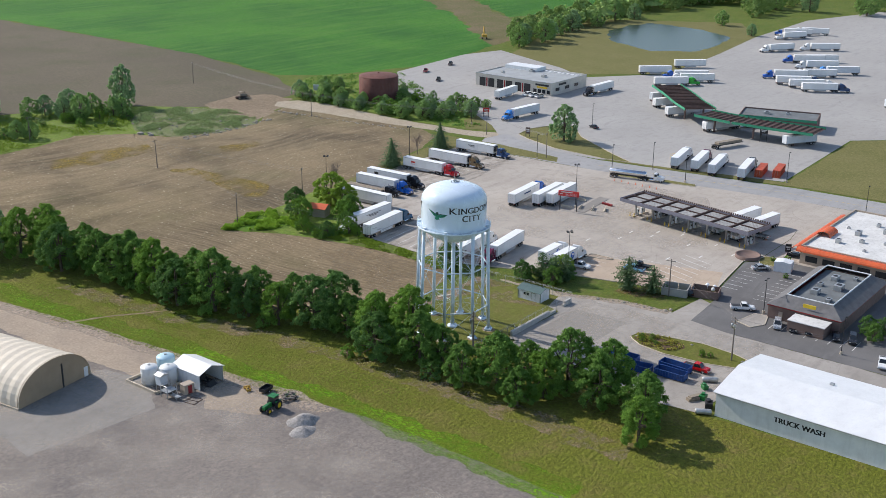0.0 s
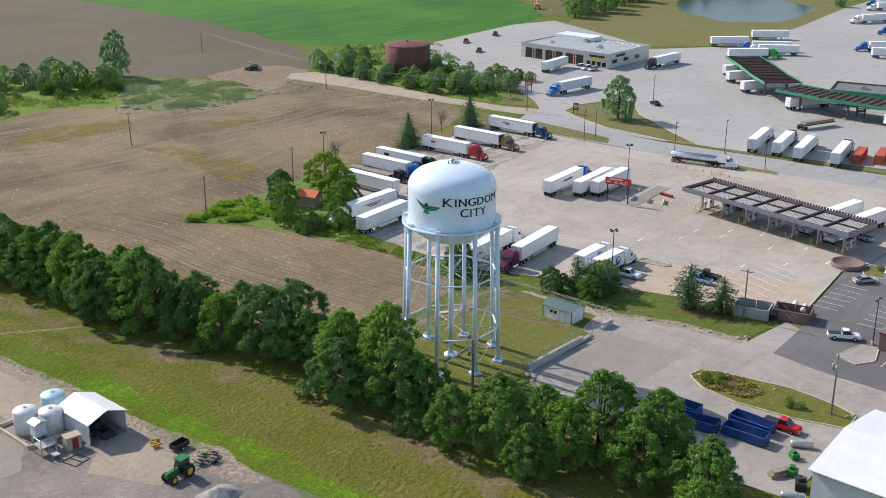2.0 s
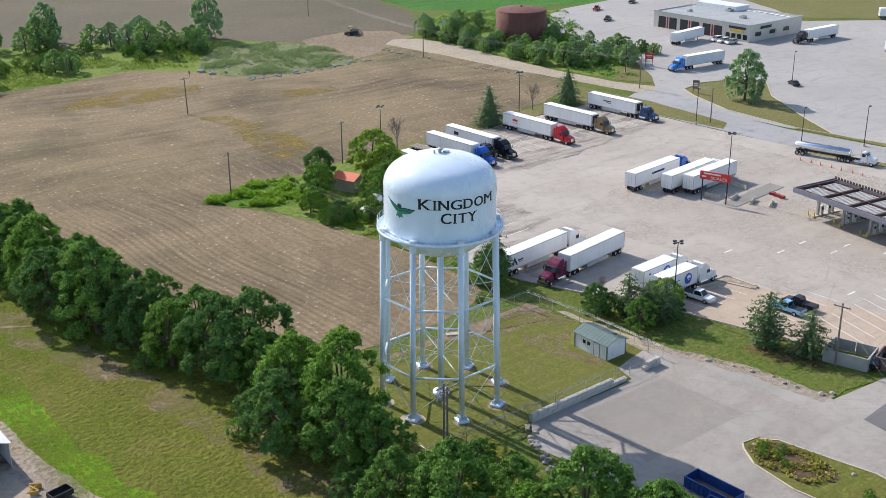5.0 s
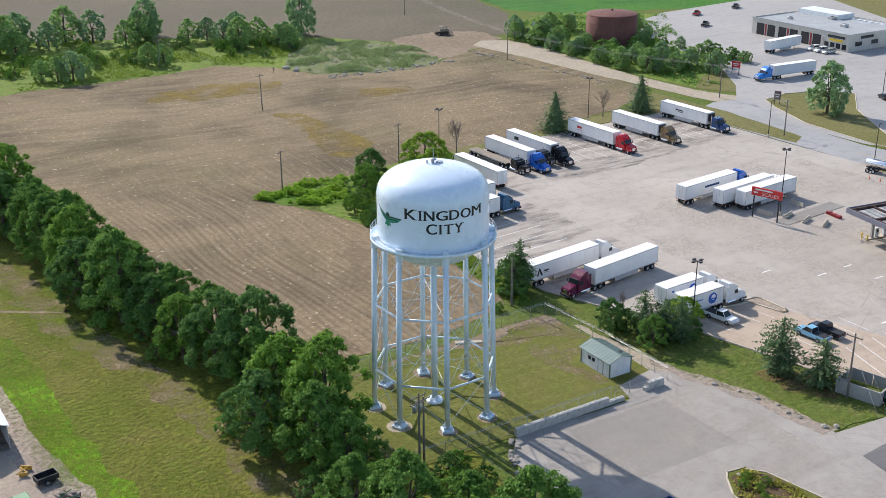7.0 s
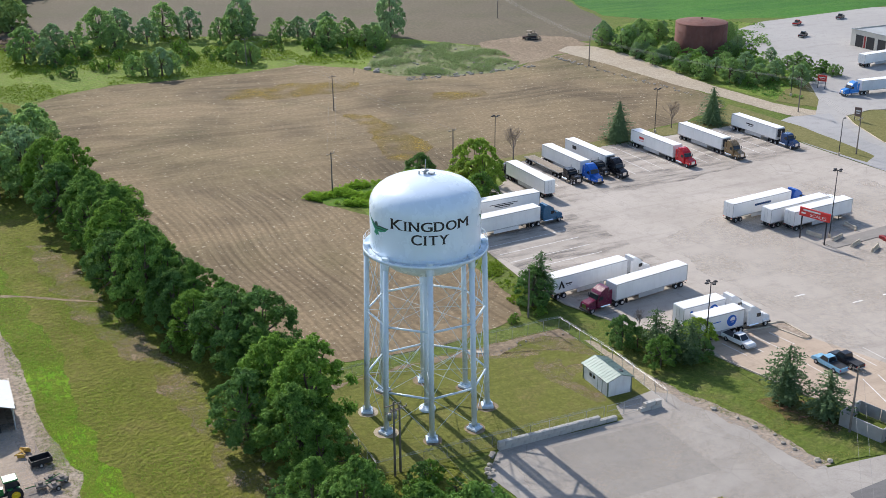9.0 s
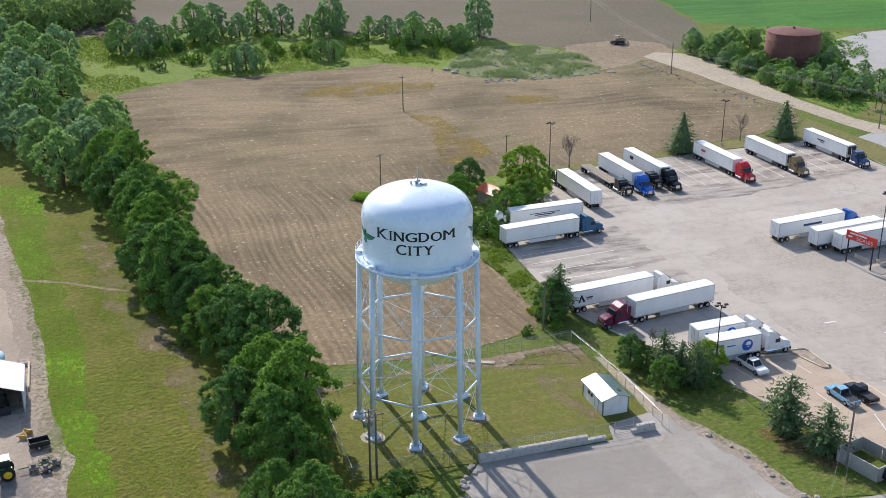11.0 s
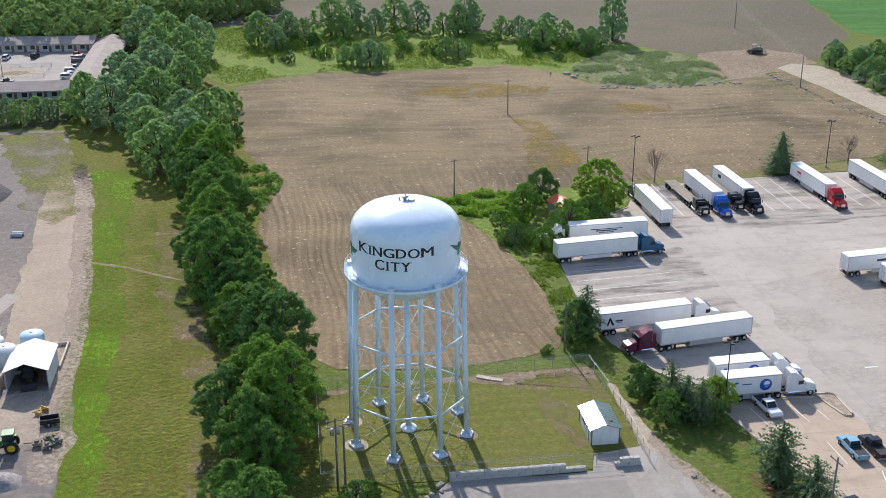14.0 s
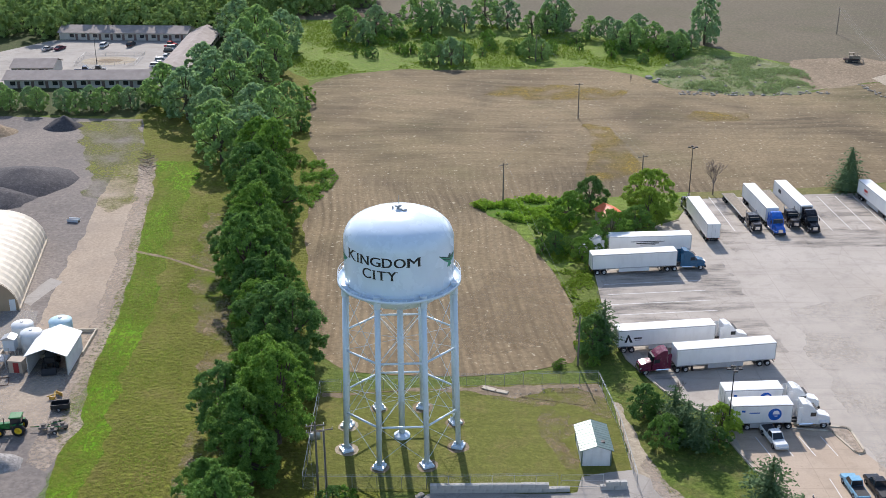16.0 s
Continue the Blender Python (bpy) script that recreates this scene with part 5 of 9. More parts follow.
for dx in (-0.9, 0.9):
    wire("overhead_cable", [(39.6 + dx, 227, 8.6), (45.1 + dx, 160.8, 9.2), (20.3 + dx, 93.9, 8.7)], "thin overhead cable across the field")
    wire("overhead_cable", [(45.1 + dx, 160.8, 9.2), (51 + dx, 97.9, 9.1)], "thin overhead cable towards the truck lot")
    for k in (0.45, 1.2):
        wire("overhead_cable", [(152 + dx * k, 268, 9.4), (137.5 + dx * k, 178, 8.9), (157.5 + dx * k, 104, 8.9), (142.5 + dx * k, 67, 8.3)], "thin overhead cable beside the gravel track", 0.016, 1.1)
    wire("overhead_cable", [(20.3 + dx, 93.9, 8.7), (27.3 + dx * 0.4, 20.3, 8.1)], "thin overhead cable beside the truck lot")
    wire("overhead_cable", [(-10.6 + dx, -13.6, 9.9), (-5.8 + dx * 0.3, -49.5, 6.0)], "thin overhead cable along the tree row")
    wire("overhead_cable", [(48.1, -29.9 + dx, 9.3), (22.8, -57.8 + dx, 9.7), (30.5 + dx, -92, 9.7)], "thin overhead cable over the service drive")


def light_pole(x, y, h, heads=4, z=-0.05, label="tall dark steel lamp post with floodlight heads"):
    e = thing("street_lamp", pose(x, y, z), label, "street lamp", "lamp posts")
    part("pole", Mesh().rod((0, 0, 0), (0, 0, h), 0.11, 10, 0.07), M["black"], e)
    part("footing", Mesh().rod((0, 0, 0), (0, 0, 0.7), 0.3, 14), M["kerb"], e)
    part("arm", Mesh().box((0, 0, h), (1.6 if heads > 1 else 0.2, 0.08, 0.08)).box((0, 0, h), (0.08, 1.2 if heads > 2 else 0.1, 0.08)), M["black"], e)
    for k in range(heads):
        dx, dy = ((-0.8, 0), (0.8, 0), (0, 0.7), (0, -0.7))[k] if heads > 1 else (0.5, 0)
        hd = part("lamp_head", Mesh().box((dx, dy, h + 0.06), (0.55, 0.4, 0.22), 0, 0.03), M["black"], e)
        part("lens", Mesh().box((dx, dy, h - 0.06), (0.42, 0.3, 0.03)), M["lamp_lens"], hd)
    return e


for x, y, h, n in ((61.6, 97.6, 11.4, 4), (110.8, 104, 11.2, 4), (97.3, 27.1, 13.5, 4), (45.1, -2.8, 11.7, 4), (52.6, -52.4, 8.5, 2)):
    light_pole(x, y, h, n, label="tall dark steel lamp post with floodlight heads beside the parking")
for x, y, h in ((138, 68, 9), (142, 40, 9), (152.5, 30, 9.5), (145, 14, 9), (167, -12, 10), (168, 119, 9), (143, -46, 10), (146, -53, 10), (196, 80, 9), (41, -75, 8.5)):
    light_pole(x, y, h, 1, label="slim steel lamp post with one head by the street")


# ---------------------------------------------------------------- vehicles
def wheel_data(r, w):
    t = Mesh().lathe([(r * 0.58, -w / 2), (r * 0.94, -w / 2), (r, -w * 0.34), (r, w * 0.34), (r * 0.94, w / 2), (r * 0.58, w / 2), (r * 0.58, -w / 2)], 20)
    h = Mesh().lathe([(0, -w * 0.2), (r * 0.2, -w * 0.42), (r * 0.22, -w * 0.25), (r * 0.5, -w * 0.25), (r * 0.6, -w * 0.46), (r * 0.6, w * 0.46), (r * 0.5, w * 0.25), (r * 0.22, w * 0.25), (r * 0.2, w * 0.42), (0, w * 0.2)], 16)
    return t.data("tyre", M["tyre"], True), h.data("rim", M["rim"], True)


BIG, PAIR, SMALL, FAT = wheel_data(0.51, 0.30), wheel_data(0.51, 0.56), wheel_data(0.34, 0.22), wheel_data(0.40, 0.27)


def wheel(parent, x, y, kind, z=None):
    r = {id(BIG): 0.51, id(PAIR): 0.51, id(SMALL): 0.34, id(FAT): 0.40}[id(kind)] if z is None else z
    w = part("wheel", kind[0], None, parent)
    w.location, w.rotation_euler = (x, y, r), (radians(90), 0, 0)
    part("rim", kind[1], None, w)


made = {}


def rounded(pts, y, mesh=None, top_in=0.12):
    """Body with an x-z outline, half-width y, drawn in towards the top."""
    m = mesh or Mesh()
    zs = [p[1] for p in pts]
    lo, hi = min(zs), max(zs)
    a = [m.bm.verts.new((x, y - top_in * ((z - lo) / (hi - lo)) ** 2, z)) for x, z in pts]
    b = [m.bm.verts.new((x, -y + top_in * ((z - lo) / (hi - lo)) ** 2, z)) for x, z in pts]
    n = len(pts)
    fs = [m.bm.faces.new(a), m.bm.faces.new(b[::-1])] + [m.bm.faces.new((a[i], b[i], b[(i + 1) % n], a[(i + 1) % n])) for i in range(n)]
    bmesh.ops.recalc_face_normals(m.bm, faces=fs)
    es = [e for f in fs[:2] for e in f.edges]
    bmesh.ops.bevel(m.bm, geom=es, offset=0.07, segments=2, affect="EDGES")
    return m


def make_tractor(paint, style, label):
    e = thing("tractor_unit", pose(0, 0, 0), label, "truck", "tractor units")
    p = M[paint]
    hi = 3.95 if style == "tall" else (3.3 if style == "flat" else 2.95)
    part("chassis", Mesh().box((-0.6, 0.42, 0.92), (6.6, 0.12, 0.3)).box((-0.6, -0.42, 0.92), (6.6, 0.12, 0.3)).box((-1.2, 0, 1.18), (1.1, 0.95, 0.12), 0, 0.04), M["black"], e)
    back = 0.75 if style != "day" else 1.9
    if style == "tall":
        cab = [(back, 0.75), (back, hi), (1.5, hi), (2.35, 3.45), (2.75, 3.0), (3.15, 2.15), (3.2, 0.75)]
    else:
        cab = [(back, 0.75), (back, hi), (2.3, hi), (2.55, hi - 0.1), (3.15, 2.1), (3.2, 0.75)]
    part("cab", rounded(cab, 1.22), p, e)
    hood = [(3.15, 0.55), (3.15, 2.12), (4.1, 1.98), (4.85, 1.75), (5.05, 1.45), (5.1, 0.6)] if style != "long" else [(3.15, 0.55), (3.15, 2.1), (5.2, 2.0), (5.3, 1.9), (5.35, 0.6)]
    part("hood", rounded(hood, 1.02, None, 0.18), p, e)
    for s in (1, -1):
        part("fender", Mesh().box((4.15, s * 0.98, 0.98), (1.45, 0.42, 0.45), 0, 0.12), p, e)
    ws = Mesh()
    x0, x1, z0, z1 = 3.19, 2.80 if style == "tall" else 2.72, 2.16, 2.93 if style == "tall" else hi - 0.35
    ws.quad((x0, 1.05, z0), (x0, -1.05, z0), (x1, -0.98, z1), (x1, 0.98, z1))
    ws.bm.faces.ensure_lookup_table()
    bmesh.ops.translate(ws.bm, vec=(0.03, 0, 0.02), verts=ws.bm.verts[:])
    part("windshield", ws, M["glass"], e)
    for s in (1, -1):
        part("side_window", Mesh().box((2.42, s * 1.205, 2.35), (0.8, 0.03, 0.62)), M["glass"], e)
        part("headlight", Mesh().box((4.92, s * 0.85, 1.12), (0.26, 0.3, 0.26), 0, 0.05), M["lamp_lens"], e)
        part("fuel_tank", Mesh().rod((0.5, s * 0.98, 0.75), (2.5, s * 0.98, 0.75), 0.31, 14), M["chrome"], e, "polished cylindrical fuel tank")
        part("mirror", Mesh().box((3.0, s * 1.45, 2.35), (0.1, 0.18, 0.65), 0, 0.03).rod((2.95, s * 1.2, 2.6), (3.0, s * 1.45, 2.6), 0.02, 5), M["black"] if paint != "cab_white" else p, e)
        if style != "tall":
            part("exhaust_stack", Mesh().rod((back - 0.12, s * 1.05, 1.0), (back - 0.12, s * 1.05, hi + 0.45), 0.08, 10), M["chrome"], e)
        part("mud_flap", Mesh().box((-3.35, s * 0.95, 0.55), (0.03, 0.6, 0.7)), M["black"], e)
        part("tail_light", Mesh().box((-3.92, s * 0.55, 0.9), (0.06, 0.2, 0.12)), M["tail"], e)
        wheel(e, 4.15, s * 1.02, BIG)
        for x in (-0.95, -2.3):
            wheel(e, x, s * 0.93, PAIR)
    part("bumper", Mesh().box((5.05, 0, 0.62), (0.28, 2.3, 0.42), 0, 0.08), M["chrome"] if style == "long" else M["black"], e)
    part("grille", Mesh().box((5.06 if style != "long" else 5.36, 0, 1.2), (0.08, 0.95, 0.75), 0, 0.03), M["chrome"], e)
    part("visor", Mesh().box((2.95, 0, z1 + 0.05), (0.35, 1.9, 0.06), 0, 0.02), M["black"], e)
    if style == "tall":
        for s in (1, -1):
            part("side_fairing", Mesh().box((0.45, s * 1.18, 2.2), (0.6, 0.05, 2.6)), p, e)
    return e


def tractor_at(x, y, heading, paint, style="tall", label=""):
    """A tractor unit whose fifth wheel stands at (x, y)."""
    m = pose(x, y, 0, 0, 0, heading) @ pose(1.62, 0, 0)
    key = (paint, style, label)
    if key not in made:
        made[key] = make_tractor(paint, style, label)
        made[key].matrix_basis = m
        return made[key]
    return copy_thing(made[key], m)


def make_trailer(skin, length, mark, label, reefer=False):
    e = thing("semi_trailer", pose(0, 0, 0), label, "trailer", "box trailers")
    L, h0, h1 = length, 1.18, 4.10
    xs = [-L]
    for i in range(int(L / 1.22) - 1, 0, -1):
        xs += [-i * 1.22 - 0.025, -i * 1.22 + 0.025]
    xs.append(0.0)
    wall = [(x, 1.29 + (0.009 if 0 < k < len(xs) - 1 and q else 0.0)) for k, x in enumerate(xs) for q in ((0, 1) if k % 2 else (1, 0))]
    body = Mesh().prism([(x, y) for x, y in wall] + [(x, -y) for x, y in wall[::-1]], h0, h1)
    part("box_body", body, M[skin], e)
    part("roof_panel", Mesh().box((-L / 2, 0, h1 + 0.012), (L - 0.3, 2.36, 0.03), 0, 0.01), M["roofwhite"], e)
    for s in (1, -1):
        rail = Mesh().box((-L / 2, s * 1.295, h1 - 0.09), (L, 0.03, 0.14)).box((-L / 2, s * 1.295, h0 + 0.07), (L, 0.03, 0.16))
        for x in (0.04, L - 0.04):
            rail.box((-x, s * 1.295, (h0 + h1) / 2), (0.1, 0.035, h1 - h0))
        part("edge_rail", rail, M["galv"], e)
    for s in (1, -1):
        d = part("rear_door", Mesh().box((-L - 0.02, s * 0.625, (h0 + h1) / 2), (0.05, 1.2, h1 - h0 - 0.16), 0, 0.015), M[skin], e)
        part("lock_rod", Mesh().rod((-L - 0.06, s * 0.35, h0 + 0.1), (-L - 0.06, s * 0.35, h1 - 0.1), 0.02, 6), M["galv"], d)
        part("tail_light", Mesh().box((-L - 0.03, s * 1.1, h0 - 0.12), (0.06, 0.25, 0.12)), M["tail"], e)
        part("landing_leg", Mesh().box((-2.9, s * 0.75, 0.62), (0.14, 0.14, 1.15)).box((-2.9, s * 0.75, 0.05), (0.3, 0.25, 0.06)), M["black"], e)
        for x in (L - 1.1, L - 2.4):
            wheel(e, -x, s * 0.93, PAIR)
        if mark == "skirt" or skin == "white":
            part("side_skirt", Mesh().box((-L * 0.5, s * 1.24, 0.82), (L * 0.36, 0.03, 0.72)), M["skirt"] if mark != "skirt" else M["white"], e)
    part("frame_rail", Mesh().box((-L + 2.0, 0, 1.0), (3.6, 1.1, 0.3)).box((-L - 0.02, 0, 0.6), (0.1, 2.2, 0.1)).box((-L, 0.5, 0.85), (0.08, 0.08, 0.5)).box((-L, -0.5, 0.85), (0.08, 0.08, 0.5)).box((-1.0, 0, 1.12), (1.4, 1.6, 0.12)), M["black"], e)
    if reefer:
        part("cooling_unit", Mesh().box((0.28, 0, 2.9), (0.5, 2.0, 1.9), 0, 0.08), M["black"], e, "boxy refrigeration unit")
    marks = {"red": ("sign_red", ((-11.9, 2.9, 1.7, 0.55), (-11.9, 2.2, 1.7, 0.08))), "black": ("letter", ((-9.4, 2.95, 2.6, 0.28), (-9.0, 2.5, 1.6, 0.16))),
             "scroll": ("letter", ((-7.6, 3.0, 6.6, 0.14), (-7.6, 2.66, 4.4, 0.22), (-7.6, 2.3, 3.0, 0.12))), "tri": ("letter", ((-12.9, 2.62, 1.3, 0.26), (-12.9, 2.28, 0.9, 0.08))),
             "blue": ("cab_blue", ((-10.2, 2.9, 1.5, 0.16), (-13.2, 3.2, 0.5, 0.3))), "panel": ("letter", ((-12.2, 2.9, 1.6, 0.8),)), "navy": ("cab_navy", ((-8, 2.9, 4.5, 0.45),))}
    if mark in marks:
        col, bars = marks[mark]
        for s in (1, -1):
            for bx, bz, bl, bh in bars:
                part("side_marking", Mesh().box((bx * L / 16.15, s * 1.312, bz), (bl, 0.012, bh)), M[col], e)
            if mark == "blue":
                disc = part("side_marking", Mesh().rod((-2.5, s * 1.295, 2.6), (-2.5, s * 1.315, 2.6), 0.95, 28), M["cab_blue"], e, "round blue painted marking")
                part("side_marking", Mesh().rod((-2.35, s * 1.30, 2.75), (-2.35, s * 1.322, 2.75), 0.48, 24), M["white"], disc)
                part("side_marking", Mesh().box((-2.4, s * 1.322, 2.5), (1.35, 0.012, 0.22)), M["cab_blue"], disc)
            if mark == "tri":
                part("side_marking", Mesh().side([(-15.1, 1.9), (-14.75, 1.9), (-14.35, 3.1), (-14.55, 3.35)], s * 1.305, s * 1.316), M["letter"], e)
                part("side_marking", Mesh().side([(-13.7, 1.9), (-14.15, 1.9), (-14.62, 3.2), (-14.45, 3.35)], s * 1.306, s * 1.319), M["letter"], e)
    return e


def trailer_at(x, y, heading, skin="white", length=16.15, mark="", label="white box trailer", reefer=False):
    """A trailer whose nose stands at (x, y) and points along heading."""
    m = pose(x, y, 0, 0, 0, heading)
    key = (skin, length, mark, label, reefer)
    if key not in made:
        made[key] = make_trailer(*key)
        made[key].matrix_basis = m
        return made[key]
    return copy_thing(made[key], m)


def rig(x, y, heading, paint, style="tall", skin="white", mark="", length=16.15, what="", reefer=False, colour=""):
    a = radians(heading)
    trailer_at(x, y, heading, skin, length, mark, what or ("%s semi-trailer with a plain roof" % ("white" if skin == "white" else "pale grey")), reefer)
    if paint:
        k = -0.95
        tractor_at(x + k * math.cos(a), y + k * math.sin(a), heading, paint, style, "%s tractor unit coupled to a box trailer" % (colour or paint[4:]))


# along the field edge, noses towards the lot
rig(59.9, 86.6, 92, "cab_black", "long", "white", "", 16.15, "white box trailer with its rear doors to the lot", colour="dark")
rig(74.6, 79.3, -87, "cab_blue", "tall", "white", "", 15.6, "white box trailer behind a bright blue tractor", colour="bright blue")
rig(82.0, 80.6, -87, "cab_black", "tall", "white", "panel", 16.15, "white box trailer with a dark side panel", True, "black")
rig(100.6, 80.6, -87, "cab_red", "tall", "white", "red", 16.15, "white box trailer with a red side marking", colour="red")
rig(114.6, 80.6, -87, "cab_gold", "tall", "white", "", 16.15, "white refrigerated box trailer", True, "bronze")
rig(132.0, 81.8, -87, "cab_navy", "flat", "white", "black", 16.15, "white box trailer with dark side lettering bars", True, "navy blue")
# beside the trees
rig(38.6, 65.2, 183, "cab_white", "tall", "white", "scroll", 16.15, "white box trailer with a dark scroll marking", colour="white")
rig(50.2, 58.0, 6, "cab_teal", "tall", "white", "skirt", 16.15, "white box trailer with side skirts", colour="slate blue")
rig(50.0, 27.2, 7, "cab_white", "tall", "white", "tri", 16.15, "white box trailer with a dark triangular side marking", colour="white")
rig(42.0, 18.6, 188, "cab_maroon", "tall", "white", "", 16.15, "white box trailer behind a maroon tractor", colour="maroon")
rig(54.9, 6.4, 3, "cab_white", "tall", "white", "blue", 8.6, "short white delivery trailer with a round blue marking", colour="white")
rig(55.0, 1.9, 2, "cab_white", "tall", "white", "blue", 8.6, "short white delivery trailer with a round blue marking", colour="white")
# three parked together by the scales sign
rig(101.2, 44.2, 6, "cab_blue", "tall", "white", "navy", 16.15, "white box trailer parked near the scales sign", colour="bright blue")
rig(105.8, 38.4, 6, "cab_white", "flat", "white", "", 16.15, "white box trailer parked near the scales sign", colour="white")
rig(108.9, 35.0, 5, "", "tall", "white", "", 16.15, "white box trailer standing without a tractor")
# parked across the street
for x, y, skin, paint in ((173.6, 28, "pale", "cab_white"), (174.6, 21, "pale", "cab_maroon"), (173.2, 14, "pale", "cab_white"), (174.6, 4, "pale", "cab_black")):
    rig(x, y, 12, paint, "tall", skin, "", 16.15, "pale grey box trailer parked nose away from the street", colour=paint[4:])


def container(x, y, heading):
    e = thing("shipping_container", pose(x, y, -0.5, 0, 0, heading), "red steel shipping container", "container", "containers")
    part("body", Mesh().box((0, 0, 1.35), (10.5, 2.5, 2.6), 0, 0.04), M["steel_red"], e)
    for s in (1, -1):
        r = Mesh().box((0, s * 1.235, 1.35), (10.1, 0.03, 2.3))
        for i in range(30):
            r.box((-5.0 + i * 0.345, s * 1.26, 1.35), (0.15, 0.05, 2.3))
        part("corrugation", r, M["steel_red"], e)
    part("door_bar", Mesh().rod((-5.3, 0.4, 0.3), (-5.3, 0.4, 2.4), 0.03, 6).rod((-5.3, -0.4, 0.3), (-5.3, -0.4, 2.4), 0.03, 6), M["galv"], e)


container(171.8, -1.0, 12)
container(175.0, -6.0, 12)


def flatbed(x, y, heading, paint, label):
    e = thing("flatbed_trailer", pose(x, y, 0, 0, 0, heading), label, "trailer")
    for i in range(6):
        part("deck_plank", Mesh().box((-7.2, -1.05 + i * 0.42, 1.42), (14.4, 0.40, 0.07)), M["deckwood"], e)
    part("side_rail", Mesh().box((-7.2, 1.27, 1.36), (14.4, 0.05, 0.2)).box((-7.2, -1.27, 1.36), (14.4, 0.05, 0.2)), M["galv"], e)
    part("beam", Mesh().box((-7.5, 0.4, 1.05), (13, 0.12, 0.45)).box((-7.5, -0.4, 1.05), (13, 0.12, 0.45)), M["black"], e)
    for s in (1, -1):
        for wx in (-12.2, -13.5):
            wheel(e, wx, s * 0.93, PAIR)
    tractor_at(x - 0.9 * math.cos(radians(heading)), y - 0.9 * math.sin(radians(heading)), heading, paint, "long", "dark tractor unit with tall chrome stacks")


flatbed(70.4, 81.4, -87, "cab_black", "empty flatbed trailer with a wooden deck")
flatbed(78.9, 83.5, -87, "cab_black", "empty flatbed trailer between two box trailers")


def tanker(x, y, heading):
    e = thing("tanker_trailer", pose(x, y, 0, 0, 0, heading), "shiny pale metal tanker trailer on the street", "trailer")
    m = Mesh().lathe([(0, 0), (0.75, 0.05), (0.95, 0.3), (0.95, 12.4), (0.75, 12.65), (0, 12.7)], 28)
    bmesh.ops.transform(m.bm, matrix=Matrix.Translation((-12.8, 0, 2.1)) @ Matrix.Rotation(radians(90), 4, "Y"), verts=m.bm.verts[:])
    part("tank", m, M["chrome"], e, "polished metal cylinder", True)
    part("walkway", Mesh().box((-6.4, 0, 3.06), (10, 0.5, 0.05)), M["galv"], e)
    for i in range(4):
        part("hatch", Mesh().rod((-2.4 - 2.7 * i, 0, 3.0), (-2.4 - 2.7 * i, 0, 3.2), 0.3, 14), M["galv"], e)
    part("frame_rail", Mesh().box((-6.5, 0.45, 1.1), (12, 0.12, 0.25)).box((-6.5, -0.45, 1.1), (12, 0.12, 0.25)), M["black"], e)
    for s in (1, -1):
        for wx in (-10.6, -11.9):
            wheel(e, wx, s * 0.93, PAIR)
    tractor_at(x - 0.9 * math.cos(radians(heading)), y - 0.9 * math.sin(radians(heading)), heading, "cab_white", "day", "white day-cab tractor unit of the tanker")


tanker(138.6, 24.8, -76)


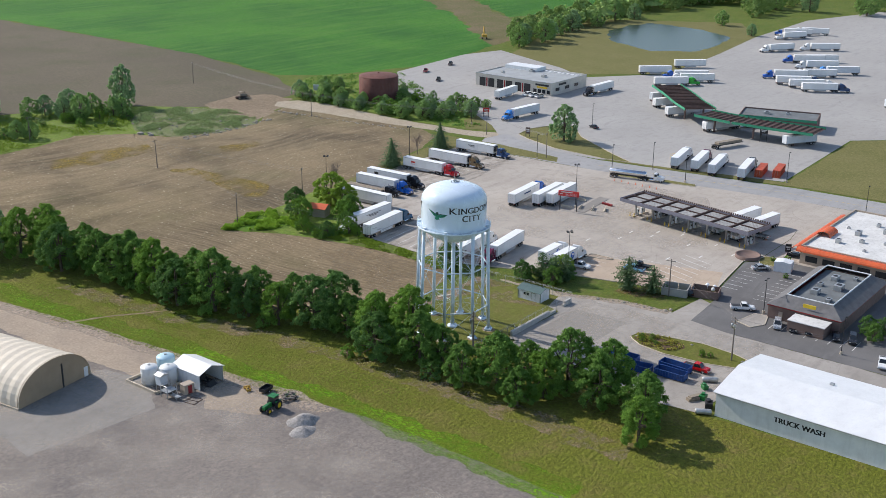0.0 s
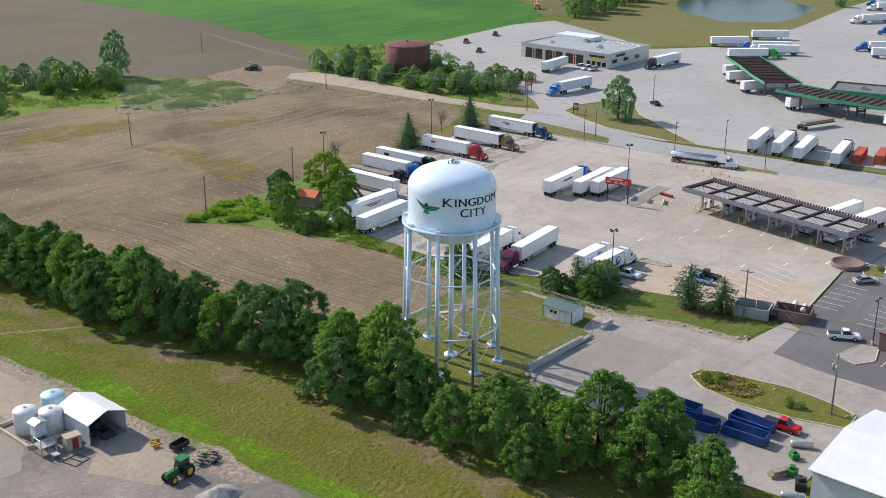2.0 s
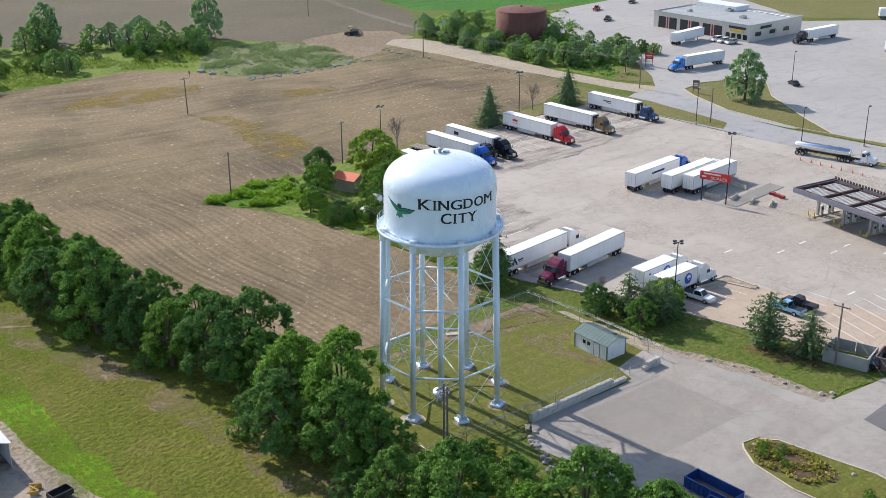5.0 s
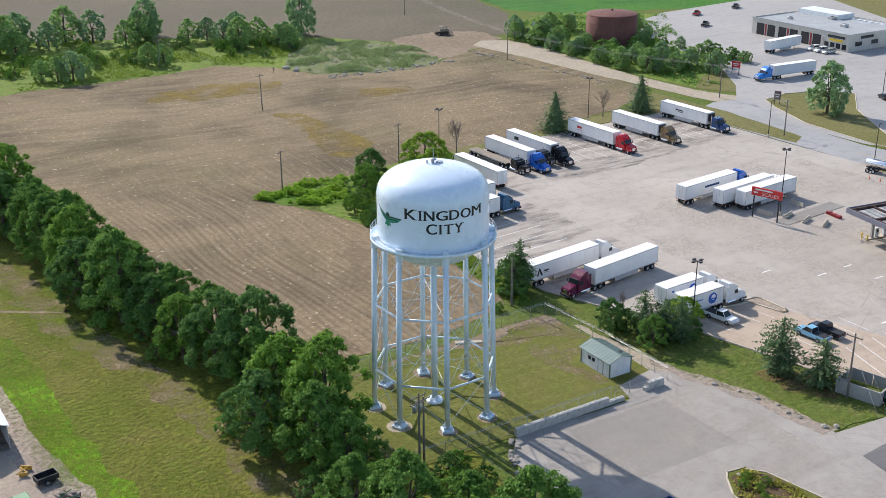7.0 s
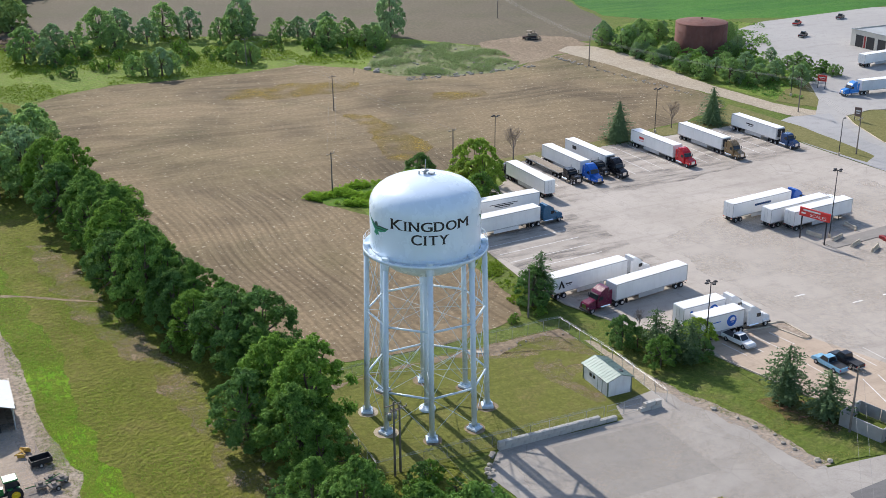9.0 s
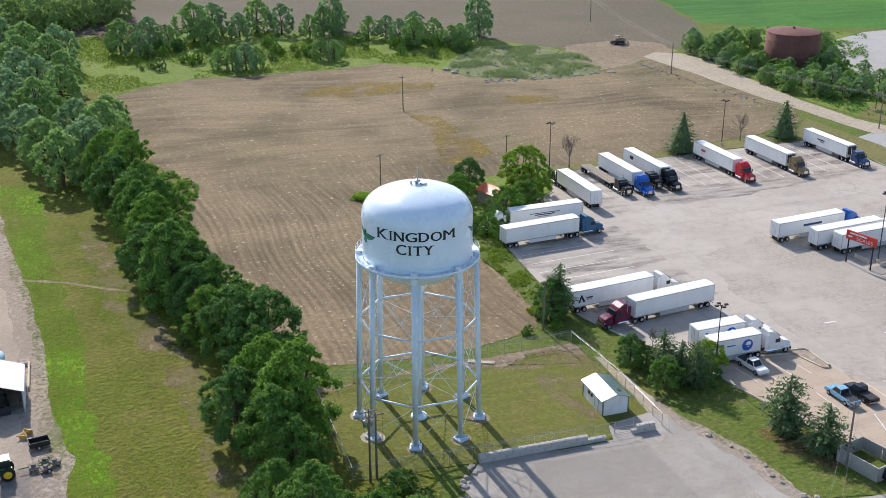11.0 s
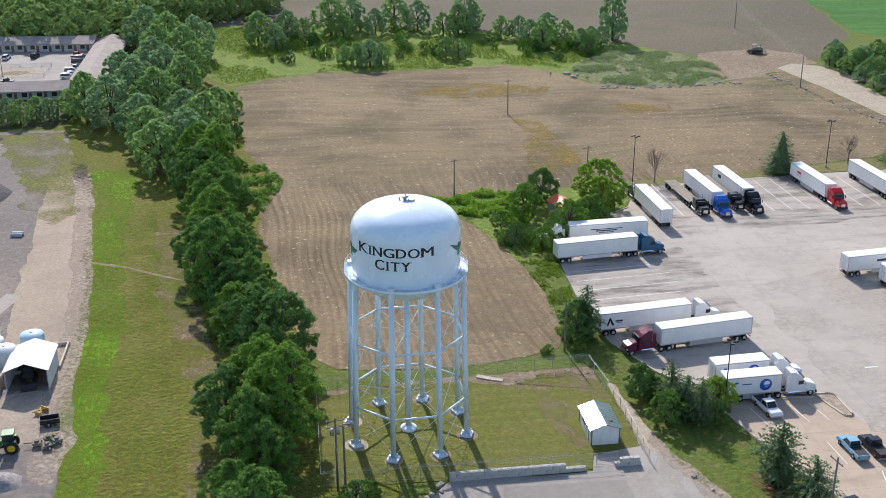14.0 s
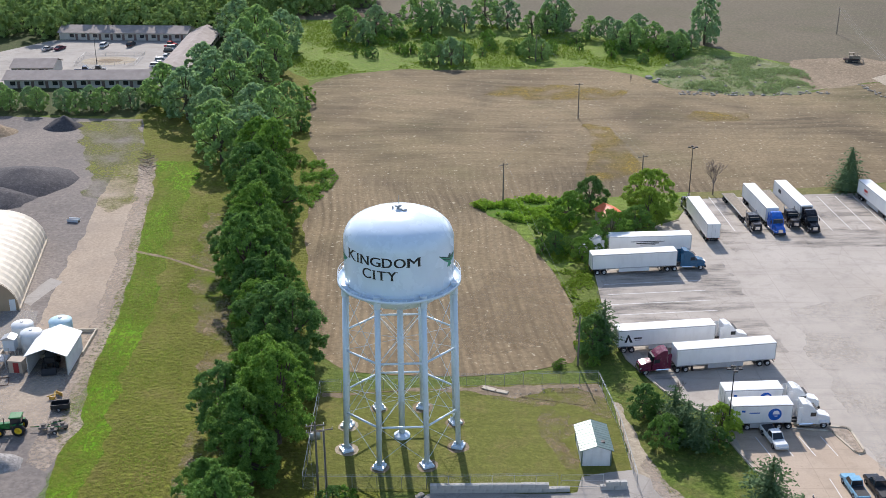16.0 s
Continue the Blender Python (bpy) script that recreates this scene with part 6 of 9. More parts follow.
def make_car(paint, kind, label):
    e = thing("car" if kind != "pickup" else "pickup_truck", pose(0, 0, 0), label, "car" if kind != "pickup" else "pickup", "cars")
    p = M[paint]
    if kind == "pickup":
        L, w = 5.7, 0.96
        low = [(-2.85, 0.45), (-2.85, 1.08), (-0.35, 1.08), (1.2, 1.12), (2.55, 1.02), (2.82, 0.82), (2.85, 0.42)]
        top = [(-0.45, 1.05), (-0.35, 1.78), (0.75, 1.82), (1.35, 1.12)]
        bed = Mesh().box((-1.62, 0, 1.085), (2.2, 1.6, 0.02))
    elif kind == "suv":
        L, w = 4.8, 0.93
        low = [(-2.4, 0.42), (-2.42, 1.0), (1.15, 1.05), (2.2, 0.98), (2.4, 0.75), (2.42, 0.4)]
        top = [(-2.36, 0.98), (-2.1, 1.68), (0.3, 1.72), (1.25, 1.04)]
    else:
        L, w = 4.8, 0.90
        low = [(-2.4, 0.38), (-2.42, 0.88), (-1.5, 0.93), (1.1, 0.93), (2.2, 0.82), (2.42, 0.62), (2.42, 0.36)]
        top = [(-1.75, 0.9), (-0.9, 1.40), (0.35, 1.42), (1.35, 0.92)]
    part("body", rounded(low, w, None, 0.06), p, e)
    cab = rounded(top, w - 0.12, None, 0.14)
    part("cabin", cab, M["glass"], e, "dark glazed cabin")
    (tx0, tz0), (tx1, tz1) = top[1], top[2]
    part("roof", Mesh().box(((tx0 + tx1) / 2, 0, max(tz0, tz1) - 0.005), (abs(tx1 - tx0) + 0.05, 2 * w - 0.5, 0.06), 0, 0.025), p, e)
    pil = Mesh()
    for s in (1, -1):
        for a, b in zip(top, top[1:]):
            pil.rod((a[0], s * (w - 0.13 - 0.13 * ((a[1] - top[0][1]) / 0.7) ** 2), a[1]), (b[0], s * (w - 0.13 - 0.13 * ((b[1] - top[0][1]) / 0.7) ** 2), b[1]), 0.045, 6)
    part("pillars", pil, p, e)
    if kind == "pickup":
        part("bed_floor", bed, M["black"], e)
    for s in (1, -1):
        part("headlight", Mesh().box((L / 2 - 0.06, s * (w - 0.25), 0.78), (0.12, 0.32, 0.16), 0, 0.03), M["lamp_lens"], e)
        part("tail_light", Mesh().box((-L / 2 - 0.0, s * (w - 0.18), 0.82), (0.08, 0.22, 0.2), 0, 0.02), M["tail"], e)
        for x in (L * 0.31, -L * 0.30):
            wheel(e, x, s * (w - 0.1), FAT if kind == "pickup" else SMALL)
    part("bumper", Mesh().box((L / 2, 0, 0.5), (0.14, 2 * w - 0.1, 0.2), 0, 0.04), M["galv"] if kind == "pickup" else p, e)
    part("bumper", Mesh().box((-L / 2, 0, 0.5), (0.14, 2 * w - 0.1, 0.2), 0, 0.04), M["galv"] if kind == "pickup" else p, e)
    return e


def car(x, y, heading, paint, kind="sedan", label="", z=0.0):
    m = pose(x, y, low(z), 0, 0, heading)
    key = (paint, kind, label)
    if key not in made:
        made[key] = make_car(*key)
        made[key].matrix_basis = m
        return
    copy_thing(made[key], m)


car(51.8, -2.3, -82, "cab_white", "pickup", "white pickup parked in a stall")
car(58.9, -14.4, 93, "paint_lightblue", "pickup", "light blue pickup parked in a stall")
car(61.9, -14.6, 93, "cab_black", "pickup", "black pickup parked in a stall")
car(53.0, -33.4, 20, "cab_black", "suv", "dark car beside the bin enclosure")
car(13.5, -54.2, -88, "paint_red", "pickup", "red pickup on the service drive", -0.05)
car(81.0, -39.5, -40, "paint_silver", "sedan", "silver sedan in the restaurant car park")
car(51.6, -47.6, -60, "cab_white", "pickup", "white pickup in the restaurant car park")
for i, (pt, kd) in enumerate((("paint_silver", "suv"), ("cab_black", "sedan"), ("cab_black", "suv"), ("cab_black", "sedan"), ("cab_black", "suv"))):
    car(46.8 + 0.6 * i, -58.2 - 3.5 * i - (2.5 if i > 2 else 0), 200, pt, kd, "%s parked behind the brown restaurant" % ("silver car" if i == 0 else "dark car"))
for i, pt in enumerate(("cab_white", "cab_black", "paint_silver", "cab_white", "cab_white")):
    car(71.5 - 5.4 * (i // 3), -84 - 3.2 * (i % 3), 15, pt, "suv", "%s parked beside the restaurant" % {"cab_white": "white car", "cab_black": "dark car", "paint_silver": "silver car"}[pt])
car(40.8, -84.0, 195, "cab_white", "pickup", "white pickup in the restaurant car park")
car(96, -43.2, -75, "cab_black", "sedan", "dark sedan by the orange-roofed restaurant")
car(194, 78, 60, "cab_black", "sedan", "dark sedan near the entrance island", -0.1)
car(108, 3.5, 85, "cab_black", "pickup", "dark pickup under the fuel canopy")
car(106, -22.5, 85, "cab_navy", "pickup", "navy pickup under the fuel canopy")
car(106, -28.6, 85, "paint_silver", "pickup", "silver pickup under the fuel canopy")

# far truck stop: rigs in rows
far = random.Random(11)
paints = ["cab_white", "cab_red", "cab_blue", "cab_white", "cab_maroon", "cab_sky", "cab_black", "cab_white"]


def far_row(rows):
    for x, y, h, paint, style, skin in rows:
        rig(x, y, h, paint, style, skin, "", 16.15, "%s box trailer in the far truck stop" % ("white" if skin == "white" else "pale grey"), colour=paint[4:] if paint else "")


far_row([(268, 76.5, -32, "", "tall", "pale"), (258, 70, -30, "", "tall", "white"), (245.5, 58, -28, "", "tall", "white"), (231, 34.5, -26, "cab_white", "tall", "white"),
         (300, 90, -46, "cab_green", "tall", "white"), (306, 97, 126, "cab_white", "tall", "white"), (312, 103, 126, "cab_blue", "tall", "white"), (322, 110, -46, "", "tall", "white"),
         (350, 105, -46, "", "tall", "white"), (345, 66, 128, "cab_blue", "tall", "white"), (340, 46, -54, "cab_navy", "tall", "white"), (336, 38, -54, "cab_white", "tall", "white"), (331, 30, -54, "cab_navy", "tall", "white"), (357, 56, 128, "cab_white", "tall", "white")])
far_row([(372, 50, 128, "cab_sky", "tall", "pale"), (382, 64, 128, "cab_white", "tall", "white"), (395, 76, 128, "cab_blue", "tall", "white"), (420, 100, 150, "cab_white", "tall", "white"), (440, 84, 128, "cab_white", "tall", "white"),
         (470, 112, 150, "cab_white", "flat", "white"), (486, 118, 120, "cab_blue", "flat", "white"), (498, 112, 110, "cab_white", "tall", "white"), (410, 58, -54, "", "tall", "white"), (300, -12, 165, "cab_white", "tall", "pale")])
far_row([(318 + 11 * i, -12 - 2.5 * i + 3 * (i % 2), 128 if i % 3 else -52, paints[i % 8], "tall", "white" if i % 4 else "pale") for i in range(9)])
far_row([(345 + 12 * i, -46 - 2.0 * i, 128 if i % 2 else -52, paints[(i + 3) % 8], "tall", "white") for i in range(6)])
far_row([(262, -32, 150, "cab_red", "flat", "white"), (440, 20, 150, "cab_white", "tall", "white"), (458, 15, 150, "cab_white", "tall", "white"), (468, 40, 160, "cab_red", "flat", "white"),
         (186.5, 112, 175, "cab_sky", "tall", "pale"), (229.5, 140.2, 5, "", "tall", "white"), (251.5, 113.2, 178, "cab_black", "tall", "white")])


# ---------------------------------------------------------------- buildings
def fuel_canopy():
    """Long flat canopy, ladder-like open deck on top, six rows of pumps below."""
    e = thing("fuel_canopy", pose(0, 0, 0), "long grey fuel canopy with an open ladder-like top", "canopy")
    z0 = 4.7
    T = Matrix.Translation((100.5, -10.2, 0)) @ Matrix.Rotation(radians(-9), 4, "Z")
    e.matrix_basis = T
    hx, hy = 5.6, 22.0
    part("deck", Mesh().box((0, 0, z0 + 0.12), (2 * hx - 0.2, 2 * hy - 0.2, 0.2)), M["rust_beam"], e, "dark canopy deck")
    for c, s in (((hx, 0), (0.16, 2 * hy)), ((-hx, 0), (0.16, 2 * hy)), ((0, hy), (2 * hx + 0.16, 0.16)), ((0, -hy), (2 * hx + 0.16, 0.16))):
        part("fascia", Mesh().box((*c, z0 + 0.45), (*s, 1.0), 0, 0.02), M["canopy_grey"], e)
    for i in range(7):
        for j in range(9):
            y = -hy + 1.3 + i * (2 * hy - 1.2) / 7 + j * 0.58
            part("roof_panel", Mesh().box((-2.45, y, z0 + 0.42), (4.2, 0.40, 0.10)).box((2.45, y, z0 + 0.42), (4.2, 0.40, 0.10)), M["canopy_deck"], e)
    for i in range(8):
        part("roof_beam", Mesh().box((0, -hy + 0.6 + i * (2 * hy - 1.2) / 7, z0 + 0.6), (2 * hx - 0.2, 0.35, 0.5)), M["rust_beam"], e)
    for s in (-1, 0, 1):
        part("roof_beam", Mesh().box((s * (hx - 0.9), 0, z0 + 0.52), (0.3, 2 * hy - 0.2, 0.4)), M["rust_beam"], e)
    for i in range(60):
        r = Mesh().box((hx - 0.05, -hy + 0.4 + i * (2 * hy - 0.8) / 59, z0 + 1.15), (0.08, 0.45, 0.5))
        part("slat", r, M["rust_beam"], e)
    for i in range(7):
        y = -hy + 3.0 + i * (2 * hy - 6) / 6
        for x in (-1.6, 2.4):
            part("column", Mesh().box((x, y, z0 / 2), (0.5, 0.5, z0), 0, 0.03), M["grey_wall"], e)
        part("pump_island", Mesh().box((0.4, y, 0.09), (7.6, 1.2, 0.18), 0, 0.05), M["kerb"], e)
        for x in (-0.6, 1.4):
            p = part("fuel_pump", Mesh().box((x, y, 1.05), (0.75, 0.55, 1.8), 0, 0.06), M["white_wall"], e)
            part("pump_panel", Mesh().box((x, y - 0.285, 1.35), (0.5, 0.02, 0.5)), M["black"], p)
        for dy in (-0.75, 0.75):
            part("bollard", Mesh().rod((-3.3, y + dy, 0), (-3.3, y + dy, 1.15), 0.13, 10), M["yellow"], e, "yellow steel bollard")


fuel_canopy()
for x, y in ((105.6, -18.6), (103.4, -25.2)):
    rig(x, y, 171, "cab_white", "tall", "white", "", 16.15, "white box trailer standing in a fuel lane", colour="white")

sc = thing("scales_sign", pose(92.8, 26.9, 0, 0, 0, -73), "red sign with white lettering on two steel posts", "sign")
for x in (-2.6, 2.6):
    part("post", Mesh().rod((x, 0, 0), (x, 0, 6.0), 0.14, 10), M["black"], sc)
part("sign_face", Mesh().box((0, 0, 5.4), (6.4, 0.3, 1.7), 0, 0.04), M["sign_red"], sc)
me = word("lettering", "SCALES", 0.62, M["line"], 3.4)
t = part("lettering", me, M["line"], sc, "white lettering")
t.matrix_basis = pose(0.8, -0.165, 4.8, 90)
part("marking", Mesh().box((-0.6, -0.17, 5.85), (3.6, 0.02, 0.3)).box((-2.3, -0.17, 5.2), (0.9, 0.02, 0.3)), M["line"], sc)
for i, (x, y, r) in enumerate(((98.0, 25.6, -72), (98.9, 21.8, -68), (100.4, 18.4, -62), (95.2, 29, 10), (104.8, 29.4, -5))):
    b = Mesh().side([(-0.3, 0), (0.3, 0), (0.28, 0.25), (0.1, 0.4), (0.08, 0.8), (-0.08, 0.8), (-0.1, 0.4), (-0.28, 0.25)], -1.7, 1.7)
    solid("concrete_barrier", b, M["kerb"], "low concrete traffic barrier by the scales", "barrier", "", pose(x, y, 0, 0, 0, r), group="barriers")
pit = Mesh().box((0, 0, 0.04), (18, 3.4, 0.1), 0, 0.02)
solid("weigh_deck", pit, M["asphalt_pad"], "long steel and concrete weighbridge deck", "weighbridge", "", pose(103, 24.5, 0, 0, 0, 5))
for i in range(7):
    c = Mesh().lathe([(0.0, 0.72), (0.05, 0.72), (0.17, 0.06), (0.24, 0.05), (0.24, 0), (0, 0)], 10)
    solid("traffic_cone", c, M["orange"], "small orange plastic traffic cone", "traffic cone", "", pose(131.5 + 0.3 * (i % 2), 33 - 2.6 * i, 0), group="traffic cones")
kb = Mesh()
for i in range(3):
    kb.box((0.2 * i, 1.3 * i, 0.3), (0.8, 1.1, 0.6), 4 * i, 0.03)
solid("pallet_stack", kb, M["door_red"], "stack of reddish pallets", "pallets", "", pose(105.5, 19.5, 0))


def shell(name, T, label, category, x0, x1, y0, y1, h, wall, roof, parapet=0.5, t=0.3):
    """A flat-roofed building: walls with a parapet, and a roof sheet."""
    e = thing(name, T, label, category)
    for c, s in ((((x0 + x1) / 2, y0 + t / 2), (x1 - x0, t)), (((x0 + x1) / 2, y1 - t / 2), (x1 - x0, t)), ((x0 + t / 2, (y0 + y1) / 2), (t, y1 - y0 - 2 * t)), ((x1 - t / 2, (y0 + y1) / 2), (t, y1 - y0 - 2 * t))):
        part("wall", Mesh().box((*c, (h + parapet) / 2), (*s, h + parapet)), M[wall], e)
    part("roof", Mesh().box(((x0 + x1) / 2, (y0 + y1) / 2, h - 0.1), (x1 - x0 - 2 * t, y1 - y0 - 2 * t, 0.2)), M[roof], e)
    return e


def roof_units(e, rows, h):
    for x, y, sx, sy, sz in rows:
        u = part("rooftop_unit", Mesh().box((x, y, h + sz / 2), (sx, sy, sz), 0, 0.05), M["galv"], e, "grey rooftop air handler")
        part("fan_grille", Mesh().rod((x, y, h + sz), (x, y, h + sz + 0.06), min(sx, sy) * 0.35, 14), M["black"], u)


# orange-roofed burger restaurant
b = shell("restaurant_building", pose(0, 0, 0), "restaurant with white flat roof and orange barrel awnings", "building", 92.5, 134, -71, -45.5, 4.6, "tan_wall", "membrane", 0.5)
roof_units(b, [(102, -52, 1.6, 1.2, 1.1), (106, -57, 1.2, 1.2, 0.8), (112, -54, 2.2, 1.4, 1.2), (118, -60, 2.0, 2.0, 1.3), (123, -56, 1.4, 1.0, 0.9), (108, -63, 1.0, 1.6, 0.7), (99, -60, 1.0, 0.8, 0.5), (116, -50, 0.8, 0.8, 0.5)], 4.6)


def awning(p0, p1, r, parent):
    """Half-barrel ribbed awning between two points."""
    m = Mesh()
    a, c = Vector(p0), Vector(p1)
    d = (c - a).normalized()
    n = Vector((-d.y, d.x, 0))
    for k in range(8):
        t0, t1 = radians(180 * k / 8), radians(180 * (k + 1) / 8)
        q = [o + n * (r * math.cos(t)) + Vector((0, 0, r * 0.7 * math.sin(t))) for o, t in ((a, t0), (c, t0), (c, t1), (a, t1))]
        m.quad(*q)
    L = (c - a).length
    for i in range(int(L / 1.2) + 1):
        o = a + d * (i * 1.2)
        for k in range(8):
            t0, t1 = radians(180 * k / 8), radians(180 * (k + 1) / 8)
            m.rod(o + n * (r * math.cos(t0)) + Vector((0, 0, r * 0.7 * math.sin(t0))), o + n * (r * math.cos(t1)) + Vector((0, 0, r * 0.7 * math.sin(t1))), 0.05, 5)
    bmesh.ops.recalc_face_normals(m.bm, faces=m.bm.faces[:])
    part("awning", m, M["orange"], parent, "ribbed orange barrel awning")


awning((91.6, -71.5, 3.9), (91.6, -45, 3.9), 1.5, b)
awning((91.6, -44.6, 3.9), (128, -44.6, 3.9), 1.2, b)
awning((104, -47.2, 4.8), (110, -47.2, 4.8), 1.9, b)
awning((114, -66, 4.8), (114, -76, 4.8), 2.4, b)
awning((128, -62, 4.8), (128, -70, 4.8), 2.2, b)
awning((98, -72, 3.9), (130, -72, 3.9), 1.4, b)
for i in range(5):
    part("window", Mesh().box((92.45, -67 + 4.6 * i, 1.6), (0.1, 3.2, 1.6)), M["glass"], b)
drum = solid("brick_planter", Mesh().lathe([(3.4, 0), (3.4, 0.9), (3.0, 0.9), (2.9, 0.7), (0, 0.75)], 28), M["brown_wall"], "round red brick planter", "planter", "", pose(88, -33, 0))
solid("storage_shed", Mesh().side([(-2.2, 0), (2.2, 0), (2.2, 2.6), (0, 2.9), (-2.2, 2.6)], -1.7, 1.7), M["white_wall"], "small white storage shed by the car park", "shed", "", pose(84, -44.5, 0, 0, 0, -80))

# brown diner with mansard roof
d = thing("diner_building", pose(58.5, -62.5, 0), "brown diner with a grey mansard roof and a roof well", "building")
part("wall", Mesh().box((8.5, 0, 1.6), (32, 17, 3.2)), M["brown_wall"], d)
part("trim", Mesh().box((8.5, 0, 3.28), (32.5, 17.5, 0.35), 0, 0.04), M["door_red"], d, "dark red trim band")
mans = Mesh()
o = [(-7.9, -8.9), (24.9, -8.9), (24.9, 8.9), (-7.9, 8.9)]
i_ = [(-4.4, -5.4), (21.4, -5.4), (21.4, 5.4), (-4.4, 5.4)]
for k in range(4):
    p, q = o[k], o[(k + 1) % 4]
    u, v = i_[k], i_[(k + 1) % 4]
    part("roof_slope", Mesh().quad((*p, 3.45), (*q, 3.45), (*v, 5.5), (*u, 5.5)), M["shingle"], d, "grey shingle slope")
    mid = Mesh().rod((*u, 5.55), (*v, 5.55), 0.16, 6)
    part("roof_edge", mid, M["white_wall"], d)
part("roof", Mesh().box((8.5, 0, 4.4), (25.6, 10.6, 0.2)), M["membrane_dark"], d)
roof_units(d, [(3, 1.5, 2.2, 1.8, 1.2), (9, -2, 2.6, 2.0, 1.3), (9, 2.5, 1.2, 1.2, 0.8), (15, 1, 2.4, 1.6, 1.1), (18, -3, 1.2, 1.0, 0.7), (0, -2.8, 1.6, 1.2, 0.7)], 4.5)
part("annex", Mesh().box((-10.2, -2.4, 1.3), (4.6, 8.4, 2.6), 0, 0.03), M["brown_wall"], d)
part("annex_roof", Mesh().box((-10.2, -2.4, 2.68), (4.8, 8.6, 0.16)), M["membrane"], d)
part("sign_panel", Mesh().box((-7.2, -1, 4.9), (0.2, 3.0, 0.9), 0, 0.05), M["yellow"], d)
part("door", Mesh().box((-7.55, 5.4, 1.05), (0.08, 1.0, 2.1)), M["tan_wall"], d)
for i in range(6):
    part("window", Mesh().box((-3 + 4.6 * i, 8.54, 1.7), (2.6, 0.08, 1.3)), M["glass"], d)


def bin_pen(x, y, heading, lx, ly, h, material, label):
    e = thing("bin_enclosure", pose(x, y, 0, 0, 0, heading), label, "enclosure")
    for c, s in (((0, ly / 2), (lx, 0.2)), ((lx / 2, 0), (0.2, ly - 0.2)), ((-lx / 2, 0), (0.2, ly - 0.2))):
        part("wall", Mesh().box((*c, h / 2), (*s, h)), material, e)
    part("gate", Mesh().box((-lx / 4, -ly / 2, h * 0.48), (lx / 2 - 0.1, 0.08, h * 0.9)).box((lx / 4, -ly / 2, h * 0.48), (lx / 2 - 0.1, 0.08, h * 0.9)), material, e)
    return e


bin_pen(51.4, -30.2, 105, 6.2, 5.0, 2.0, M["grey_wall"], "grey block bin enclosure")
bin_pen(54.5, -36.6, 105, 6.6, 4.4, 2.0, M["brown_wall"], "brown block bin enclosure")
for k, (x, y) in enumerate(((57.6, -35.6), (57.4, -37.6))):
    g = Mesh().lathe([(0, 0), (0.35, 0.06), (0.5, 0.3), (0.5, 2.6), (0.35, 2.84), (0, 2.9)], 18)
    bmesh.ops.transform(g.bm, matrix=Matrix.Rotation(radians(90), 4, "Y"), verts=g.bm.verts[:])
    solid("propane_tank", g, M["white_wall"], "white horizontal propane tank", "gas tank", "", pose(x - 1, y, 1.1, 0, 0, 15), True, "gas tanks")
    solid("tank_cradle", Mesh().box((-0.4, 0, 0.35), (0.2, 0.8, 0.7)).box((1.0, 0, 0.35), (0.2, 0.8, 0.7)), M["kerb"], "concrete cradle under a gas tank", "cradle", "", pose(x, y, 0, 0, 0, 15), group="tank cradles")


def skip(x, y, heading, label):
    e = thing("roll_off_dumpster", pose(x, y, -0.03, 0, 0, heading), label, "dumpster", "dumpsters")
    L, w, h = 6.6, 2.4, 1.35
    part("floor_plate", Mesh().box((0, 0, 0.25), (L, w, 0.1)), M["dumpster_in"], e, "dirty steel floor")
    for s in (1, -1):
        sd = part("side_wall", Mesh().box((0, s * w / 2, h / 2 + 0.2), (L, 0.08, h)), M["dumpster"], e)
        for i in range(11):
            part("rib", Mesh().box((-L / 2 + 0.2 + i * (L - 0.4) / 10, s * (w / 2 + 0.08), h / 2 + 0.2), (0.1, 0.1, h - 0.1)), M["dumpster"], sd)
        part("top_rail", Mesh().box((0, s * (w / 2 + 0.03), h + 0.2), (L, 0.16, 0.12)), M["dumpster"], sd)
        part("end_wall", Mesh().box((s * L / 2, 0, h / 2 + 0.2), (0.08, w, h)), M["dumpster"], e)
        part("skid", Mesh().box((0, s * 0.55, 0.1), (L + 0.2, 0.16, 0.2)), M["black"], e)


skip(8.4, -39.6, -88, "empty blue steel roll-off dumpster")
skip(5.6, -44.2, -80, "empty blue steel roll-off dumpster")
skip(10.8, -50.6, -92, "empty blue steel roll-off dumpster beside the red pickup")
skip(7.2, -51.4, -88, "empty blue steel roll-off dumpster")

# truck wash hall
tw = thing("truck_wash", pose(-3.0, -66, -0.3), "long pale metal truck wash hall with a white roof", "building")
LW = 42.0
part("wall", Mesh().side([(0, 0), (21.5, 0), (21.5, 5.0), (10.7, 6.6), (0, 5.0)], -LW, 0), M["white_wall"], tw)
for sx, x0, x1, z0, z1 in ((-1, 10.75, -0.5, 6.72, 5.05), (1, 10.75, 22, 6.72, 5.05)):
    s = part("roof_slope", Mesh().side([(x0, z0), (x1, z1), (x1, z1 + 0.1), (x0, z0 + 0.1)], -LW - 0.4, 0.5), M["white_roof"], tw)
    rib = Mesh()
    for j in range(110):
        y = 0.4 - j * (LW + 0.6) / 109
        rib.rod((x0, y, z0 + 0.1), (x1, y, z1 + 0.1), 0.020, 4)
    part("rib", rib, M["white_roof"], s)
me = word("lettering", "TRUCK WASH", 1.05, M["letter"], 9.8, 0.08)
t = part("lettering", me, M["letter"], tw, "black letters")
t.matrix_basis = pose(-0.03, -16.5, 2.6, 90, 0, -90)
part("gutter", Mesh().box((-0.55, -LW / 2, 5.0), (0.14, LW, 0.14)), M["galv"], tw)
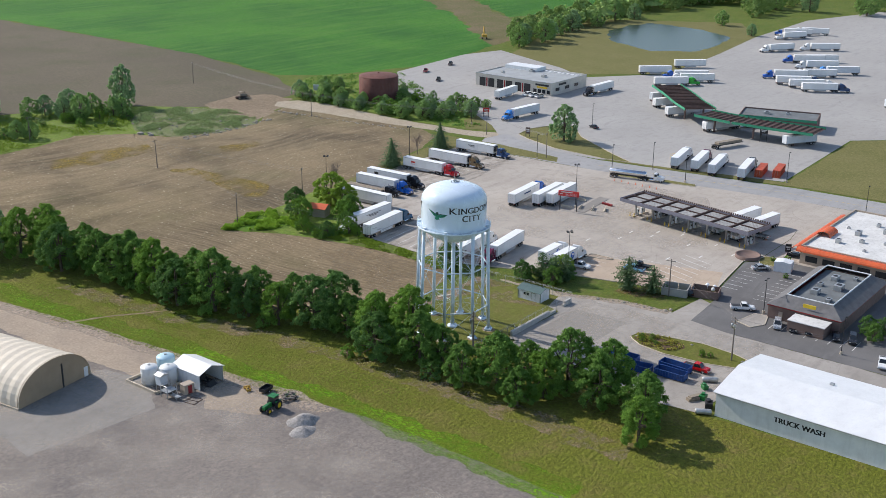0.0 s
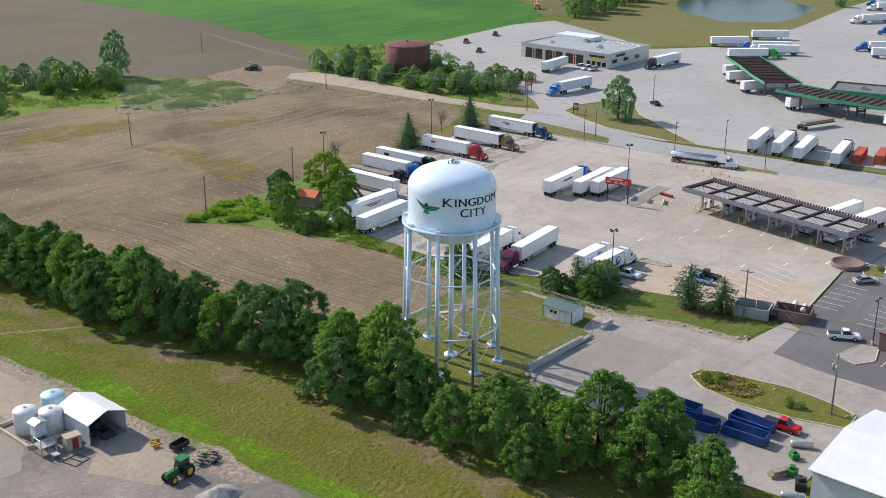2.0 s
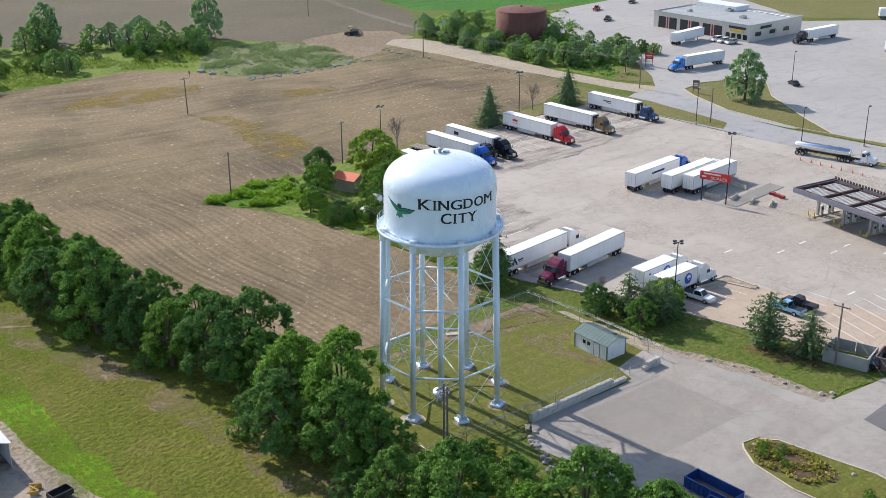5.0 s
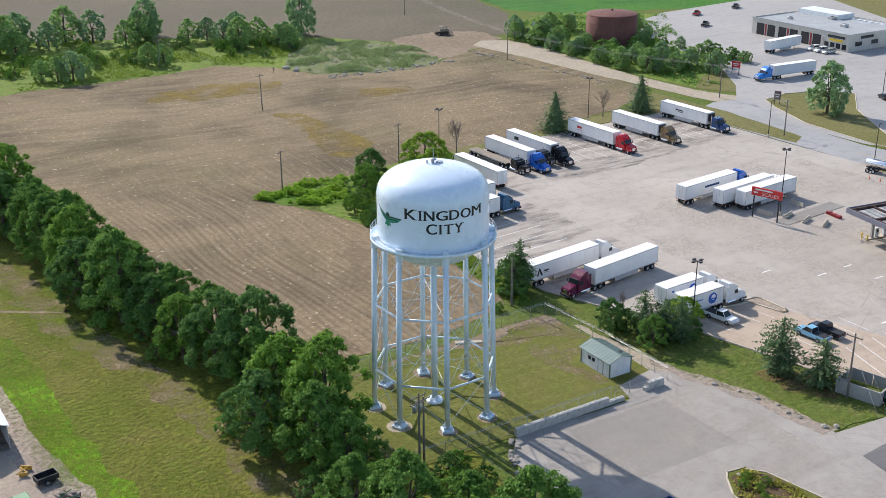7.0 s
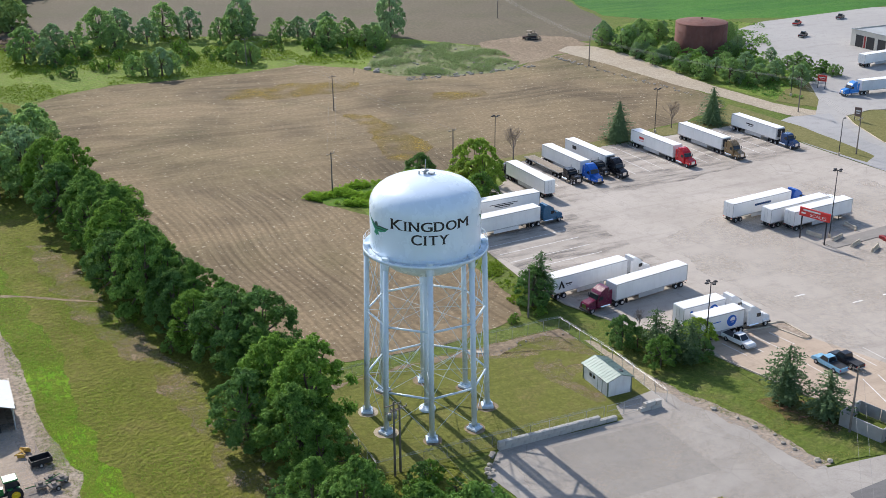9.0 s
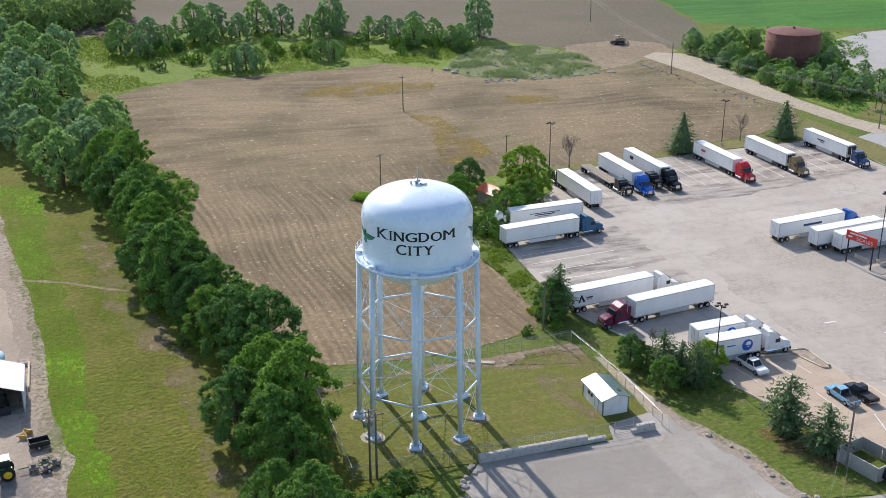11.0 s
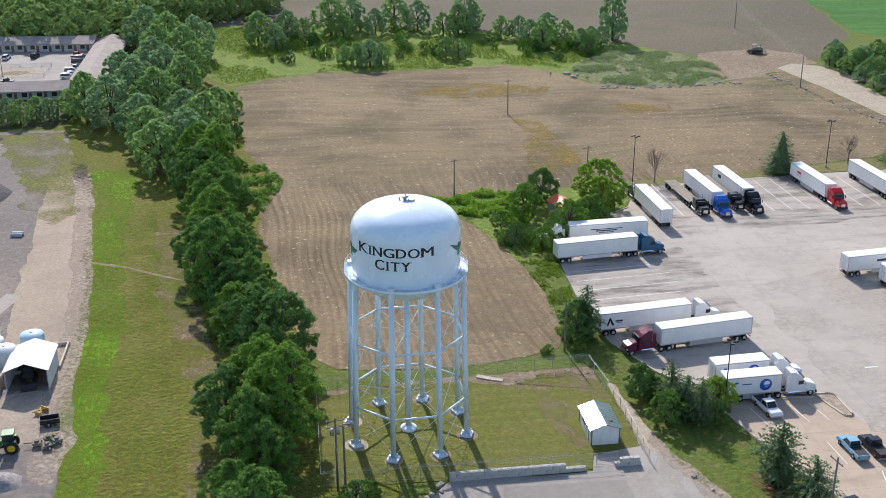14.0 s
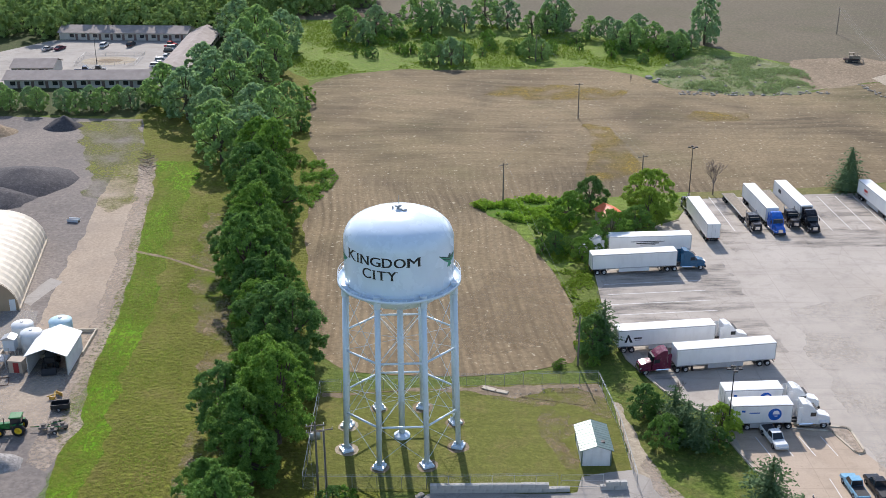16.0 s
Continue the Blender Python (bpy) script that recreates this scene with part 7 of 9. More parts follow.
for x in (3.2, 10.7, 18.2):
    # Black panel on the closed wall paints the dark inside of an open bay.
    part("bay_door", Mesh().box((x, 0.03, 2.2), (4.6, 0.08, 4.3)), M["black"], tw, "black panel standing in for the shade of an open bay")
part("roof_vent", Mesh().box((14.5, -17, 6.4), (0.8, 0.8, 0.6), 0, 0.05), M["galv"], tw)
for k, (x, y, s) in enumerate(((2.0, -61.2, 1.0), (-0.5, -63.6, 1.2), (6.5, -59.4, 0.9))):
    pl = Mesh().box((0, 0, 0.5 * s), (1.6 * s, 1.2 * s, 1.0 * s), 0, 0.05).box((0.2, 0.1, 1.15 * s), (0.9 * s, 0.7 * s, 0.4 * s), 20, 0.04)
    solid("equipment_crate", pl, M["tractor_green"] if k != 1 else M["black"], "dark equipment crate outside the truck wash", "crate", "", pose(x, y, -0.06, 0, 0, 25 * k))
solid("lumber_stack", Mesh().box((0, 0, 0.3), (3.4, 1.2, 0.6)).box((0.2, 0.1, 0.75), (3.0, 0.9, 0.3), 4), M["deckwood"], "stack of pale lumber by the truck wash", "lumber", "", pose(0.8, -60.0, -0.05, 0, 0, -30))
for k, y in enumerate((-62.6, -57.4)):
    bl = Mesh().lathe([(0, 0), (0.45, 0.05), (0.55, 0.3), (0.55, 3.0), (0.4, 3.25), (0, 3.3)], 18)
    bmesh.ops.transform(bl.bm, matrix=Matrix.Rotation(radians(90), 4, "Y"), verts=bl.bm.verts[:])
    solid("steel_tank", bl, M["galv"], "horizontal grey steel tank", "tank", "", pose(-4.6 + 14 * k, y, 0.5, 0, 0, -60), True)

rh = thing("red_roof_hut", pose(41.6, 81.6, -0.15, 0, 0, 20), "small hut with a red metal roof among the trees", "hut")
part("wall", Mesh().side([(-2, 0), (2, 0), (2, 2.6), (0, 3.5), (-2, 2.6)], -2.6, 2.6), M["tan_wall"], rh)
for x1 in (-2.4, 2.4):
    part("roof_slope", Mesh().side([(0, 3.62), (x1, 2.52), (x1, 2.62), (0, 3.72)], -2.9, 2.9), M["orange"], rh, "red metal roof slope")

# repair garage of the far truck stop
g = shell("repair_garage", pose(236, 125, -0.1), "beige repair garage with a row of dark truck bays", "building", 0, 30, 0, 42, 5.4, "beige_wall", "membrane_grey", 0.4)
for i in range(6):
    # The bay's inner shade is a black panel set on the wall.
    part("bay_door", Mesh().box((-0.02, 13 + 5.0 * i, 2.1), (0.1, 3.4, 4.0)), M["black"], g, "black panel standing in for the shade of an open truck bay")
    part("pier", Mesh().box((-0.06, 10.5 + 5.0 * i, 2.1), (0.16, 0.6, 4.0)), M["door_red"] if i % 2 else M["beige_wall"], g)
for i in range(4):
    part("window", Mesh().box((-0.03, 1.6 + 2.4 * i, 1.5), (0.1, 1.7, 1.7)), M["glass"], g)
for i in range(3):
    part("window", Mesh().box((5 + 8 * i, -0.03, 2.4), (3.2, 0.1, 1.4)), M["glass"], g)
part("sign_panel", Mesh().box((-0.1, 5, 4.4), (0.2, 7, 0.8)), M["black"], g)
part("sign_panel", Mesh().box((-0.1, 5, 3.3), (0.2, 5.4, 0.7)), M["yellow"], g)
part("sign_panel", Mesh().box((9, -0.1, 4.4), (6, 0.2, 0.9)), M["black"], g)
part("raised_roof", Mesh().box((25, 31, 6.2), (8, 18, 1.8), 0, 0.05), M["white_wall"], g, "white raised roof block")
for i in range(8):
    part("skylight", Mesh().box((26, 3 + 2.4 * i, 5.52), (1.6, 1.2, 0.24), 0, 0.04), M["white_roof"], g, "white roof skylight")
part("roof_edge", Mesh().box((-0.1, 21, 5.75), (0.3, 42.4, 0.25)).box((15, -0.1, 5.75), (30, 0.3, 0.25)), M["galv"], g)
roof_units(g, [(12, 12, 2, 2, 1), (20, 24, 2, 2, 1), (9, 33, 1.4, 1.4, 0.8)], 5.4)
for i, pt in enumerate(("cab_white", "cab_white", "paint_silver")):
    car(230, 134 - 3.2 * i, 175, pt, "suv", "pale car by the repair garage", -0.1)
for x, y, pt in ((246, 205, "paint_red"), (270, 208, "cab_black"), (232, 186, "cab_black")):
    car(x, y, 30, pt, "pickup", "%s pickup by the repair garage" % ("red" if pt == "paint_red" else "dark"), -0.1)


def swoop_canopy(pts, w, label):
    """Fuel canopy with green fascia that bends along its length."""
    e = thing("green_canopy", pose(0, 0, 0), label, "canopy", "green canopies")
    for k, ((x0, y0, z0), (x1, y1, z1)) in enumerate(zip(pts, pts[1:])):
        d = Vector((x1 - x0, y1 - y0, 0)).normalized()
        n = Vector((-d.y, d.x, 0)) * w / 2
        A, B = Vector((x0, y0, z0)), Vector((x1, y1, z1))
        part("deck", Mesh().quad(A - n, B - n, B + n, A + n), M["rust_beam"], e)
        for s in (1, -1):
            u = Vector((0, 0, 1.0))
            f = Mesh()
            o = n * s
            for q in (o, o * 1.02):
                f.quad(A + q - u * 0.4, B + q - u * 0.4, B + q + u * 0.6, A + q + u * 0.6)
            part("fascia", f, M["green_trim"], e)
        for s in (0.6, -0.6):
            c = (A + B) / 2 + n * s
            part("column", Mesh().box((c.x, c.y, z0 / 2), (0.6, 0.6, z0)), M["brown_wall"], e)
        for j in range(6):
            c = A.lerp(B, (j + 0.5) / 6)
            part("roof_beam", Mesh().rod(c - n * 0.97 + Vector((0, 0, 0.25)), c + n * 0.97 + Vector((0, 0, 0.25)), 0.18, 6), M["rust_beam"], e)
    return e


swoop_canopy([(262, 82, 6.6), (252, 71, 6.0), (240, 60, 5.6), (230, 50, 5.6)], 13, "curved fuel canopy with green fascia")
swoop_canopy([(224, 46, 5.6), (222, 30, 5.4), (222, 14, 5.4), (222, -2, 5.6)], 13, "long fuel canopy with green fascia")
st = shell("fuel_shop", pose(246, 22, -0.1, 0, 0, -75), "low fuel stop shop with a flat roof", "building", -16, 14, -8, 8, 4.6, "brown_wall", "membrane_dark", 0.5)
roof_units(st, [(-6, 0, 2, 2, 1), (2, 2, 1.6, 1.6, 0.8)], 4.6)
part("trim", Mesh().box((-1, -8.08, 4.6), (30, 0.1, 0.9)).box((-1, 8.08, 4.6), (30, 0.1, 0.9)), M["green_trim"], st)
trailer_at(214, 8, 150, "pale", 14.0, "", "pale grey box trailer under the green canopy")
ld = thing("flatbed_trailer", pose(206, 22, 0, 0, 0, -20), "flatbed trailer loaded with brown lumber", "trailer")
part("load", Mesh().box((-6, 0, 1.9), (12, 2.3, 0.9), 0, 0.05), M["deckwood"], ld)
part("deck", Mesh().box((-6.5, 0, 1.3), (14, 2.5, 0.2)), M["black"], ld)
for s in (1, -1):
    for wx in (-11.6, -12.9):
        wheel(ld, wx, s * 0.93, PAIR)


def road_sign(x, y, heading, w, h, z, material, label, poles=2):
    e = thing("roadside_sign", pose(x, y, -0.1, 0, 0, heading), label, "sign", "roadside signs")
    for k in range(poles):
        px = (k - (poles - 1) / 2) * w * 0.8
        part("post", Mesh().rod((px, 0, 0), (px, 0, z + h), 0.1, 8), M["black"], e)
    part("sign_face", Mesh().box((0, 0, z + h / 2), (w, 0.25, h), 0, 0.03), material, e)
    part("marking", Mesh().box((0, -0.14, z + h * 0.62), (w * 0.7, 0.02, h * 0.14)).box((0, -0.14, z + h * 0.36), (w * 0.5, 0.02, h * 0.10)), M["line"], e)


road_sign(182, 122, -60, 2.6, 1.8, 2.2, M["sign_red"], "small red sign on two posts")
road_sign(165, 90, -60, 1.8, 2.4, 1.2, M["brown_wall"], "brown sign board on the entrance island")
road_sign(216, 17, -80, 3.0, 2.2, 3.2, M["black"], "dark sign board by the far lot")
road_sign(97, -40.5, -60, 1.6, 2.2, 0.8, M["black"], "dark menu board by the restaurant", 1)
road_sign(170, 206, -60, 3.2, 2.6, 2.0, M["white_wall"], "pale sign board by the rust tank")

rt = thing("storage_tank", pose(183, 181, -0.2), "large rusty red cylindrical storage tank", "tank")
part("shell", Mesh().lathe([(8.6, 0), (8.6, 10.0), (8.3, 10.15), (4, 10.7), (0, 10.95)], 64), M["rust"], rt)
for z in (2.4, 4.8, 7.2, 9.8):
    hoop = Mesh().lathe([(8.6, z - 0.05), (8.66, z), (8.6, z + 0.05)], 64)
    part("hoop", hoop, M["rust"], rt)
part("vent", Mesh().rod((0, 0, 10.9), (0, 0, 11.5), 0.35, 12), M["rust"], rt)

# ---------------------------------------------------------------- gravel yard
dome = thing("storage_dome", pose(-76.5, 40.6, -0.37, 0, 0, 9), "cream fabric storage dome with a tan end wall", "dome")
nseg, R, LD = 18, 9.6, 33.0
ar = [(R * 0.98 * math.cos(math.pi * k / nseg), 0.0 + 7.2 * math.sin(math.pi * k / nseg) ** 0.85 if 0 < k < nseg else 0.0) for k in range(nseg + 1)]
cov = Mesh()
steps = 14
for j in range(steps):
    y0, y1 = LD * j / steps, LD * (j + 1) / steps
    for ym, k0, k1 in ((y0, 1.0, 0.985), ((y0 + y1) / 2, 0.985, 1.0)):
        ya, yb = (y0, (y0 + y1) / 2) if ym == y0 else ((y0 + y1) / 2, y1)
        for (xa, za), (xb, zb) in zip(ar, ar[1:]):
            cov.quad((xa * k0, ya, za * k0), (xb * k0, ya, zb * k0), (xb * k1, yb, zb * k1), (xa * k1, yb, za * k1))
bmesh.ops.remove_doubles(cov.bm, verts=cov.bm.verts[:], dist=0.005)
bmesh.ops.recalc_face_normals(cov.bm, faces=cov.bm.faces[:])
part("cover", cov, M["canvas"], dome, "cream tarpaulin cover ribbed by its hoops")
part("end_wall", Mesh().side([(x, z) for x, z in ar], 0.25, 0.4), M["canvas_end"], dome, "tan tarpaulin end wall")
part("door", Mesh().box((8.3, 0.2, 1.05), (1.0, 0.1, 2.1)), M["white_wall"], dome)
part("door_slot", Mesh().box((2.2, 0.2, 2.6), (0.35, 0.1, 5.2)), M["black"], dome)
part("ground_rail", Mesh().box((R * 0.98, LD / 2, 0.2), (0.3, LD, 0.4)).box((-R * 0.98, LD / 2, 0.2), (0.3, LD, 0.4)), M["kerb"], dome)

cp = thing("open_shed", pose(-58.3, 18.8, -0.4), "open-fronted white metal carport shed", "shed")
W_, L_, H_ = 6.2, 8.2, 3.3
for x in (0.03, W_ - 0.03):
    wl = part("side_wall", Mesh().box((x, L_ / 2, H_ / 2), (0.06, L_, H_)), M["white_wall"], cp)
    rb = Mesh()
    for i in range(11):
        rb.box((x, L_ / 2, 0.2 + i * 0.3), (0.11, L_, 0.06))
    part("rib", rb, M["white_wall"], wl)
part("back_wall", Mesh().side([(0, 0), (W_, 0), (W_, H_), (W_ / 2, H_ + 1.2), (0, H_)], L_ - 0.06, L_), M["white_wall"], cp)
for x1 in (-0.25, W_ + 0.25):
    part("roof_slope", Mesh().side([(W_ / 2, H_ + 1.25), (x1, H_ - 0.02), (x1, H_ + 0.05), (W_ / 2, H_ + 1.33)], -0.3, L_ + 0.2), M["white_roof"], cp)
for x in (0.1, W_ - 0.1):
    part("post", Mesh().box((x, 0.06, H_ / 2), (0.12, 0.12, H_)), M["galv"], cp)
ld = thing("loader", pose(-55.6, 21.6, -0.4, 0, 0, -80), "dark wheel loader parked in the open shed", "loader")
part("body", Mesh().box((-0.6, 0, 1.3), (2.6, 1.6, 1.0), 0, 0.1), M["black"], ld)
part("cabin", Mesh().box((-0.2, 0, 2.2), (1.3, 1.3, 1.1), 0, 0.08), M["glass"], ld)
part("bucket", Mesh().side([(2.2, 0.1), (3.3, 0.1), (3.0, 0.3), (2.5, 0.9), (2.2, 0.9)], -1.1, 1.1), M["black"], ld)
part("lift_arm", Mesh().box((1.6, 0.6, 1.0), (1.8, 0.15, 0.25)).box((1.6, -0.6, 1.0), (1.8, 0.15, 0.25)), M["black"], ld)
for s in (1, -1):
    for x in (0.6, -1.3):
        wheel(ld, x, s * 0.95, PAIR)


def liquid_tank(x, y, r, h, material, label):
    e = thing("liquid_tank", pose(x, y, -0.38), label, "tank", "liquid tanks")
    part("shell", Mesh().lathe([(0, 0), (r, 0), (r, h), (r * 0.96, h + 0.12), (r * 0.3, h + 0.45), (0, h + 0.45)], 36), material, e)
    for k in range(5):
        z = 0.5 + k * (h - 0.6) / 4
        rb = Mesh().lathe([(r, z - 0.05), (r + 0.03, z), (r, z + 0.05)], 36)
        part("hoop", rb, material, e)
    part("lid", Mesh().rod((0, 0, h + 0.42), (0, 0, h + 0.6), 0.28, 14), M["galv"], e)


liquid_tank(-62.2, 29.4, 1.75, 3.6, M["poly_white"], "ribbed white plastic liquid tank")
liquid_tank(-59.8, 26.4, 1.75, 3.6, M["poly_white"], "ribbed white plastic liquid tank")
liquid_tank(-56.6, 31.2, 1.85, 3.4, M["poly_blue"], "pale blue round liquid tank")
basin = Mesh()
for c, s in (((-58.2, 33.6), (13.4, 0.3)), ((-51.7, 29.4), (0.3, 8.2)), ((-64.8, 29), (0.3, 9)), ((-61, 24.4), (7.4, 0.3))):
    basin.box((*c, 0.05), (*s, 0.9), 0, 0.03)
solid("containment_wall", basin, M["kerb"], "low concrete containment wall round the tanks", "wall", "structure")
ch = thing("control_hut", pose(-62.8, 24.9, -0.38, 0, 0, 0), "small grey metal control hut on legs", "hut")
part("body", Mesh().box((0, 0, 2.4), (1.8, 1.6, 2.0), 0, 0.03), M["pale"], ch)
part("roof", Mesh().side([(-1.1, 3.4), (1.1, 3.4), (1.1, 3.5), (0, 3.9), (-1.1, 3.5)], -1.0, 1.0), M["galv"], ch)
for x in (-0.8, 0.8):
    for y in (-0.7, 0.7):
        part("leg", Mesh().box((x, y, 0.7), (0.12, 0.12, 1.4)), M["galv"], ch)
fr = thing("access_platform", pose(-63.6, 21.8, -0.38), "grey steel platform frame with stairs", "frame")
for x in (-1.2, 1.2):
    for y in (-1.0, 1.0):
        part("leg", Mesh().box((x, y, 1.3), (0.12, 0.12, 2.6)), M["galv"], fr)
part("platform", Mesh().box((0, 0, 1.4), (2.6, 2.2, 0.08)), M["galv"], fr)
part("railing", Mesh().rod((-1.2, -1, 2.6), (1.2, -1, 2.6), 0.04, 6).rod((-1.2, 1, 2.6), (1.2, 1, 2.6), 0.04, 6).rod((-1.2, -1, 2.0), (1.2, -1, 2.0), 0.03, 6).rod((-1.2, -1, 2.6), (-1.2, 1, 2.6), 0.04, 6), M["galv"], fr)
part("stair", Mesh().box((0, -2.0, 0.7), (1.0, 2.2, 0.1), 0, 0, pose(0, 0, 0)).rod((-0.5, -3, 0), (-0.5, -1, 2.4), 0.04, 6).rod((0.5, -3, 0), (0.5, -1, 2.4), 0.04, 6), M["galv"], fr)
hut = thing("tool_hut", pose(-60.3, 20.2, -0.38, 0, 0, -8), "small tan hut with a dark red door", "hut")
part("wall", Mesh().box((0, 0, 1.0), (2.2, 1.6, 2.0)), M["tan_wall"], hut)
part("roof", Mesh().box((0, 0, 2.05), (2.4, 1.8, 0.12), 0, 0.02), M["tan_wall"], hut)
part("door", Mesh().box((0.15, -0.82, 0.95), (0.9, 0.06, 1.7)), M["door_red"], hut)
fp = Mesh()
for a_, b_ in (((0, 0), (2.6, 0.4)), ((2.6, 0.4), (3.2, -2.0)), ((3.2, -2.0), (0.6, -2.6)), ((0.6, -2.6), (0, 0)), ((1.3, 0.2), (1.9, -2.3))):
    fp.rod((*a_, 0.08), (*b_, 0.08), 0.06, 6)
solid("pipe_frame", fp, M["rust_beam"], "rusty pipe frame lying on the ground", "frame", "", pose(-63.6, 17.6, -0.4))

tr = thing("farm_tractor", pose(-55.0, 1.9, -0.4, 0, 0, 186), "green farm tractor with yellow wheel rims", "tractor")
part("hood", rounded([(0.2, 0.9), (0.2, 1.75), (2.2, 1.6), (2.35, 1.4), (2.35, 0.9)], 0.42, None, 0.08), M["tractor_green"], tr)
part("cabin", Mesh().box((-0.7, 0, 2.0), (1.5, 1.5, 1.4), 0, 0.08), M["glass"], tr)
part("cabin_roof", Mesh().box((-0.7, 0, 2.78), (1.75, 1.7, 0.2), 0, 0.07), M["tractor_green"], tr)
part("chassis", Mesh().box((0.5, 0, 0.85), (3.6, 0.6, 0.5), 0, 0.05), M["black"], tr)
for s in (1, -1):
    part("fender", Mesh().box((-0.9, s * 0.85, 1.75), (1.5, 0.45, 0.12), 0, 0.03), M["tractor_green"], tr)
part("exhaust_stack", Mesh().rod((1.0, 0.3, 1.6), (1.0, 0.3, 2.7), 0.06, 8), M["black"], tr)
REAR, FRONT = wheel_data(0.92, 0.55), wheel_data(0.62, 0.42)
for kind, x, r, y in ((REAR, -1.0, 0.92, 0.95), (FRONT, 1.7, 0.62, 0.85)):
    hub = kind[1].copy()
    hub.materials.clear()
    hub.materials.append(M["tractor_yellow"])
    for s in (1, -1):
        w = part("wheel", kind[0], None, tr)
        w.location, w.rotation_euler = (x, s * y, r), (radians(90), 0, 0)
        part("rim", hub, None, w, "yellow wheel rim")
im = thing("mower_deck", pose(-50.9, 2.6, -0.4, 0, 0, 5), "dull grey-green towed mower deck", "implement")
for x, y in ((0, 0), (1.4, 0.9), (1.4, -0.9), (2.6, 0.2)):
    part("deck", Mesh().box((x, y, 0.55), (1.2, 1.3, 0.3), 12 * x, 0.06).rod((x, y, 0.6), (x, y, 0.95), 0.3, 10), M["pole"], im)
part("drawbar", Mesh().rod((-1.8, 0, 0.6), (0, 0, 0.6), 0.07, 6).rod((0, 0, 0.6), (2.6, 0.9, 0.9), 0.06, 6).rod((0, 0, 0.6), (2.6, -0.9, 0.9), 0.06, 6), M["tractor_green"], im)
for x, y in ((1.8, 1.5), (1.8, -1.5), (3.0, 0)):
    wheel(im, x, y, SMALL)
ct = thing("dump_cart", pose(-50.2, 8.4, -0.4, 0, 0, 10), "dark grey steel dump cart", "cart")
part("body", Mesh().box((0, 0.75, 0.75), (2.6, 0.06, 0.7)).box((0, -0.75, 0.75), (2.6, 0.06, 0.7)).box((1.3, 0, 0.75), (0.06, 1.5, 0.7)).box((-1.3, 0, 0.75), (0.06, 1.5, 0.7)).box((0, 0, 0.45), (2.6, 1.5, 0.06)), M["black"], ct)
for s in (1, -1):
    wheel(ct, -0.2, s * 0.85, SMALL)
sk = thing("scrap_plough", pose(-52.2, 11.6, -0.4, 0, 0, 30), "rusty orange plough implement", "implement")
part("beam", Mesh().rod((-1, 0, 0.5), (1.2, 0.2, 0.5), 0.1, 6).rod((0, -0.8, 0.5), (0.4, 0.9, 0.5), 0.09, 6), M["machine"], sk)
part("blade", Mesh().box((0.9, 0.4, 0.35), (0.1, 1.4, 0.6), 25).box((-0.4, -0.4, 0.3), (0.1, 0.9, 0.5), 40), M["machine"], sk)


def heap(x, y, rx, ry, h, material, label, seed, z=-0.42):
    m = Mesh()
    n = 22
    ring = []
    for j in range(9):
        f = j / 8
        row = []
        for i in range(n):
            a = 2 * math.pi * i / n
            k = (1 - f) * (1 + 0.22 * noise.noise(Vector((math.cos(a) * 1.7 + seed, math.sin(a) * 1.7, f * 2))))
            zz = h * (f ** 0.85) * (1 + 0.25 * noise.noise(Vector((math.cos(a) * (1 - f) * 2.5 + seed, math.sin(a) * (1 - f) * 2.5, 3.1))))
            row.append(m.bm.verts.new((rx * k * math.cos(a), ry * k * math.sin(a), zz)))
        ring.append(row)
    for p, q in zip(ring, ring[1:]):
        for i in range(n):
            f = m.bm.faces.new((p[i], p[(i + 1) % n], q[(i + 1) % n], q[i]))
            f.smooth = True
    bmesh.ops.remove_doubles(m.bm, verts=m.bm.verts[:], dist=0.02)
    return solid("earth_mound", m, material, label, "mound", "", pose(x, y, z), group="mounds")


heap(-54.6, -6.2, 3.4, 2.6, 1.6, M["pile_grey"], "grey gravel heap in the yard", 1)
heap(-57.5, -9.0, 2.6, 2.2, 1.0, M["pile_grey"], "grey gravel heap in the yard", 2)
heap(-89, 110, 13, 12, 3.8, M["pile_dark"], "broad dark heap of asphalt millings", 3)
heap(-92, 98, 9, 7, 3.2, M["pile_dark"], "dark heap of asphalt millings", 4)
heap(-92.5, 155, 4.8, 4.2, 3.3, M["pile_dark"], "small dark conical heap of millings", 5)
heap(-112, 150, 9, 7, 3.0, M["dirt"], "brown earth heap beside the woods", 6)
heap(-21, 300, 10, 11, 2.2, M["mulch"], "dark brown earth and brush heap", 7)
heap(-12, 284, 8, 7, 1.8, M["mulch"], "dark brush heap at the field edge", 8)
br = random.Random(77)
logs = Mesh()
for i in range(230):
    f, a = br.random() ** 0.6, br.uniform(0, 6.28)
    x, y, z = -18 + 13 * f * math.cos(a), 294 + 19 * f * math.sin(a), 0.2 + 2.3 * (1 - f) * br.random() + 0.3
    t, l = br.uniform(0, 6.28), br.uniform(1.2, 4.5)
    logs.rod((x, y, z), (x + l * math.cos(t), y + l * math.sin(t), z + br.uniform(-0.5, 0.9)), br.uniform(0.06, 0.24), 5)
solid("brush_pile", logs, M["brushwood"], "tangled pile of grubbed logs and branches", "brush pile", "stuff")
logs = Mesh()
for i in range(80):
    f = br.random()
    x, y, t, l = -61 - 4 * f + br.uniform(-1.4, 1.4), 113 + 20 * f + br.uniform(-1, 1), br.uniform(0, 6.28), br.uniform(0.6, 2.2)
    z = br.uniform(0.0, 0.7)
    logs.rod((x, y, z), (x + l * math.cos(t), y + l * math.sin(t), z + br.uniform(0.0, 0.9)), br.uniform(0.02, 0.07), 5)
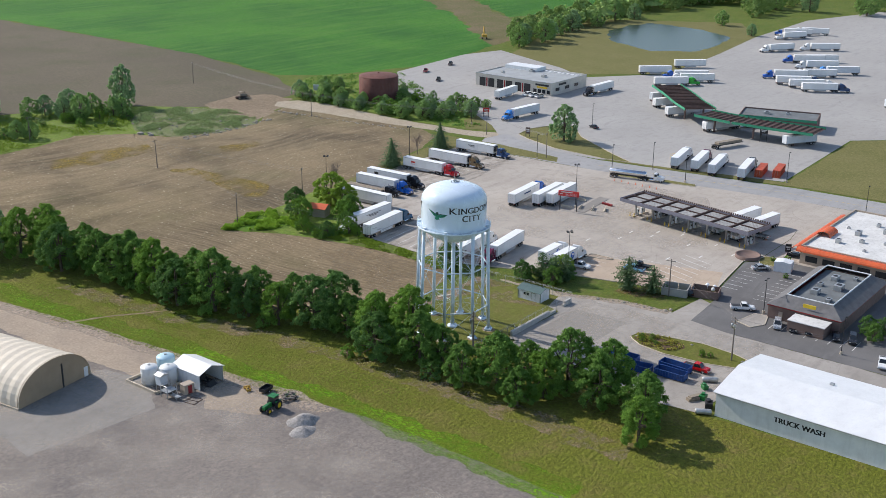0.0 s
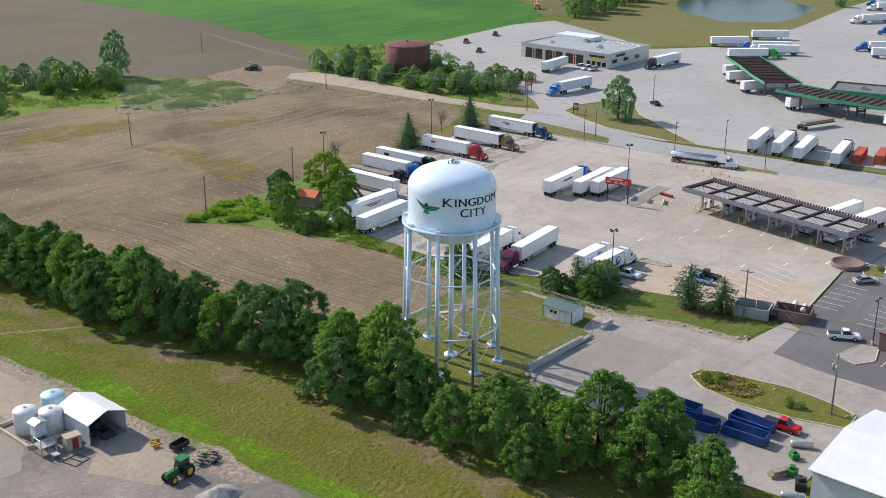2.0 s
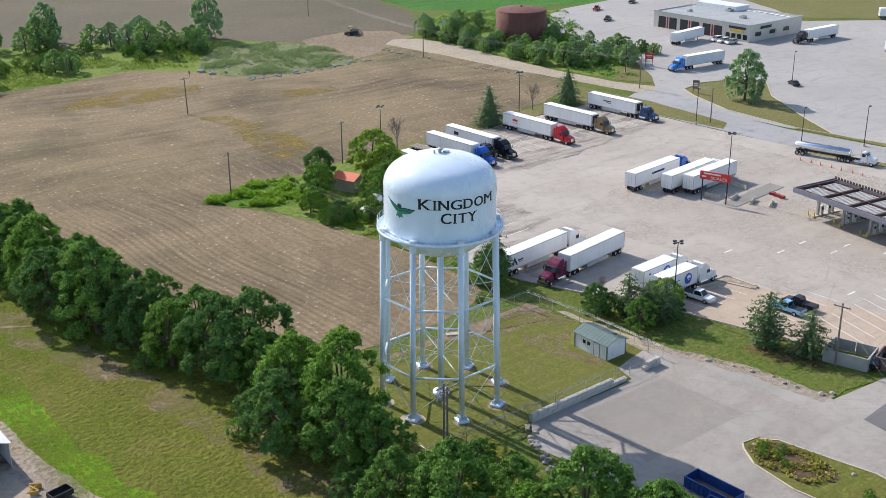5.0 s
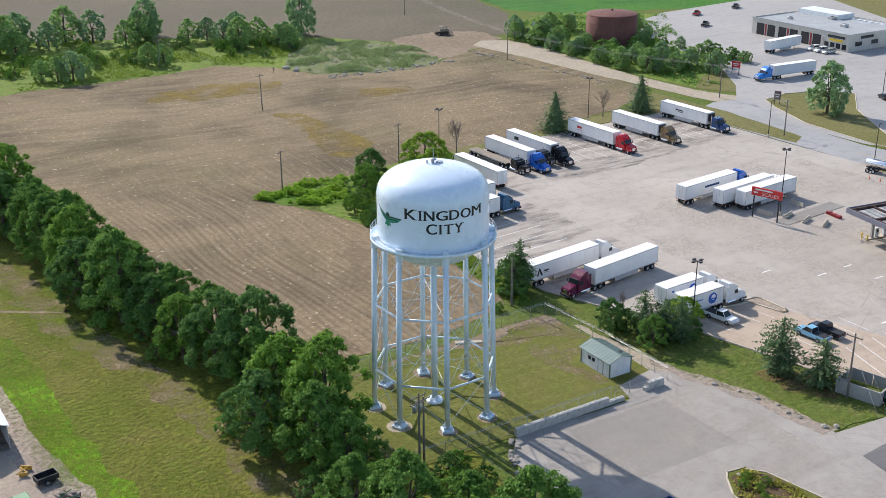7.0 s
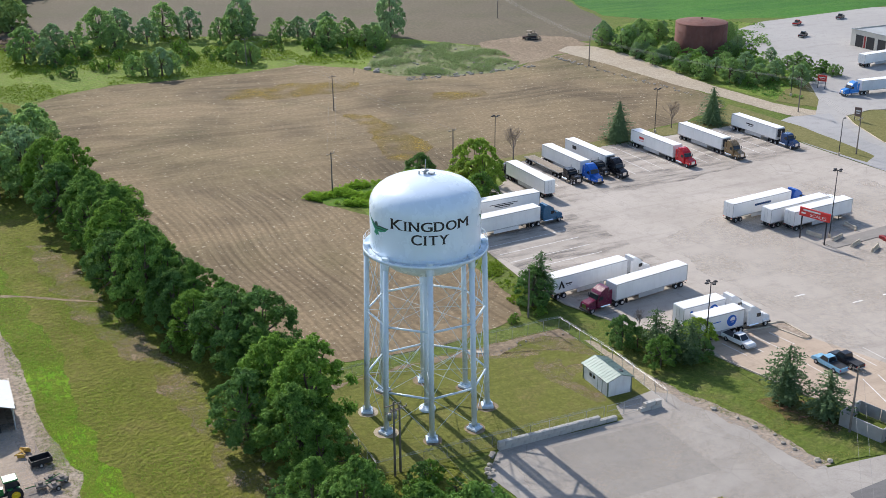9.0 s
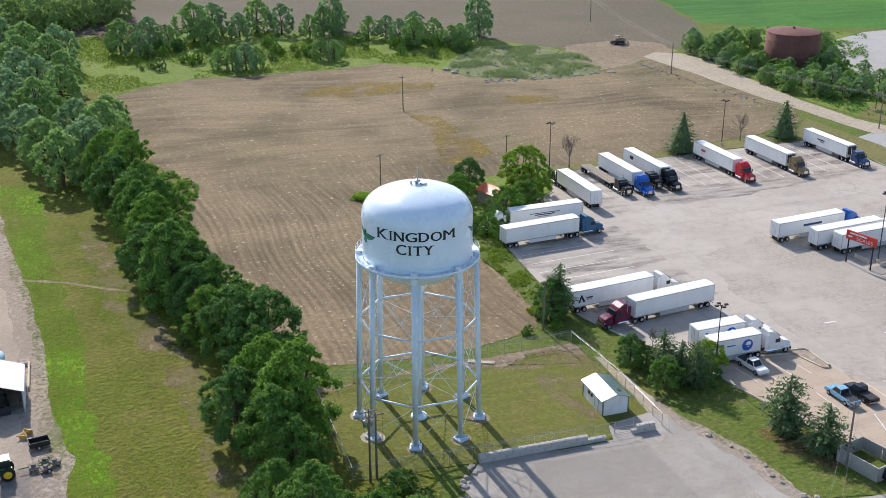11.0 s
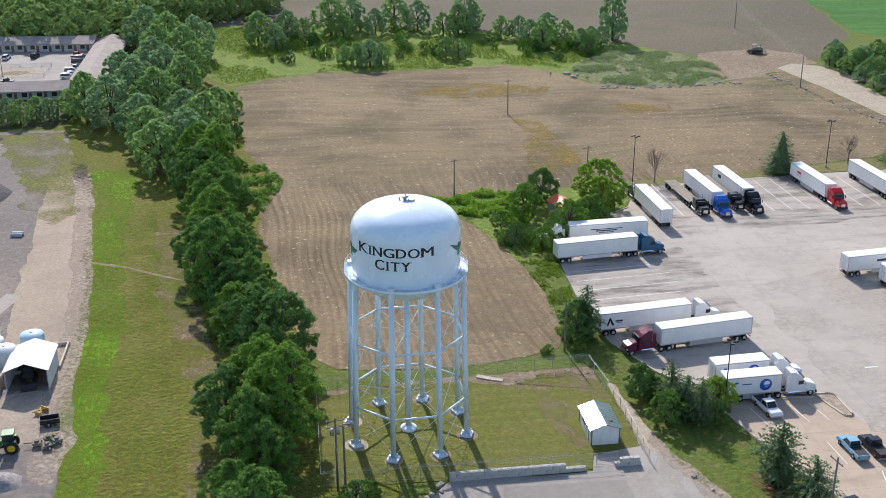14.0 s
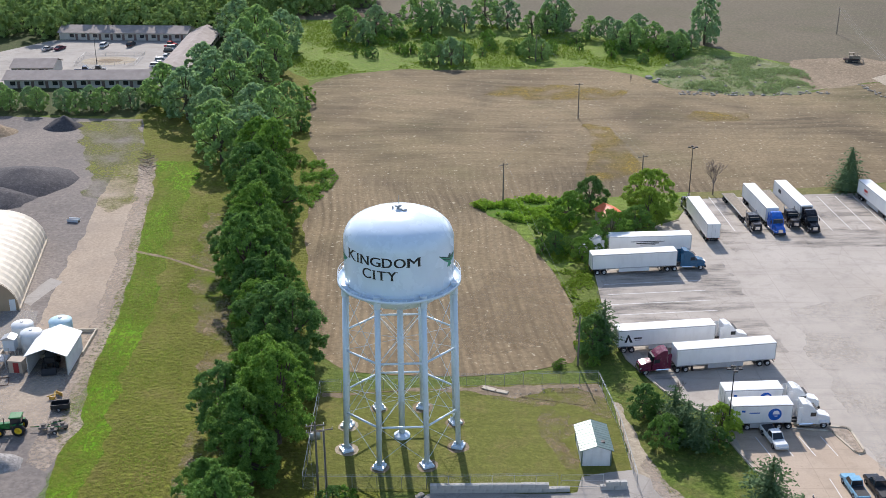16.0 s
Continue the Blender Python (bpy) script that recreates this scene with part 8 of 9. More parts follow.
solid("brush_pile", logs, M["twig"], "low windrow of dry purple-brown brushwood at the yard edge", "brush pile", "stuff")
pb = thing("steel_trough", pose(-70, 85, -0.4, 0, 0, -10), "open steel trough in the yard", "trough")
part("side", Mesh().box((0, 0.5, 0.4), (2.4, 0.08, 0.7)).box((0, -0.5, 0.4), (2.4, 0.08, 0.7)), M["pale"], pb)
part("floor_plate", Mesh().box((0, 0, 0.1), (2.4, 1.0, 0.08)), M["mulch"], pb)
mc = thing("earth_mover", pose(142.6, 225, -0.25, 0, 0, 168), "brown tracked bulldozer parked on bare earth by the track", "machine")
part("engine_hood", Mesh().side([(-2.4, 1.0), (-0.4, 1.0), (-0.4, 2.35), (-2.3, 2.15)], -0.6, 0.6), M["deckwood"], mc)
part("chassis", Mesh().box((0.2, 0, 0.95), (4.4, 1.5, 0.6), 0, 0.1), M["rust_beam"], mc)
part("cabin", Mesh().box((0.5, 0, 1.7), (1.5, 1.5, 0.9), 0, 0.06), M["deckwood"], mc)
for x in (-0.15, 1.15):
    for y in (-0.68, 0.68):
        part("roof_post", Mesh().box((x, y, 2.55), (0.1, 0.1, 0.95)), M["rust_beam"], mc)
part("roof", Mesh().box((0.5, 0, 3.06), (1.7, 1.7, 0.12), 0, 0.04), M["deckwood"], mc)
part("exhaust", Mesh().rod((-1.4, 0.2, 2.2), (-1.4, 0.2, 3.1), 0.07, 8), M["black"], mc)
for s in (1, -1):
    tr = part("track", Mesh().side([(-2.4, 0.3), (-2.1, 0.0), (2.1, 0.0), (2.45, 0.35), (2.2, 0.95), (-2.1, 0.95)], s * 1.2 - 0.28, s * 1.2 + 0.28), M["black"], mc)
    for x in (-1.9, 1.9):
        part("sprocket", Mesh().rod((x, s * 1.2 - 0.3, 0.48), (x, s * 1.2 + 0.3, 0.48), 0.38, 12), M["deckwood"], tr)
    part("push_arm", Mesh().rod((0.2, s * 1.6, 0.5), (-3.1, s * 1.6, 0.5), 0.1, 6), M["deckwood"], mc)
part("blade", Mesh().side([(-3.05, 0.1), (-3.2, 0.6), (-3.05, 1.25), (-3.15, 1.25), (-3.35, 0.6), (-3.15, 0.1)], -1.8, 1.8), M["deckwood"], mc)
part("ripper", Mesh().box((2.7, 0, 0.9), (0.5, 1.2, 0.3)).box((2.9, 0, 0.5), (0.12, 0.12, 0.9)), M["rust_beam"], mc)
ex = thing("excavator", pose(352, 246, -0.2, 0, 0, 40), "yellow excavator at the creek bank", "excavator")
part("body", Mesh().box((0, 0, 2.0), (3.6, 2.8, 1.6), 0, 0.15), M["machine"], ex)
part("boom", Mesh().rod((1.5, 0, 2.6), (5.2, 0, 6.4), 0.35, 8).rod((5.2, 0, 6.4), (7.6, 0, 2.6), 0.28, 8), M["machine"], ex)
for s in (1, -1):
    part("track", Mesh().box((0, s * 1.3, 0.6), (4.6, 0.7, 1.1), 0, 0.3), M["black"], ex)


# ---------------------------------------------------------------- motel
def motel_wing(x, y, heading, L, w, label):
    e = thing("motel_wing", pose(x, y, -0.3, 0, 0, heading), label, "building", "motel wings")
    part("wall", Mesh().side([(0, 0), (w, 0), (w, 2.7), (w / 2, 4.2), (0, 2.7)], 0, L), M["beige_wall"], e)
    for x1 in (-0.9, w + 0.9):
        part("roof_slope", Mesh().side([(w / 2, 4.38), (x1, 2.58), (x1, 2.7), (w / 2, 4.5)], -0.4, L + 0.4), M["shingle_tan"], e, "tan shingle slope")
    for i in range(int(L / 4.2)):
        y_ = 2.0 + 4.2 * i
        for xx in (-0.03, w + 0.03):
            part("door", Mesh().box((xx, y_, 1.05), (0.08, 0.9, 2.1)), M["brown_wall"], e)
            part("window", Mesh().box((xx, y_ + 1.7, 1.5), (0.08, 1.5, 1.2)), M["glass"], e)
    return e


motel_wing(-78.5, 206, 0, 62, 9, "long single-storey motel wing with a tan shingle roof")
motel_wing(-78, 196.5, 90, 44, 9, "long single-storey motel wing along the yard trees")
motel_wing(-80, 262, 86, 46, 9, "long single-storey motel wing at the back")
motel_wing(-112, 212, 90, 13, 9, "small motel office with a tan shingle roof")
isl = [(-100 + 9 * math.cos(radians(a)), 232 + 6 * math.sin(radians(a))) for a in range(0, 360, 20)]
sheet("pool_terrace", isl, -0.26, M["gravel"], "pale courtyard terrace of the motel")
sheet("filled_pool", [(-100 + 4.4 * math.cos(radians(a)), 232 + 2.8 * math.sin(radians(a))) for a in range(0, 360, 20)], -0.24, M["dirt"], "filled oval pool bed", "pool bed")
fence("pool_fence", [(-109.5, 225), (-90, 225), (-90, 239), (-109.5, 239), (-109.5, 225)], "low dark fence round the motel terrace", 1.3, 3.0, False)
light_pole(-103, 228, 8, 1, -0.3, "slim lamp post in the motel courtyard")
for i, (x, y, h, pt, kd) in enumerate(((-82, 222, 0, "cab_white", "suv"), (-82, 226, 0, "paint_silver", "sedan"), (-82, 229.5, 0, "paint_silver", "suv"), (-82, 233.5, 0, "cab_white", "pickup"), (-82, 243, 0, "cab_black", "suv"),
                                      (-82, 248, 0, "paint_silver", "suv"), (-82, 251, 0, "cab_red", "sedan"), (-84.5, 253, 80, "cab_red", "pickup"), (-98, 254, 84, "cab_black", "suv"), (-107, 253, 84, "cab_white", "suv"),
                                      (-121, 249, 70, "cab_maroon", "sedan"), (-125, 248, 70, "paint_silver", "sedan"), (-104, 217, 5, "cab_navy", "pickup"), (-100, 217.5, 5, "cab_black", "pickup"))):
    car(x, y, h, pt, kd, "%s parked in the motel courtyard" % {"cab_white": "white car", "paint_silver": "silver car", "cab_black": "dark car", "cab_red": "red car", "cab_maroon": "maroon car", "cab_navy": "navy pickup"}[pt], -0.3)


# ---------------------------------------------------------------- trees
def crown_radius(f):
    """Half-width of a crown at the part f of its height, as a part of its greatest."""
    return max(0.05, math.sin(math.pi * min(0.965, 0.17 + 0.81 * f)) ** 0.68)


def tufts(h, w, base, n, seed):
    """Rounded boughs over an uneven domed crown, each broken into leafy branch ends on its outer side."""
    rnd = random.Random(seed)
    out = []
    o = Vector((seed * 1.7, seed * 0.9, 0))
    for i in range(n):
        f = ((i + 0.7 * rnd.random()) / n) ** 0.86
        a = 2.39996 * i + rnd.uniform(-0.5, 0.5)
        lump = 1 + 0.34 * noise.noise(Vector((math.cos(a) * 1.3, math.sin(a) * 1.3, f * 2.2)) + o)
        br = w * rnd.uniform(0.085, 0.155) * (1.1 - 0.3 * f)
        r = max(0.0, w / 2 * crown_radius(f) * lump - br * rnd.uniform(0.55, 1.05))
        z = h * (base + (1 - base) * (0.04 + 0.90 * f)) * rnd.uniform(0.97, 1.03)
        way = Vector((math.cos(a) * (1.1 - 0.7 * f), math.sin(a) * (1.1 - 0.7 * f), 0.25 + 0.9 * f)).normalized()
        for j in range(13):
            d = Vector((rnd.gauss(0, 1), rnd.gauss(0, 1), rnd.gauss(0, 1))).normalized()
            d = (d + way * 0.95).normalized()
            k = br * rnd.uniform(0.45, 1.0)
            out.append((r * math.cos(a) + k * d.x, r * math.sin(a) + k * d.y, max(0.02 * h, z + 0.8 * k * d.z), br * rnd.uniform(0.22, 0.42)))
    return out


def leaf_cloud(lobes, count, size, seed, flat=0.8):
    """Crown mesh: many small bent leaf clumps round the branch ends (x, y, z, r)."""
    rng = np.random.default_rng(seed)
    L = np.array(lobes)
    area = L[:, 3] ** 1.6
    idx = rng.choice(len(L), count, p=area / area.sum())
    d = rng.normal(size=(count, 3))
    d /= np.linalg.norm(d, axis=1)[:, None]
    r = L[idx, 3] * rng.uniform(0.35, 1.35, count)
    inner = rng.random(count) < 0.16
    c = L[idx, :3] + d * r[:, None] * np.array([1, 1, flat])
    c[inner, :2] *= 0.55
    out = L[idx, :3] * np.array([1, 1, 0])
    out /= np.maximum(np.linalg.norm(out, axis=1), 0.1)[:, None]
    n = d * 0.7 + out * 0.4 + np.array([0, 0, 0.45]) + rng.normal(0, 0.4, (count, 3))
    n /= np.linalg.norm(n, axis=1)[:, None]
    a = np.cross(n, rng.normal(size=(count, 3)))
    a /= np.linalg.norm(a, axis=1)[:, None]
    b = np.cross(n, a)
    s = size * rng.uniform(0.5, 1.45, count)[:, None]
    k = rng.uniform(0.45, 0.9, count)[:, None]
    droop = n * s * 0.35
    v = np.stack([c - a * s - droop * 0.6, c - b * s * k, c + a * s - droop, c + b * s * k], 1).reshape(-1, 3)
    me = bpy.data.meshes.new("crown")
    f = np.arange(count * 4).reshape(-1, 4)
    me.from_pydata(v.tolist(), [], f.tolist())
    me.update()
    return me


def trunk_mesh(h, r, seed, spread, lobes):
    rnd = random.Random(seed)
    m = Mesh()
    p, q = Vector((0, 0, -0.4)), Vector((rnd.uniform(-0.2, 0.2), rnd.uniform(-0.2, 0.2), h * 0.45))
    m.rod(p, q, r, 9, r * 0.75)
    for x, y, z, lr in lobes[::max(1, len(lobes) // 11)]:
        e = Vector((x, y, z))
        s = p.lerp(q, rnd.uniform(0.7, 1.0))
        mid = s.lerp(e, 0.5) + Vector((0, 0, -0.4))
        m.rod(s, mid, r * 0.45, 6, r * 0.3)
        m.rod(mid, e, r * 0.3, 6, r * 0.1)
    return m


def make_broad(h, w, seed, leaf, count, size, label, base=0.05, category="tree", group="broadleaf trees"):
    lobes = tufts(h, w, base, int(16 + 2.7 * h), seed)
    e = thing("tree", pose(0, 0, 0), label, category, group)
    part("trunk", trunk_mesh(h, 0.028 * h + 0.06, seed, w, lobes), M["bark"], e)
    me = leaf_cloud(lobes, count, size, seed)
    me.materials.append(M[leaf])
    part("crown", me, None, e)
    return e


def make_conifer(h, w, seed, label, blunt=0.60):
    rng = np.random.default_rng(seed)
    e = thing("conifer_tree", pose(0, 0, 0), label, "conifer", "conifers")
    part("trunk", Mesh().rod((0, 0, -0.3), (0, 0, h * 0.97), 0.2, 8, 0.03), M["bark"], e)
    v = []
    tiers = int(h * 2.2)
    for t in range(tiers):
        f = t / tiers
        z0 = h * (0.06 + 0.92 * f)
        R = w / 2 * (1 - f) ** blunt * (rng.uniform(0.8, 1.1) if blunt > 0.5 else rng.uniform(0.55, 1.0) * min(1, 0.45 + 2.2 * f)) + 0.15
        nb = max(5, int((15 if blunt > 0.5 else 26) * (1 - f) + 4))
        for b_ in range(nb):
            a = rng.uniform(0, 2 * np.pi)
            rr_ = R * rng.uniform(0.6, 1.12)
            steps_ = max(3, int(rr_ / 0.24))
            for s_ in range(steps_):
                g_ = (s_ + 0.6) / steps_
                c = np.array([np.cos(a) * rr_ * g_, np.sin(a) * rr_ * g_, z0 - 0.30 * rr_ * g_ + 0.12 * g_ * g_ * rr_]) + rng.normal(0, 0.06, 3)
                n_ = np.array([np.cos(a) * 0.4, np.sin(a) * 0.4, 1.0]) + rng.normal(0, 0.5, 3)
                u_ = np.cross(n_, rng.normal(size=3))
                u_ /= np.linalg.norm(u_)
                w_ = np.cross(n_ / np.linalg.norm(n_), u_)
                sz = 0.26 * rng.uniform(0.6, 1.3)
                v += [c - u_ * sz, c - w_ * sz * 0.5, c + u_ * sz, c + w_ * sz * 0.5]
    me = bpy.data.meshes.new("crown")
    me.from_pydata([tuple(p) for p in v], [], [tuple(range(i, i + 4)) for i in range(0, len(v), 4)])
    me.materials.append(M["needle"])
    cr = part("crown", me, None, e)
    part("inner_foliage", Mesh().rod((0, 0, h * 0.05), (0, 0, h * 0.95), w * (0.24 if blunt > 0.5 else 0.07), 14, 0.05), M["needle"], cr)
    return e


def make_bare(h, seed, label):
    rnd = random.Random(seed)
    e = thing("bare_tree", pose(0, 0, 0), label, "tree", "bare trees")
    m, tw = Mesh(), Mesh()

    def grow(p, d, l, r, k):
        q = p + d * l
        (m if k < 3 else tw).rod(p, q, r, 5, r * 0.65, caps=False)
        if k < 6:
            for _ in range(3 if k else 5):
                nd = (d + Vector((rnd.uniform(-0.75, 0.75), rnd.uniform(-0.75, 0.75), rnd.uniform(-0.15, 0.5)))).normalized()
                grow(p.lerp(q, rnd.uniform(0.55, 1)), nd, l * rnd.uniform(0.55, 0.8), r * 0.55, k + 1)
    grow(Vector((0, 0, -0.2)), Vector((0, 0, 1)), h * 0.3, 0.16, 0)
    part("trunk", m, M["twig"], e)
    part("branchwork", tw, M["twig"], e)
    return e


def plant(proto, x, y, z=-0.4, k=1.0, turn=None, kz=None):
    o = copy_thing(proto, pose(x, y, low(z), 0, 0, plant.rnd.uniform(0, 360) if turn is None else turn))
    s = (k, k, k if kz is None else kz)
    o.scale = s
    return o


plant.rnd = random.Random(3)
row_label = "full green broadleaf tree in the row along the field"
TALL = [make_broad((13.4, 14.2, 12.8, 13.4)[i], (11.2, 10.8, 11.4, 10.4)[i], 20 + i, ("leaf_a", "leaf_light", "leaf_b", "leaf_a")[i], 21000, 0.175, row_label) for i in range(4)]
ROUND = [make_broad(9.0, 9.0, 40 + i, ("leaf_light", "leaf_b", "leaf_a")[i], 11000, 0.17, "round green broadleaf tree with a low crown", 0.06) for i in range(3)]
ROUND.append(make_broad(9.0, 9.0, 43, "leaf_lime", 11000, 0.17, "round yellow-green broadleaf tree by the truck lot", 0.06))
BUSH = [make_broad(4.2, 5.0, 60 + i, ("leaf_b", "leaf_light", "leaf_a")[i], 1500, 0.20, "bushy green shrub with dense leaves", 0.0, "shrub", "shrubs") for i in range(3)]
# The far kinds take the paler leaves with haze in their colour.
FAR_TALL = [make_broad(13.5, 11.6, 24 + i, ("leaf_pale_haze", "leaf_grey_haze", "leaf_pale_haze", "leaf_grey_haze")[i], 6500, 0.32, "full green broadleaf tree standing far off", 0.03) for i in range(4)]
FAR_ROUND = [make_broad(9.0, 8.4, 45 + i, ("leaf_pale_haze", "leaf_grey_haze", "leaf_pale_haze")[i], 3600, 0.27, "round green broadleaf tree with a low crown", 0.03) for i in range(3)]
CON = [make_conifer(11.0, 9.0, 70, "dark green conifer beside the truck lot")]
PINE = [make_conifer((9.2, 8.4)[i], 9.0, 90 + i, "loose green pine with a ragged crown by the car park", blunt=0.36) for i in range(2)]
DEAD = make_bare(9.5, 80, "bare leafless tree at the lot edge")
protos = TALL + ROUND + BUSH + FAR_TALL + FAR_ROUND + CON + PINE + [DEAD]

# the tree row, from the service drive to the motel: x, y, height factor
row_a = [(-23.5, -20.5, 0.74), (-19.5, -12, 0.72), (-25, 1.5, 0.84), (-20.3, 5.5, 0.90), (-17.2, -1.5, 1.04), (-21, -7.5, 0.92), (-16.4, 9, 0.74), (-21.2, 23, 1.0), (-17.6, 20, 1.04), (-24.6, 31, 0.72), (-22, 40.5, 0.84),
         (-28.2, 48.5, 1.12), (-26.4, 57, 0.95), (-31.5, 58, 0.9), (-29.5, 69, 0.95), (-27, 81, 0.95), (-31.5, 79.5, 0.9), (-30, 95, 0.9), (-35, 99, 0.98), (-31, 110, 1.02), (-35.5, 116, 1.0)]
row_a += [(-19.4, 14.5, 0.72), (-20, 30.5, 0.82), (-25.5, 40, 0.8), (-24.8, 49.5, 0.82), (-30.5, 64, 0.85), (-26.6, 65, 0.75), (-29.6, 75, 0.9), (-31.2, 88, 0.9), (-27.8, 88, 0.8), (-33, 105, 0.95)]
row_b = [(-45, 121, 0.95), (-49, 136, 0.92), (-39, 128, 1.0), (-35, 139, 1.05), (-41, 150, 1.0), (-52, 150, 0.9), (-33, 160, 0.8), (-61, 162, 1.05), (-50, 172, 1.0), (-69, 172, 1.0), (-57, 182, 1.05), (-44, 186, 1.0), (-62, 196, 1.0),
         (-50, 201, 1.0), (-43, 212, 0.95), (-55, 214, 1.0), (-47, 228, 1.05), (-56, 234, 1.0), (-44, 243, 1.05), (-54, 252, 1.1), (-62, 262, 1.1)]
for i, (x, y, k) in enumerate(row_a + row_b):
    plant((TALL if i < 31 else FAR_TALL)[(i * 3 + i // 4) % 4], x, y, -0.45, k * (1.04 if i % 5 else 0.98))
for i, (x, y, k) in enumerate([(-20.5, -27, 0.95), (-14, -30, 0.72), (-17.5, -36, 0.74), (-12, -38.5, 1.04), (-13.5, -46.5, 0.86), (-9.5, -46.5, 0.96), (-15.5, -57.5, 0.82), (-22.5, -60, 0.70), (-11.5, -55.5, 0.72), (-23.5, -34, 0.62)]):
    plant(TALL[(3, 3, 1, 3, 0)[i % 5]], x, y, -0.4, k)
for i, (x, y, k) in enumerate([(-8.5, -17, 0.8), (-10.5, -21, 0.9), (-5.5, -20.5, 0.55), (-25, -13.5, 0.9), (-27.5, 7, 0.7), (-28, 33, 0.7), (-20, 108, 0.35), (-20.5, 113, 0.3), (-26.5, 122, 0.6), (-29, 150, 1.2), (-30, 176, 1.3)]):
    plant(BUSH[i % 3], x, y, -0.4, k)
plant(BUSH[1], -7, -16.5, -0.3, 0.7)

# trees round the truck lot
for x, y, k, p in ((50.2, 85, 1.2, 3), (36.5, 66, 0.62, 2), (33, 80.5, 0.85, 0), (28.5, 66, 0.52, 1), (33.5, 62.5, 0.55, 0), (49, 79, 1.0, 3), (38.5, 88.5, 0.9, 1), (40, 69.5, 0.85, 0), (45.5, 73, 0.8, 2), (30.2, 24, 0.78, 1), (27, 74, 0.5, 0)):
    plant(ROUND[p], x, y, -0.2, k)
for i in range(16):
    x, y = 26 + 12 * plant.rnd.random(), 60 + 14 * plant.rnd.random()
    plant(BUSH[1 + i % 2], x, y, -0.2, plant.rnd.uniform(0.4, 0.7))
plant(PINE[0], 31.8, 24.4, -0.2, 0.92, 70, 1.08)
for x, y, k, p in ((34.8, 4.4, 0.60, 1), (36.8, 3.0, 0.42, 1), (36.3, -3.6, 0.58, 2), (44.6, -1.6, 0.62, 3), (45.4, 1.6, 0.42, 1), (43.2, -4.6, 0.42, 1)):
    plant(ROUND[p], x, y, -0.2, k)
for x, y, k, p in ((39.4, -2.4, 0.92, 1), (38.2, 0.6, 0.74, 0), (40.8, -4.6, 0.70, 0)):
    plant(PINE[p], x, y, -0.2, k, 90 * p + 15 * k, 0.86)
plant(PINE[0], 46.0, -19.6, -0.2, 1.12, None, 1.0)
plant(PINE[1], 48.0, -25.6, -0.2, 1.0, None, 0.9)
for x, y, k in ((24.6, 19.8, 0.36), (23.8, 19.5, 0.28), (29.8, 20.4, 0.36), (28.8, 20.0, 0.26)):
    plant(BUSH[1], x, y, -0.2, k)
plant(CON[0], 98.2, 101.5, -0.1, 1.25, None, 0.95)
plant(CON[0], 129, 104.5, -0.1, 1.2, None, 0.92)
plant(DEAD, 67.2, 98.9, -0.1, 1.1)
plant(DEAD, 117, 105.5, -0.1, 1.0)
plant(DEAD, 40.8, 8.5, -0.2, 0.5)
plant(DEAD, 66, 200, -0.3, 0.3)
for x, y, k in ((19.8, -38, 0.28), (21.2, -37.2, 0.3), (21, -39.6, 0.26), (22.6, -39, 0.28), (20, -41.2, 0.25), (20.6, -52, 0.3), (21.4, -53.6, 0.3), (22, -51.4, 0.28), (79, -47.2, 0.3), (91.5, -42.5, 0.4), (89.4, -39.4, 0.3)):
    plant(BUSH[1], x, y, 0.0, k)
for x, y, k, p in ((55, -76, 0.55, 1), (52, -78.5, 0.5, 2), (57, -79, 0.5, 1)):
    plant(ROUND[p], x, y, 0, k)
slab = Mesh().box((-0.95, 0, 0.08), (2.2, 0.95, 0.16), 0, 0.03).box((1.15, 0.06, 0.06), (1.9, 0.85, 0.16), 4, 0.03)
solid("broken_slab", slab, M["kerb"], "broken tan concrete slab lying on the bare dirt", "slab", "", pose(13.8, 12.6, low(-0.11), 0, 0, -28))
lumps = random.Random(77)
for i in range(22):
    f = i / 22
    rock_at(15.6 + 13.4 * f + lumps.uniform(-0.7, 0.7), 11.2 + 2.2 * f + lumps.uniform(-1.2, 0.9), -0.03, lumps.uniform(0.16, 0.34), "small lump of broken rubble inside the fence")
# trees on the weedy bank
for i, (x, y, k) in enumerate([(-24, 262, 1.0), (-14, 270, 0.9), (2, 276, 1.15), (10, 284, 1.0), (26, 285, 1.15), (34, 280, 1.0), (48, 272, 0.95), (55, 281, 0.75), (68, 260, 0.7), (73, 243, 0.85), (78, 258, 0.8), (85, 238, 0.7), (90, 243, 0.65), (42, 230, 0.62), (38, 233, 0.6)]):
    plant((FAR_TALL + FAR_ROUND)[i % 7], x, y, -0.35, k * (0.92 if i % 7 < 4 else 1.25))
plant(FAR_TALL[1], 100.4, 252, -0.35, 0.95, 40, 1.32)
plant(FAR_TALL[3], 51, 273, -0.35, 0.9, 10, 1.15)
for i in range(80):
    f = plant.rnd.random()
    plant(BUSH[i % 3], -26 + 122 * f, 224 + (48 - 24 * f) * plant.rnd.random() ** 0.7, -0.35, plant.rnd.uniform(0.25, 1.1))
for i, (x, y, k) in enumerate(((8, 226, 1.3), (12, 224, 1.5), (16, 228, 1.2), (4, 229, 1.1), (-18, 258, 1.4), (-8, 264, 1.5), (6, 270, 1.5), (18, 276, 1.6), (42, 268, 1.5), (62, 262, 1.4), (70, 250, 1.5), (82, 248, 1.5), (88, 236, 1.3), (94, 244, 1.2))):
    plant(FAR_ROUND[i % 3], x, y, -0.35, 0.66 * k)
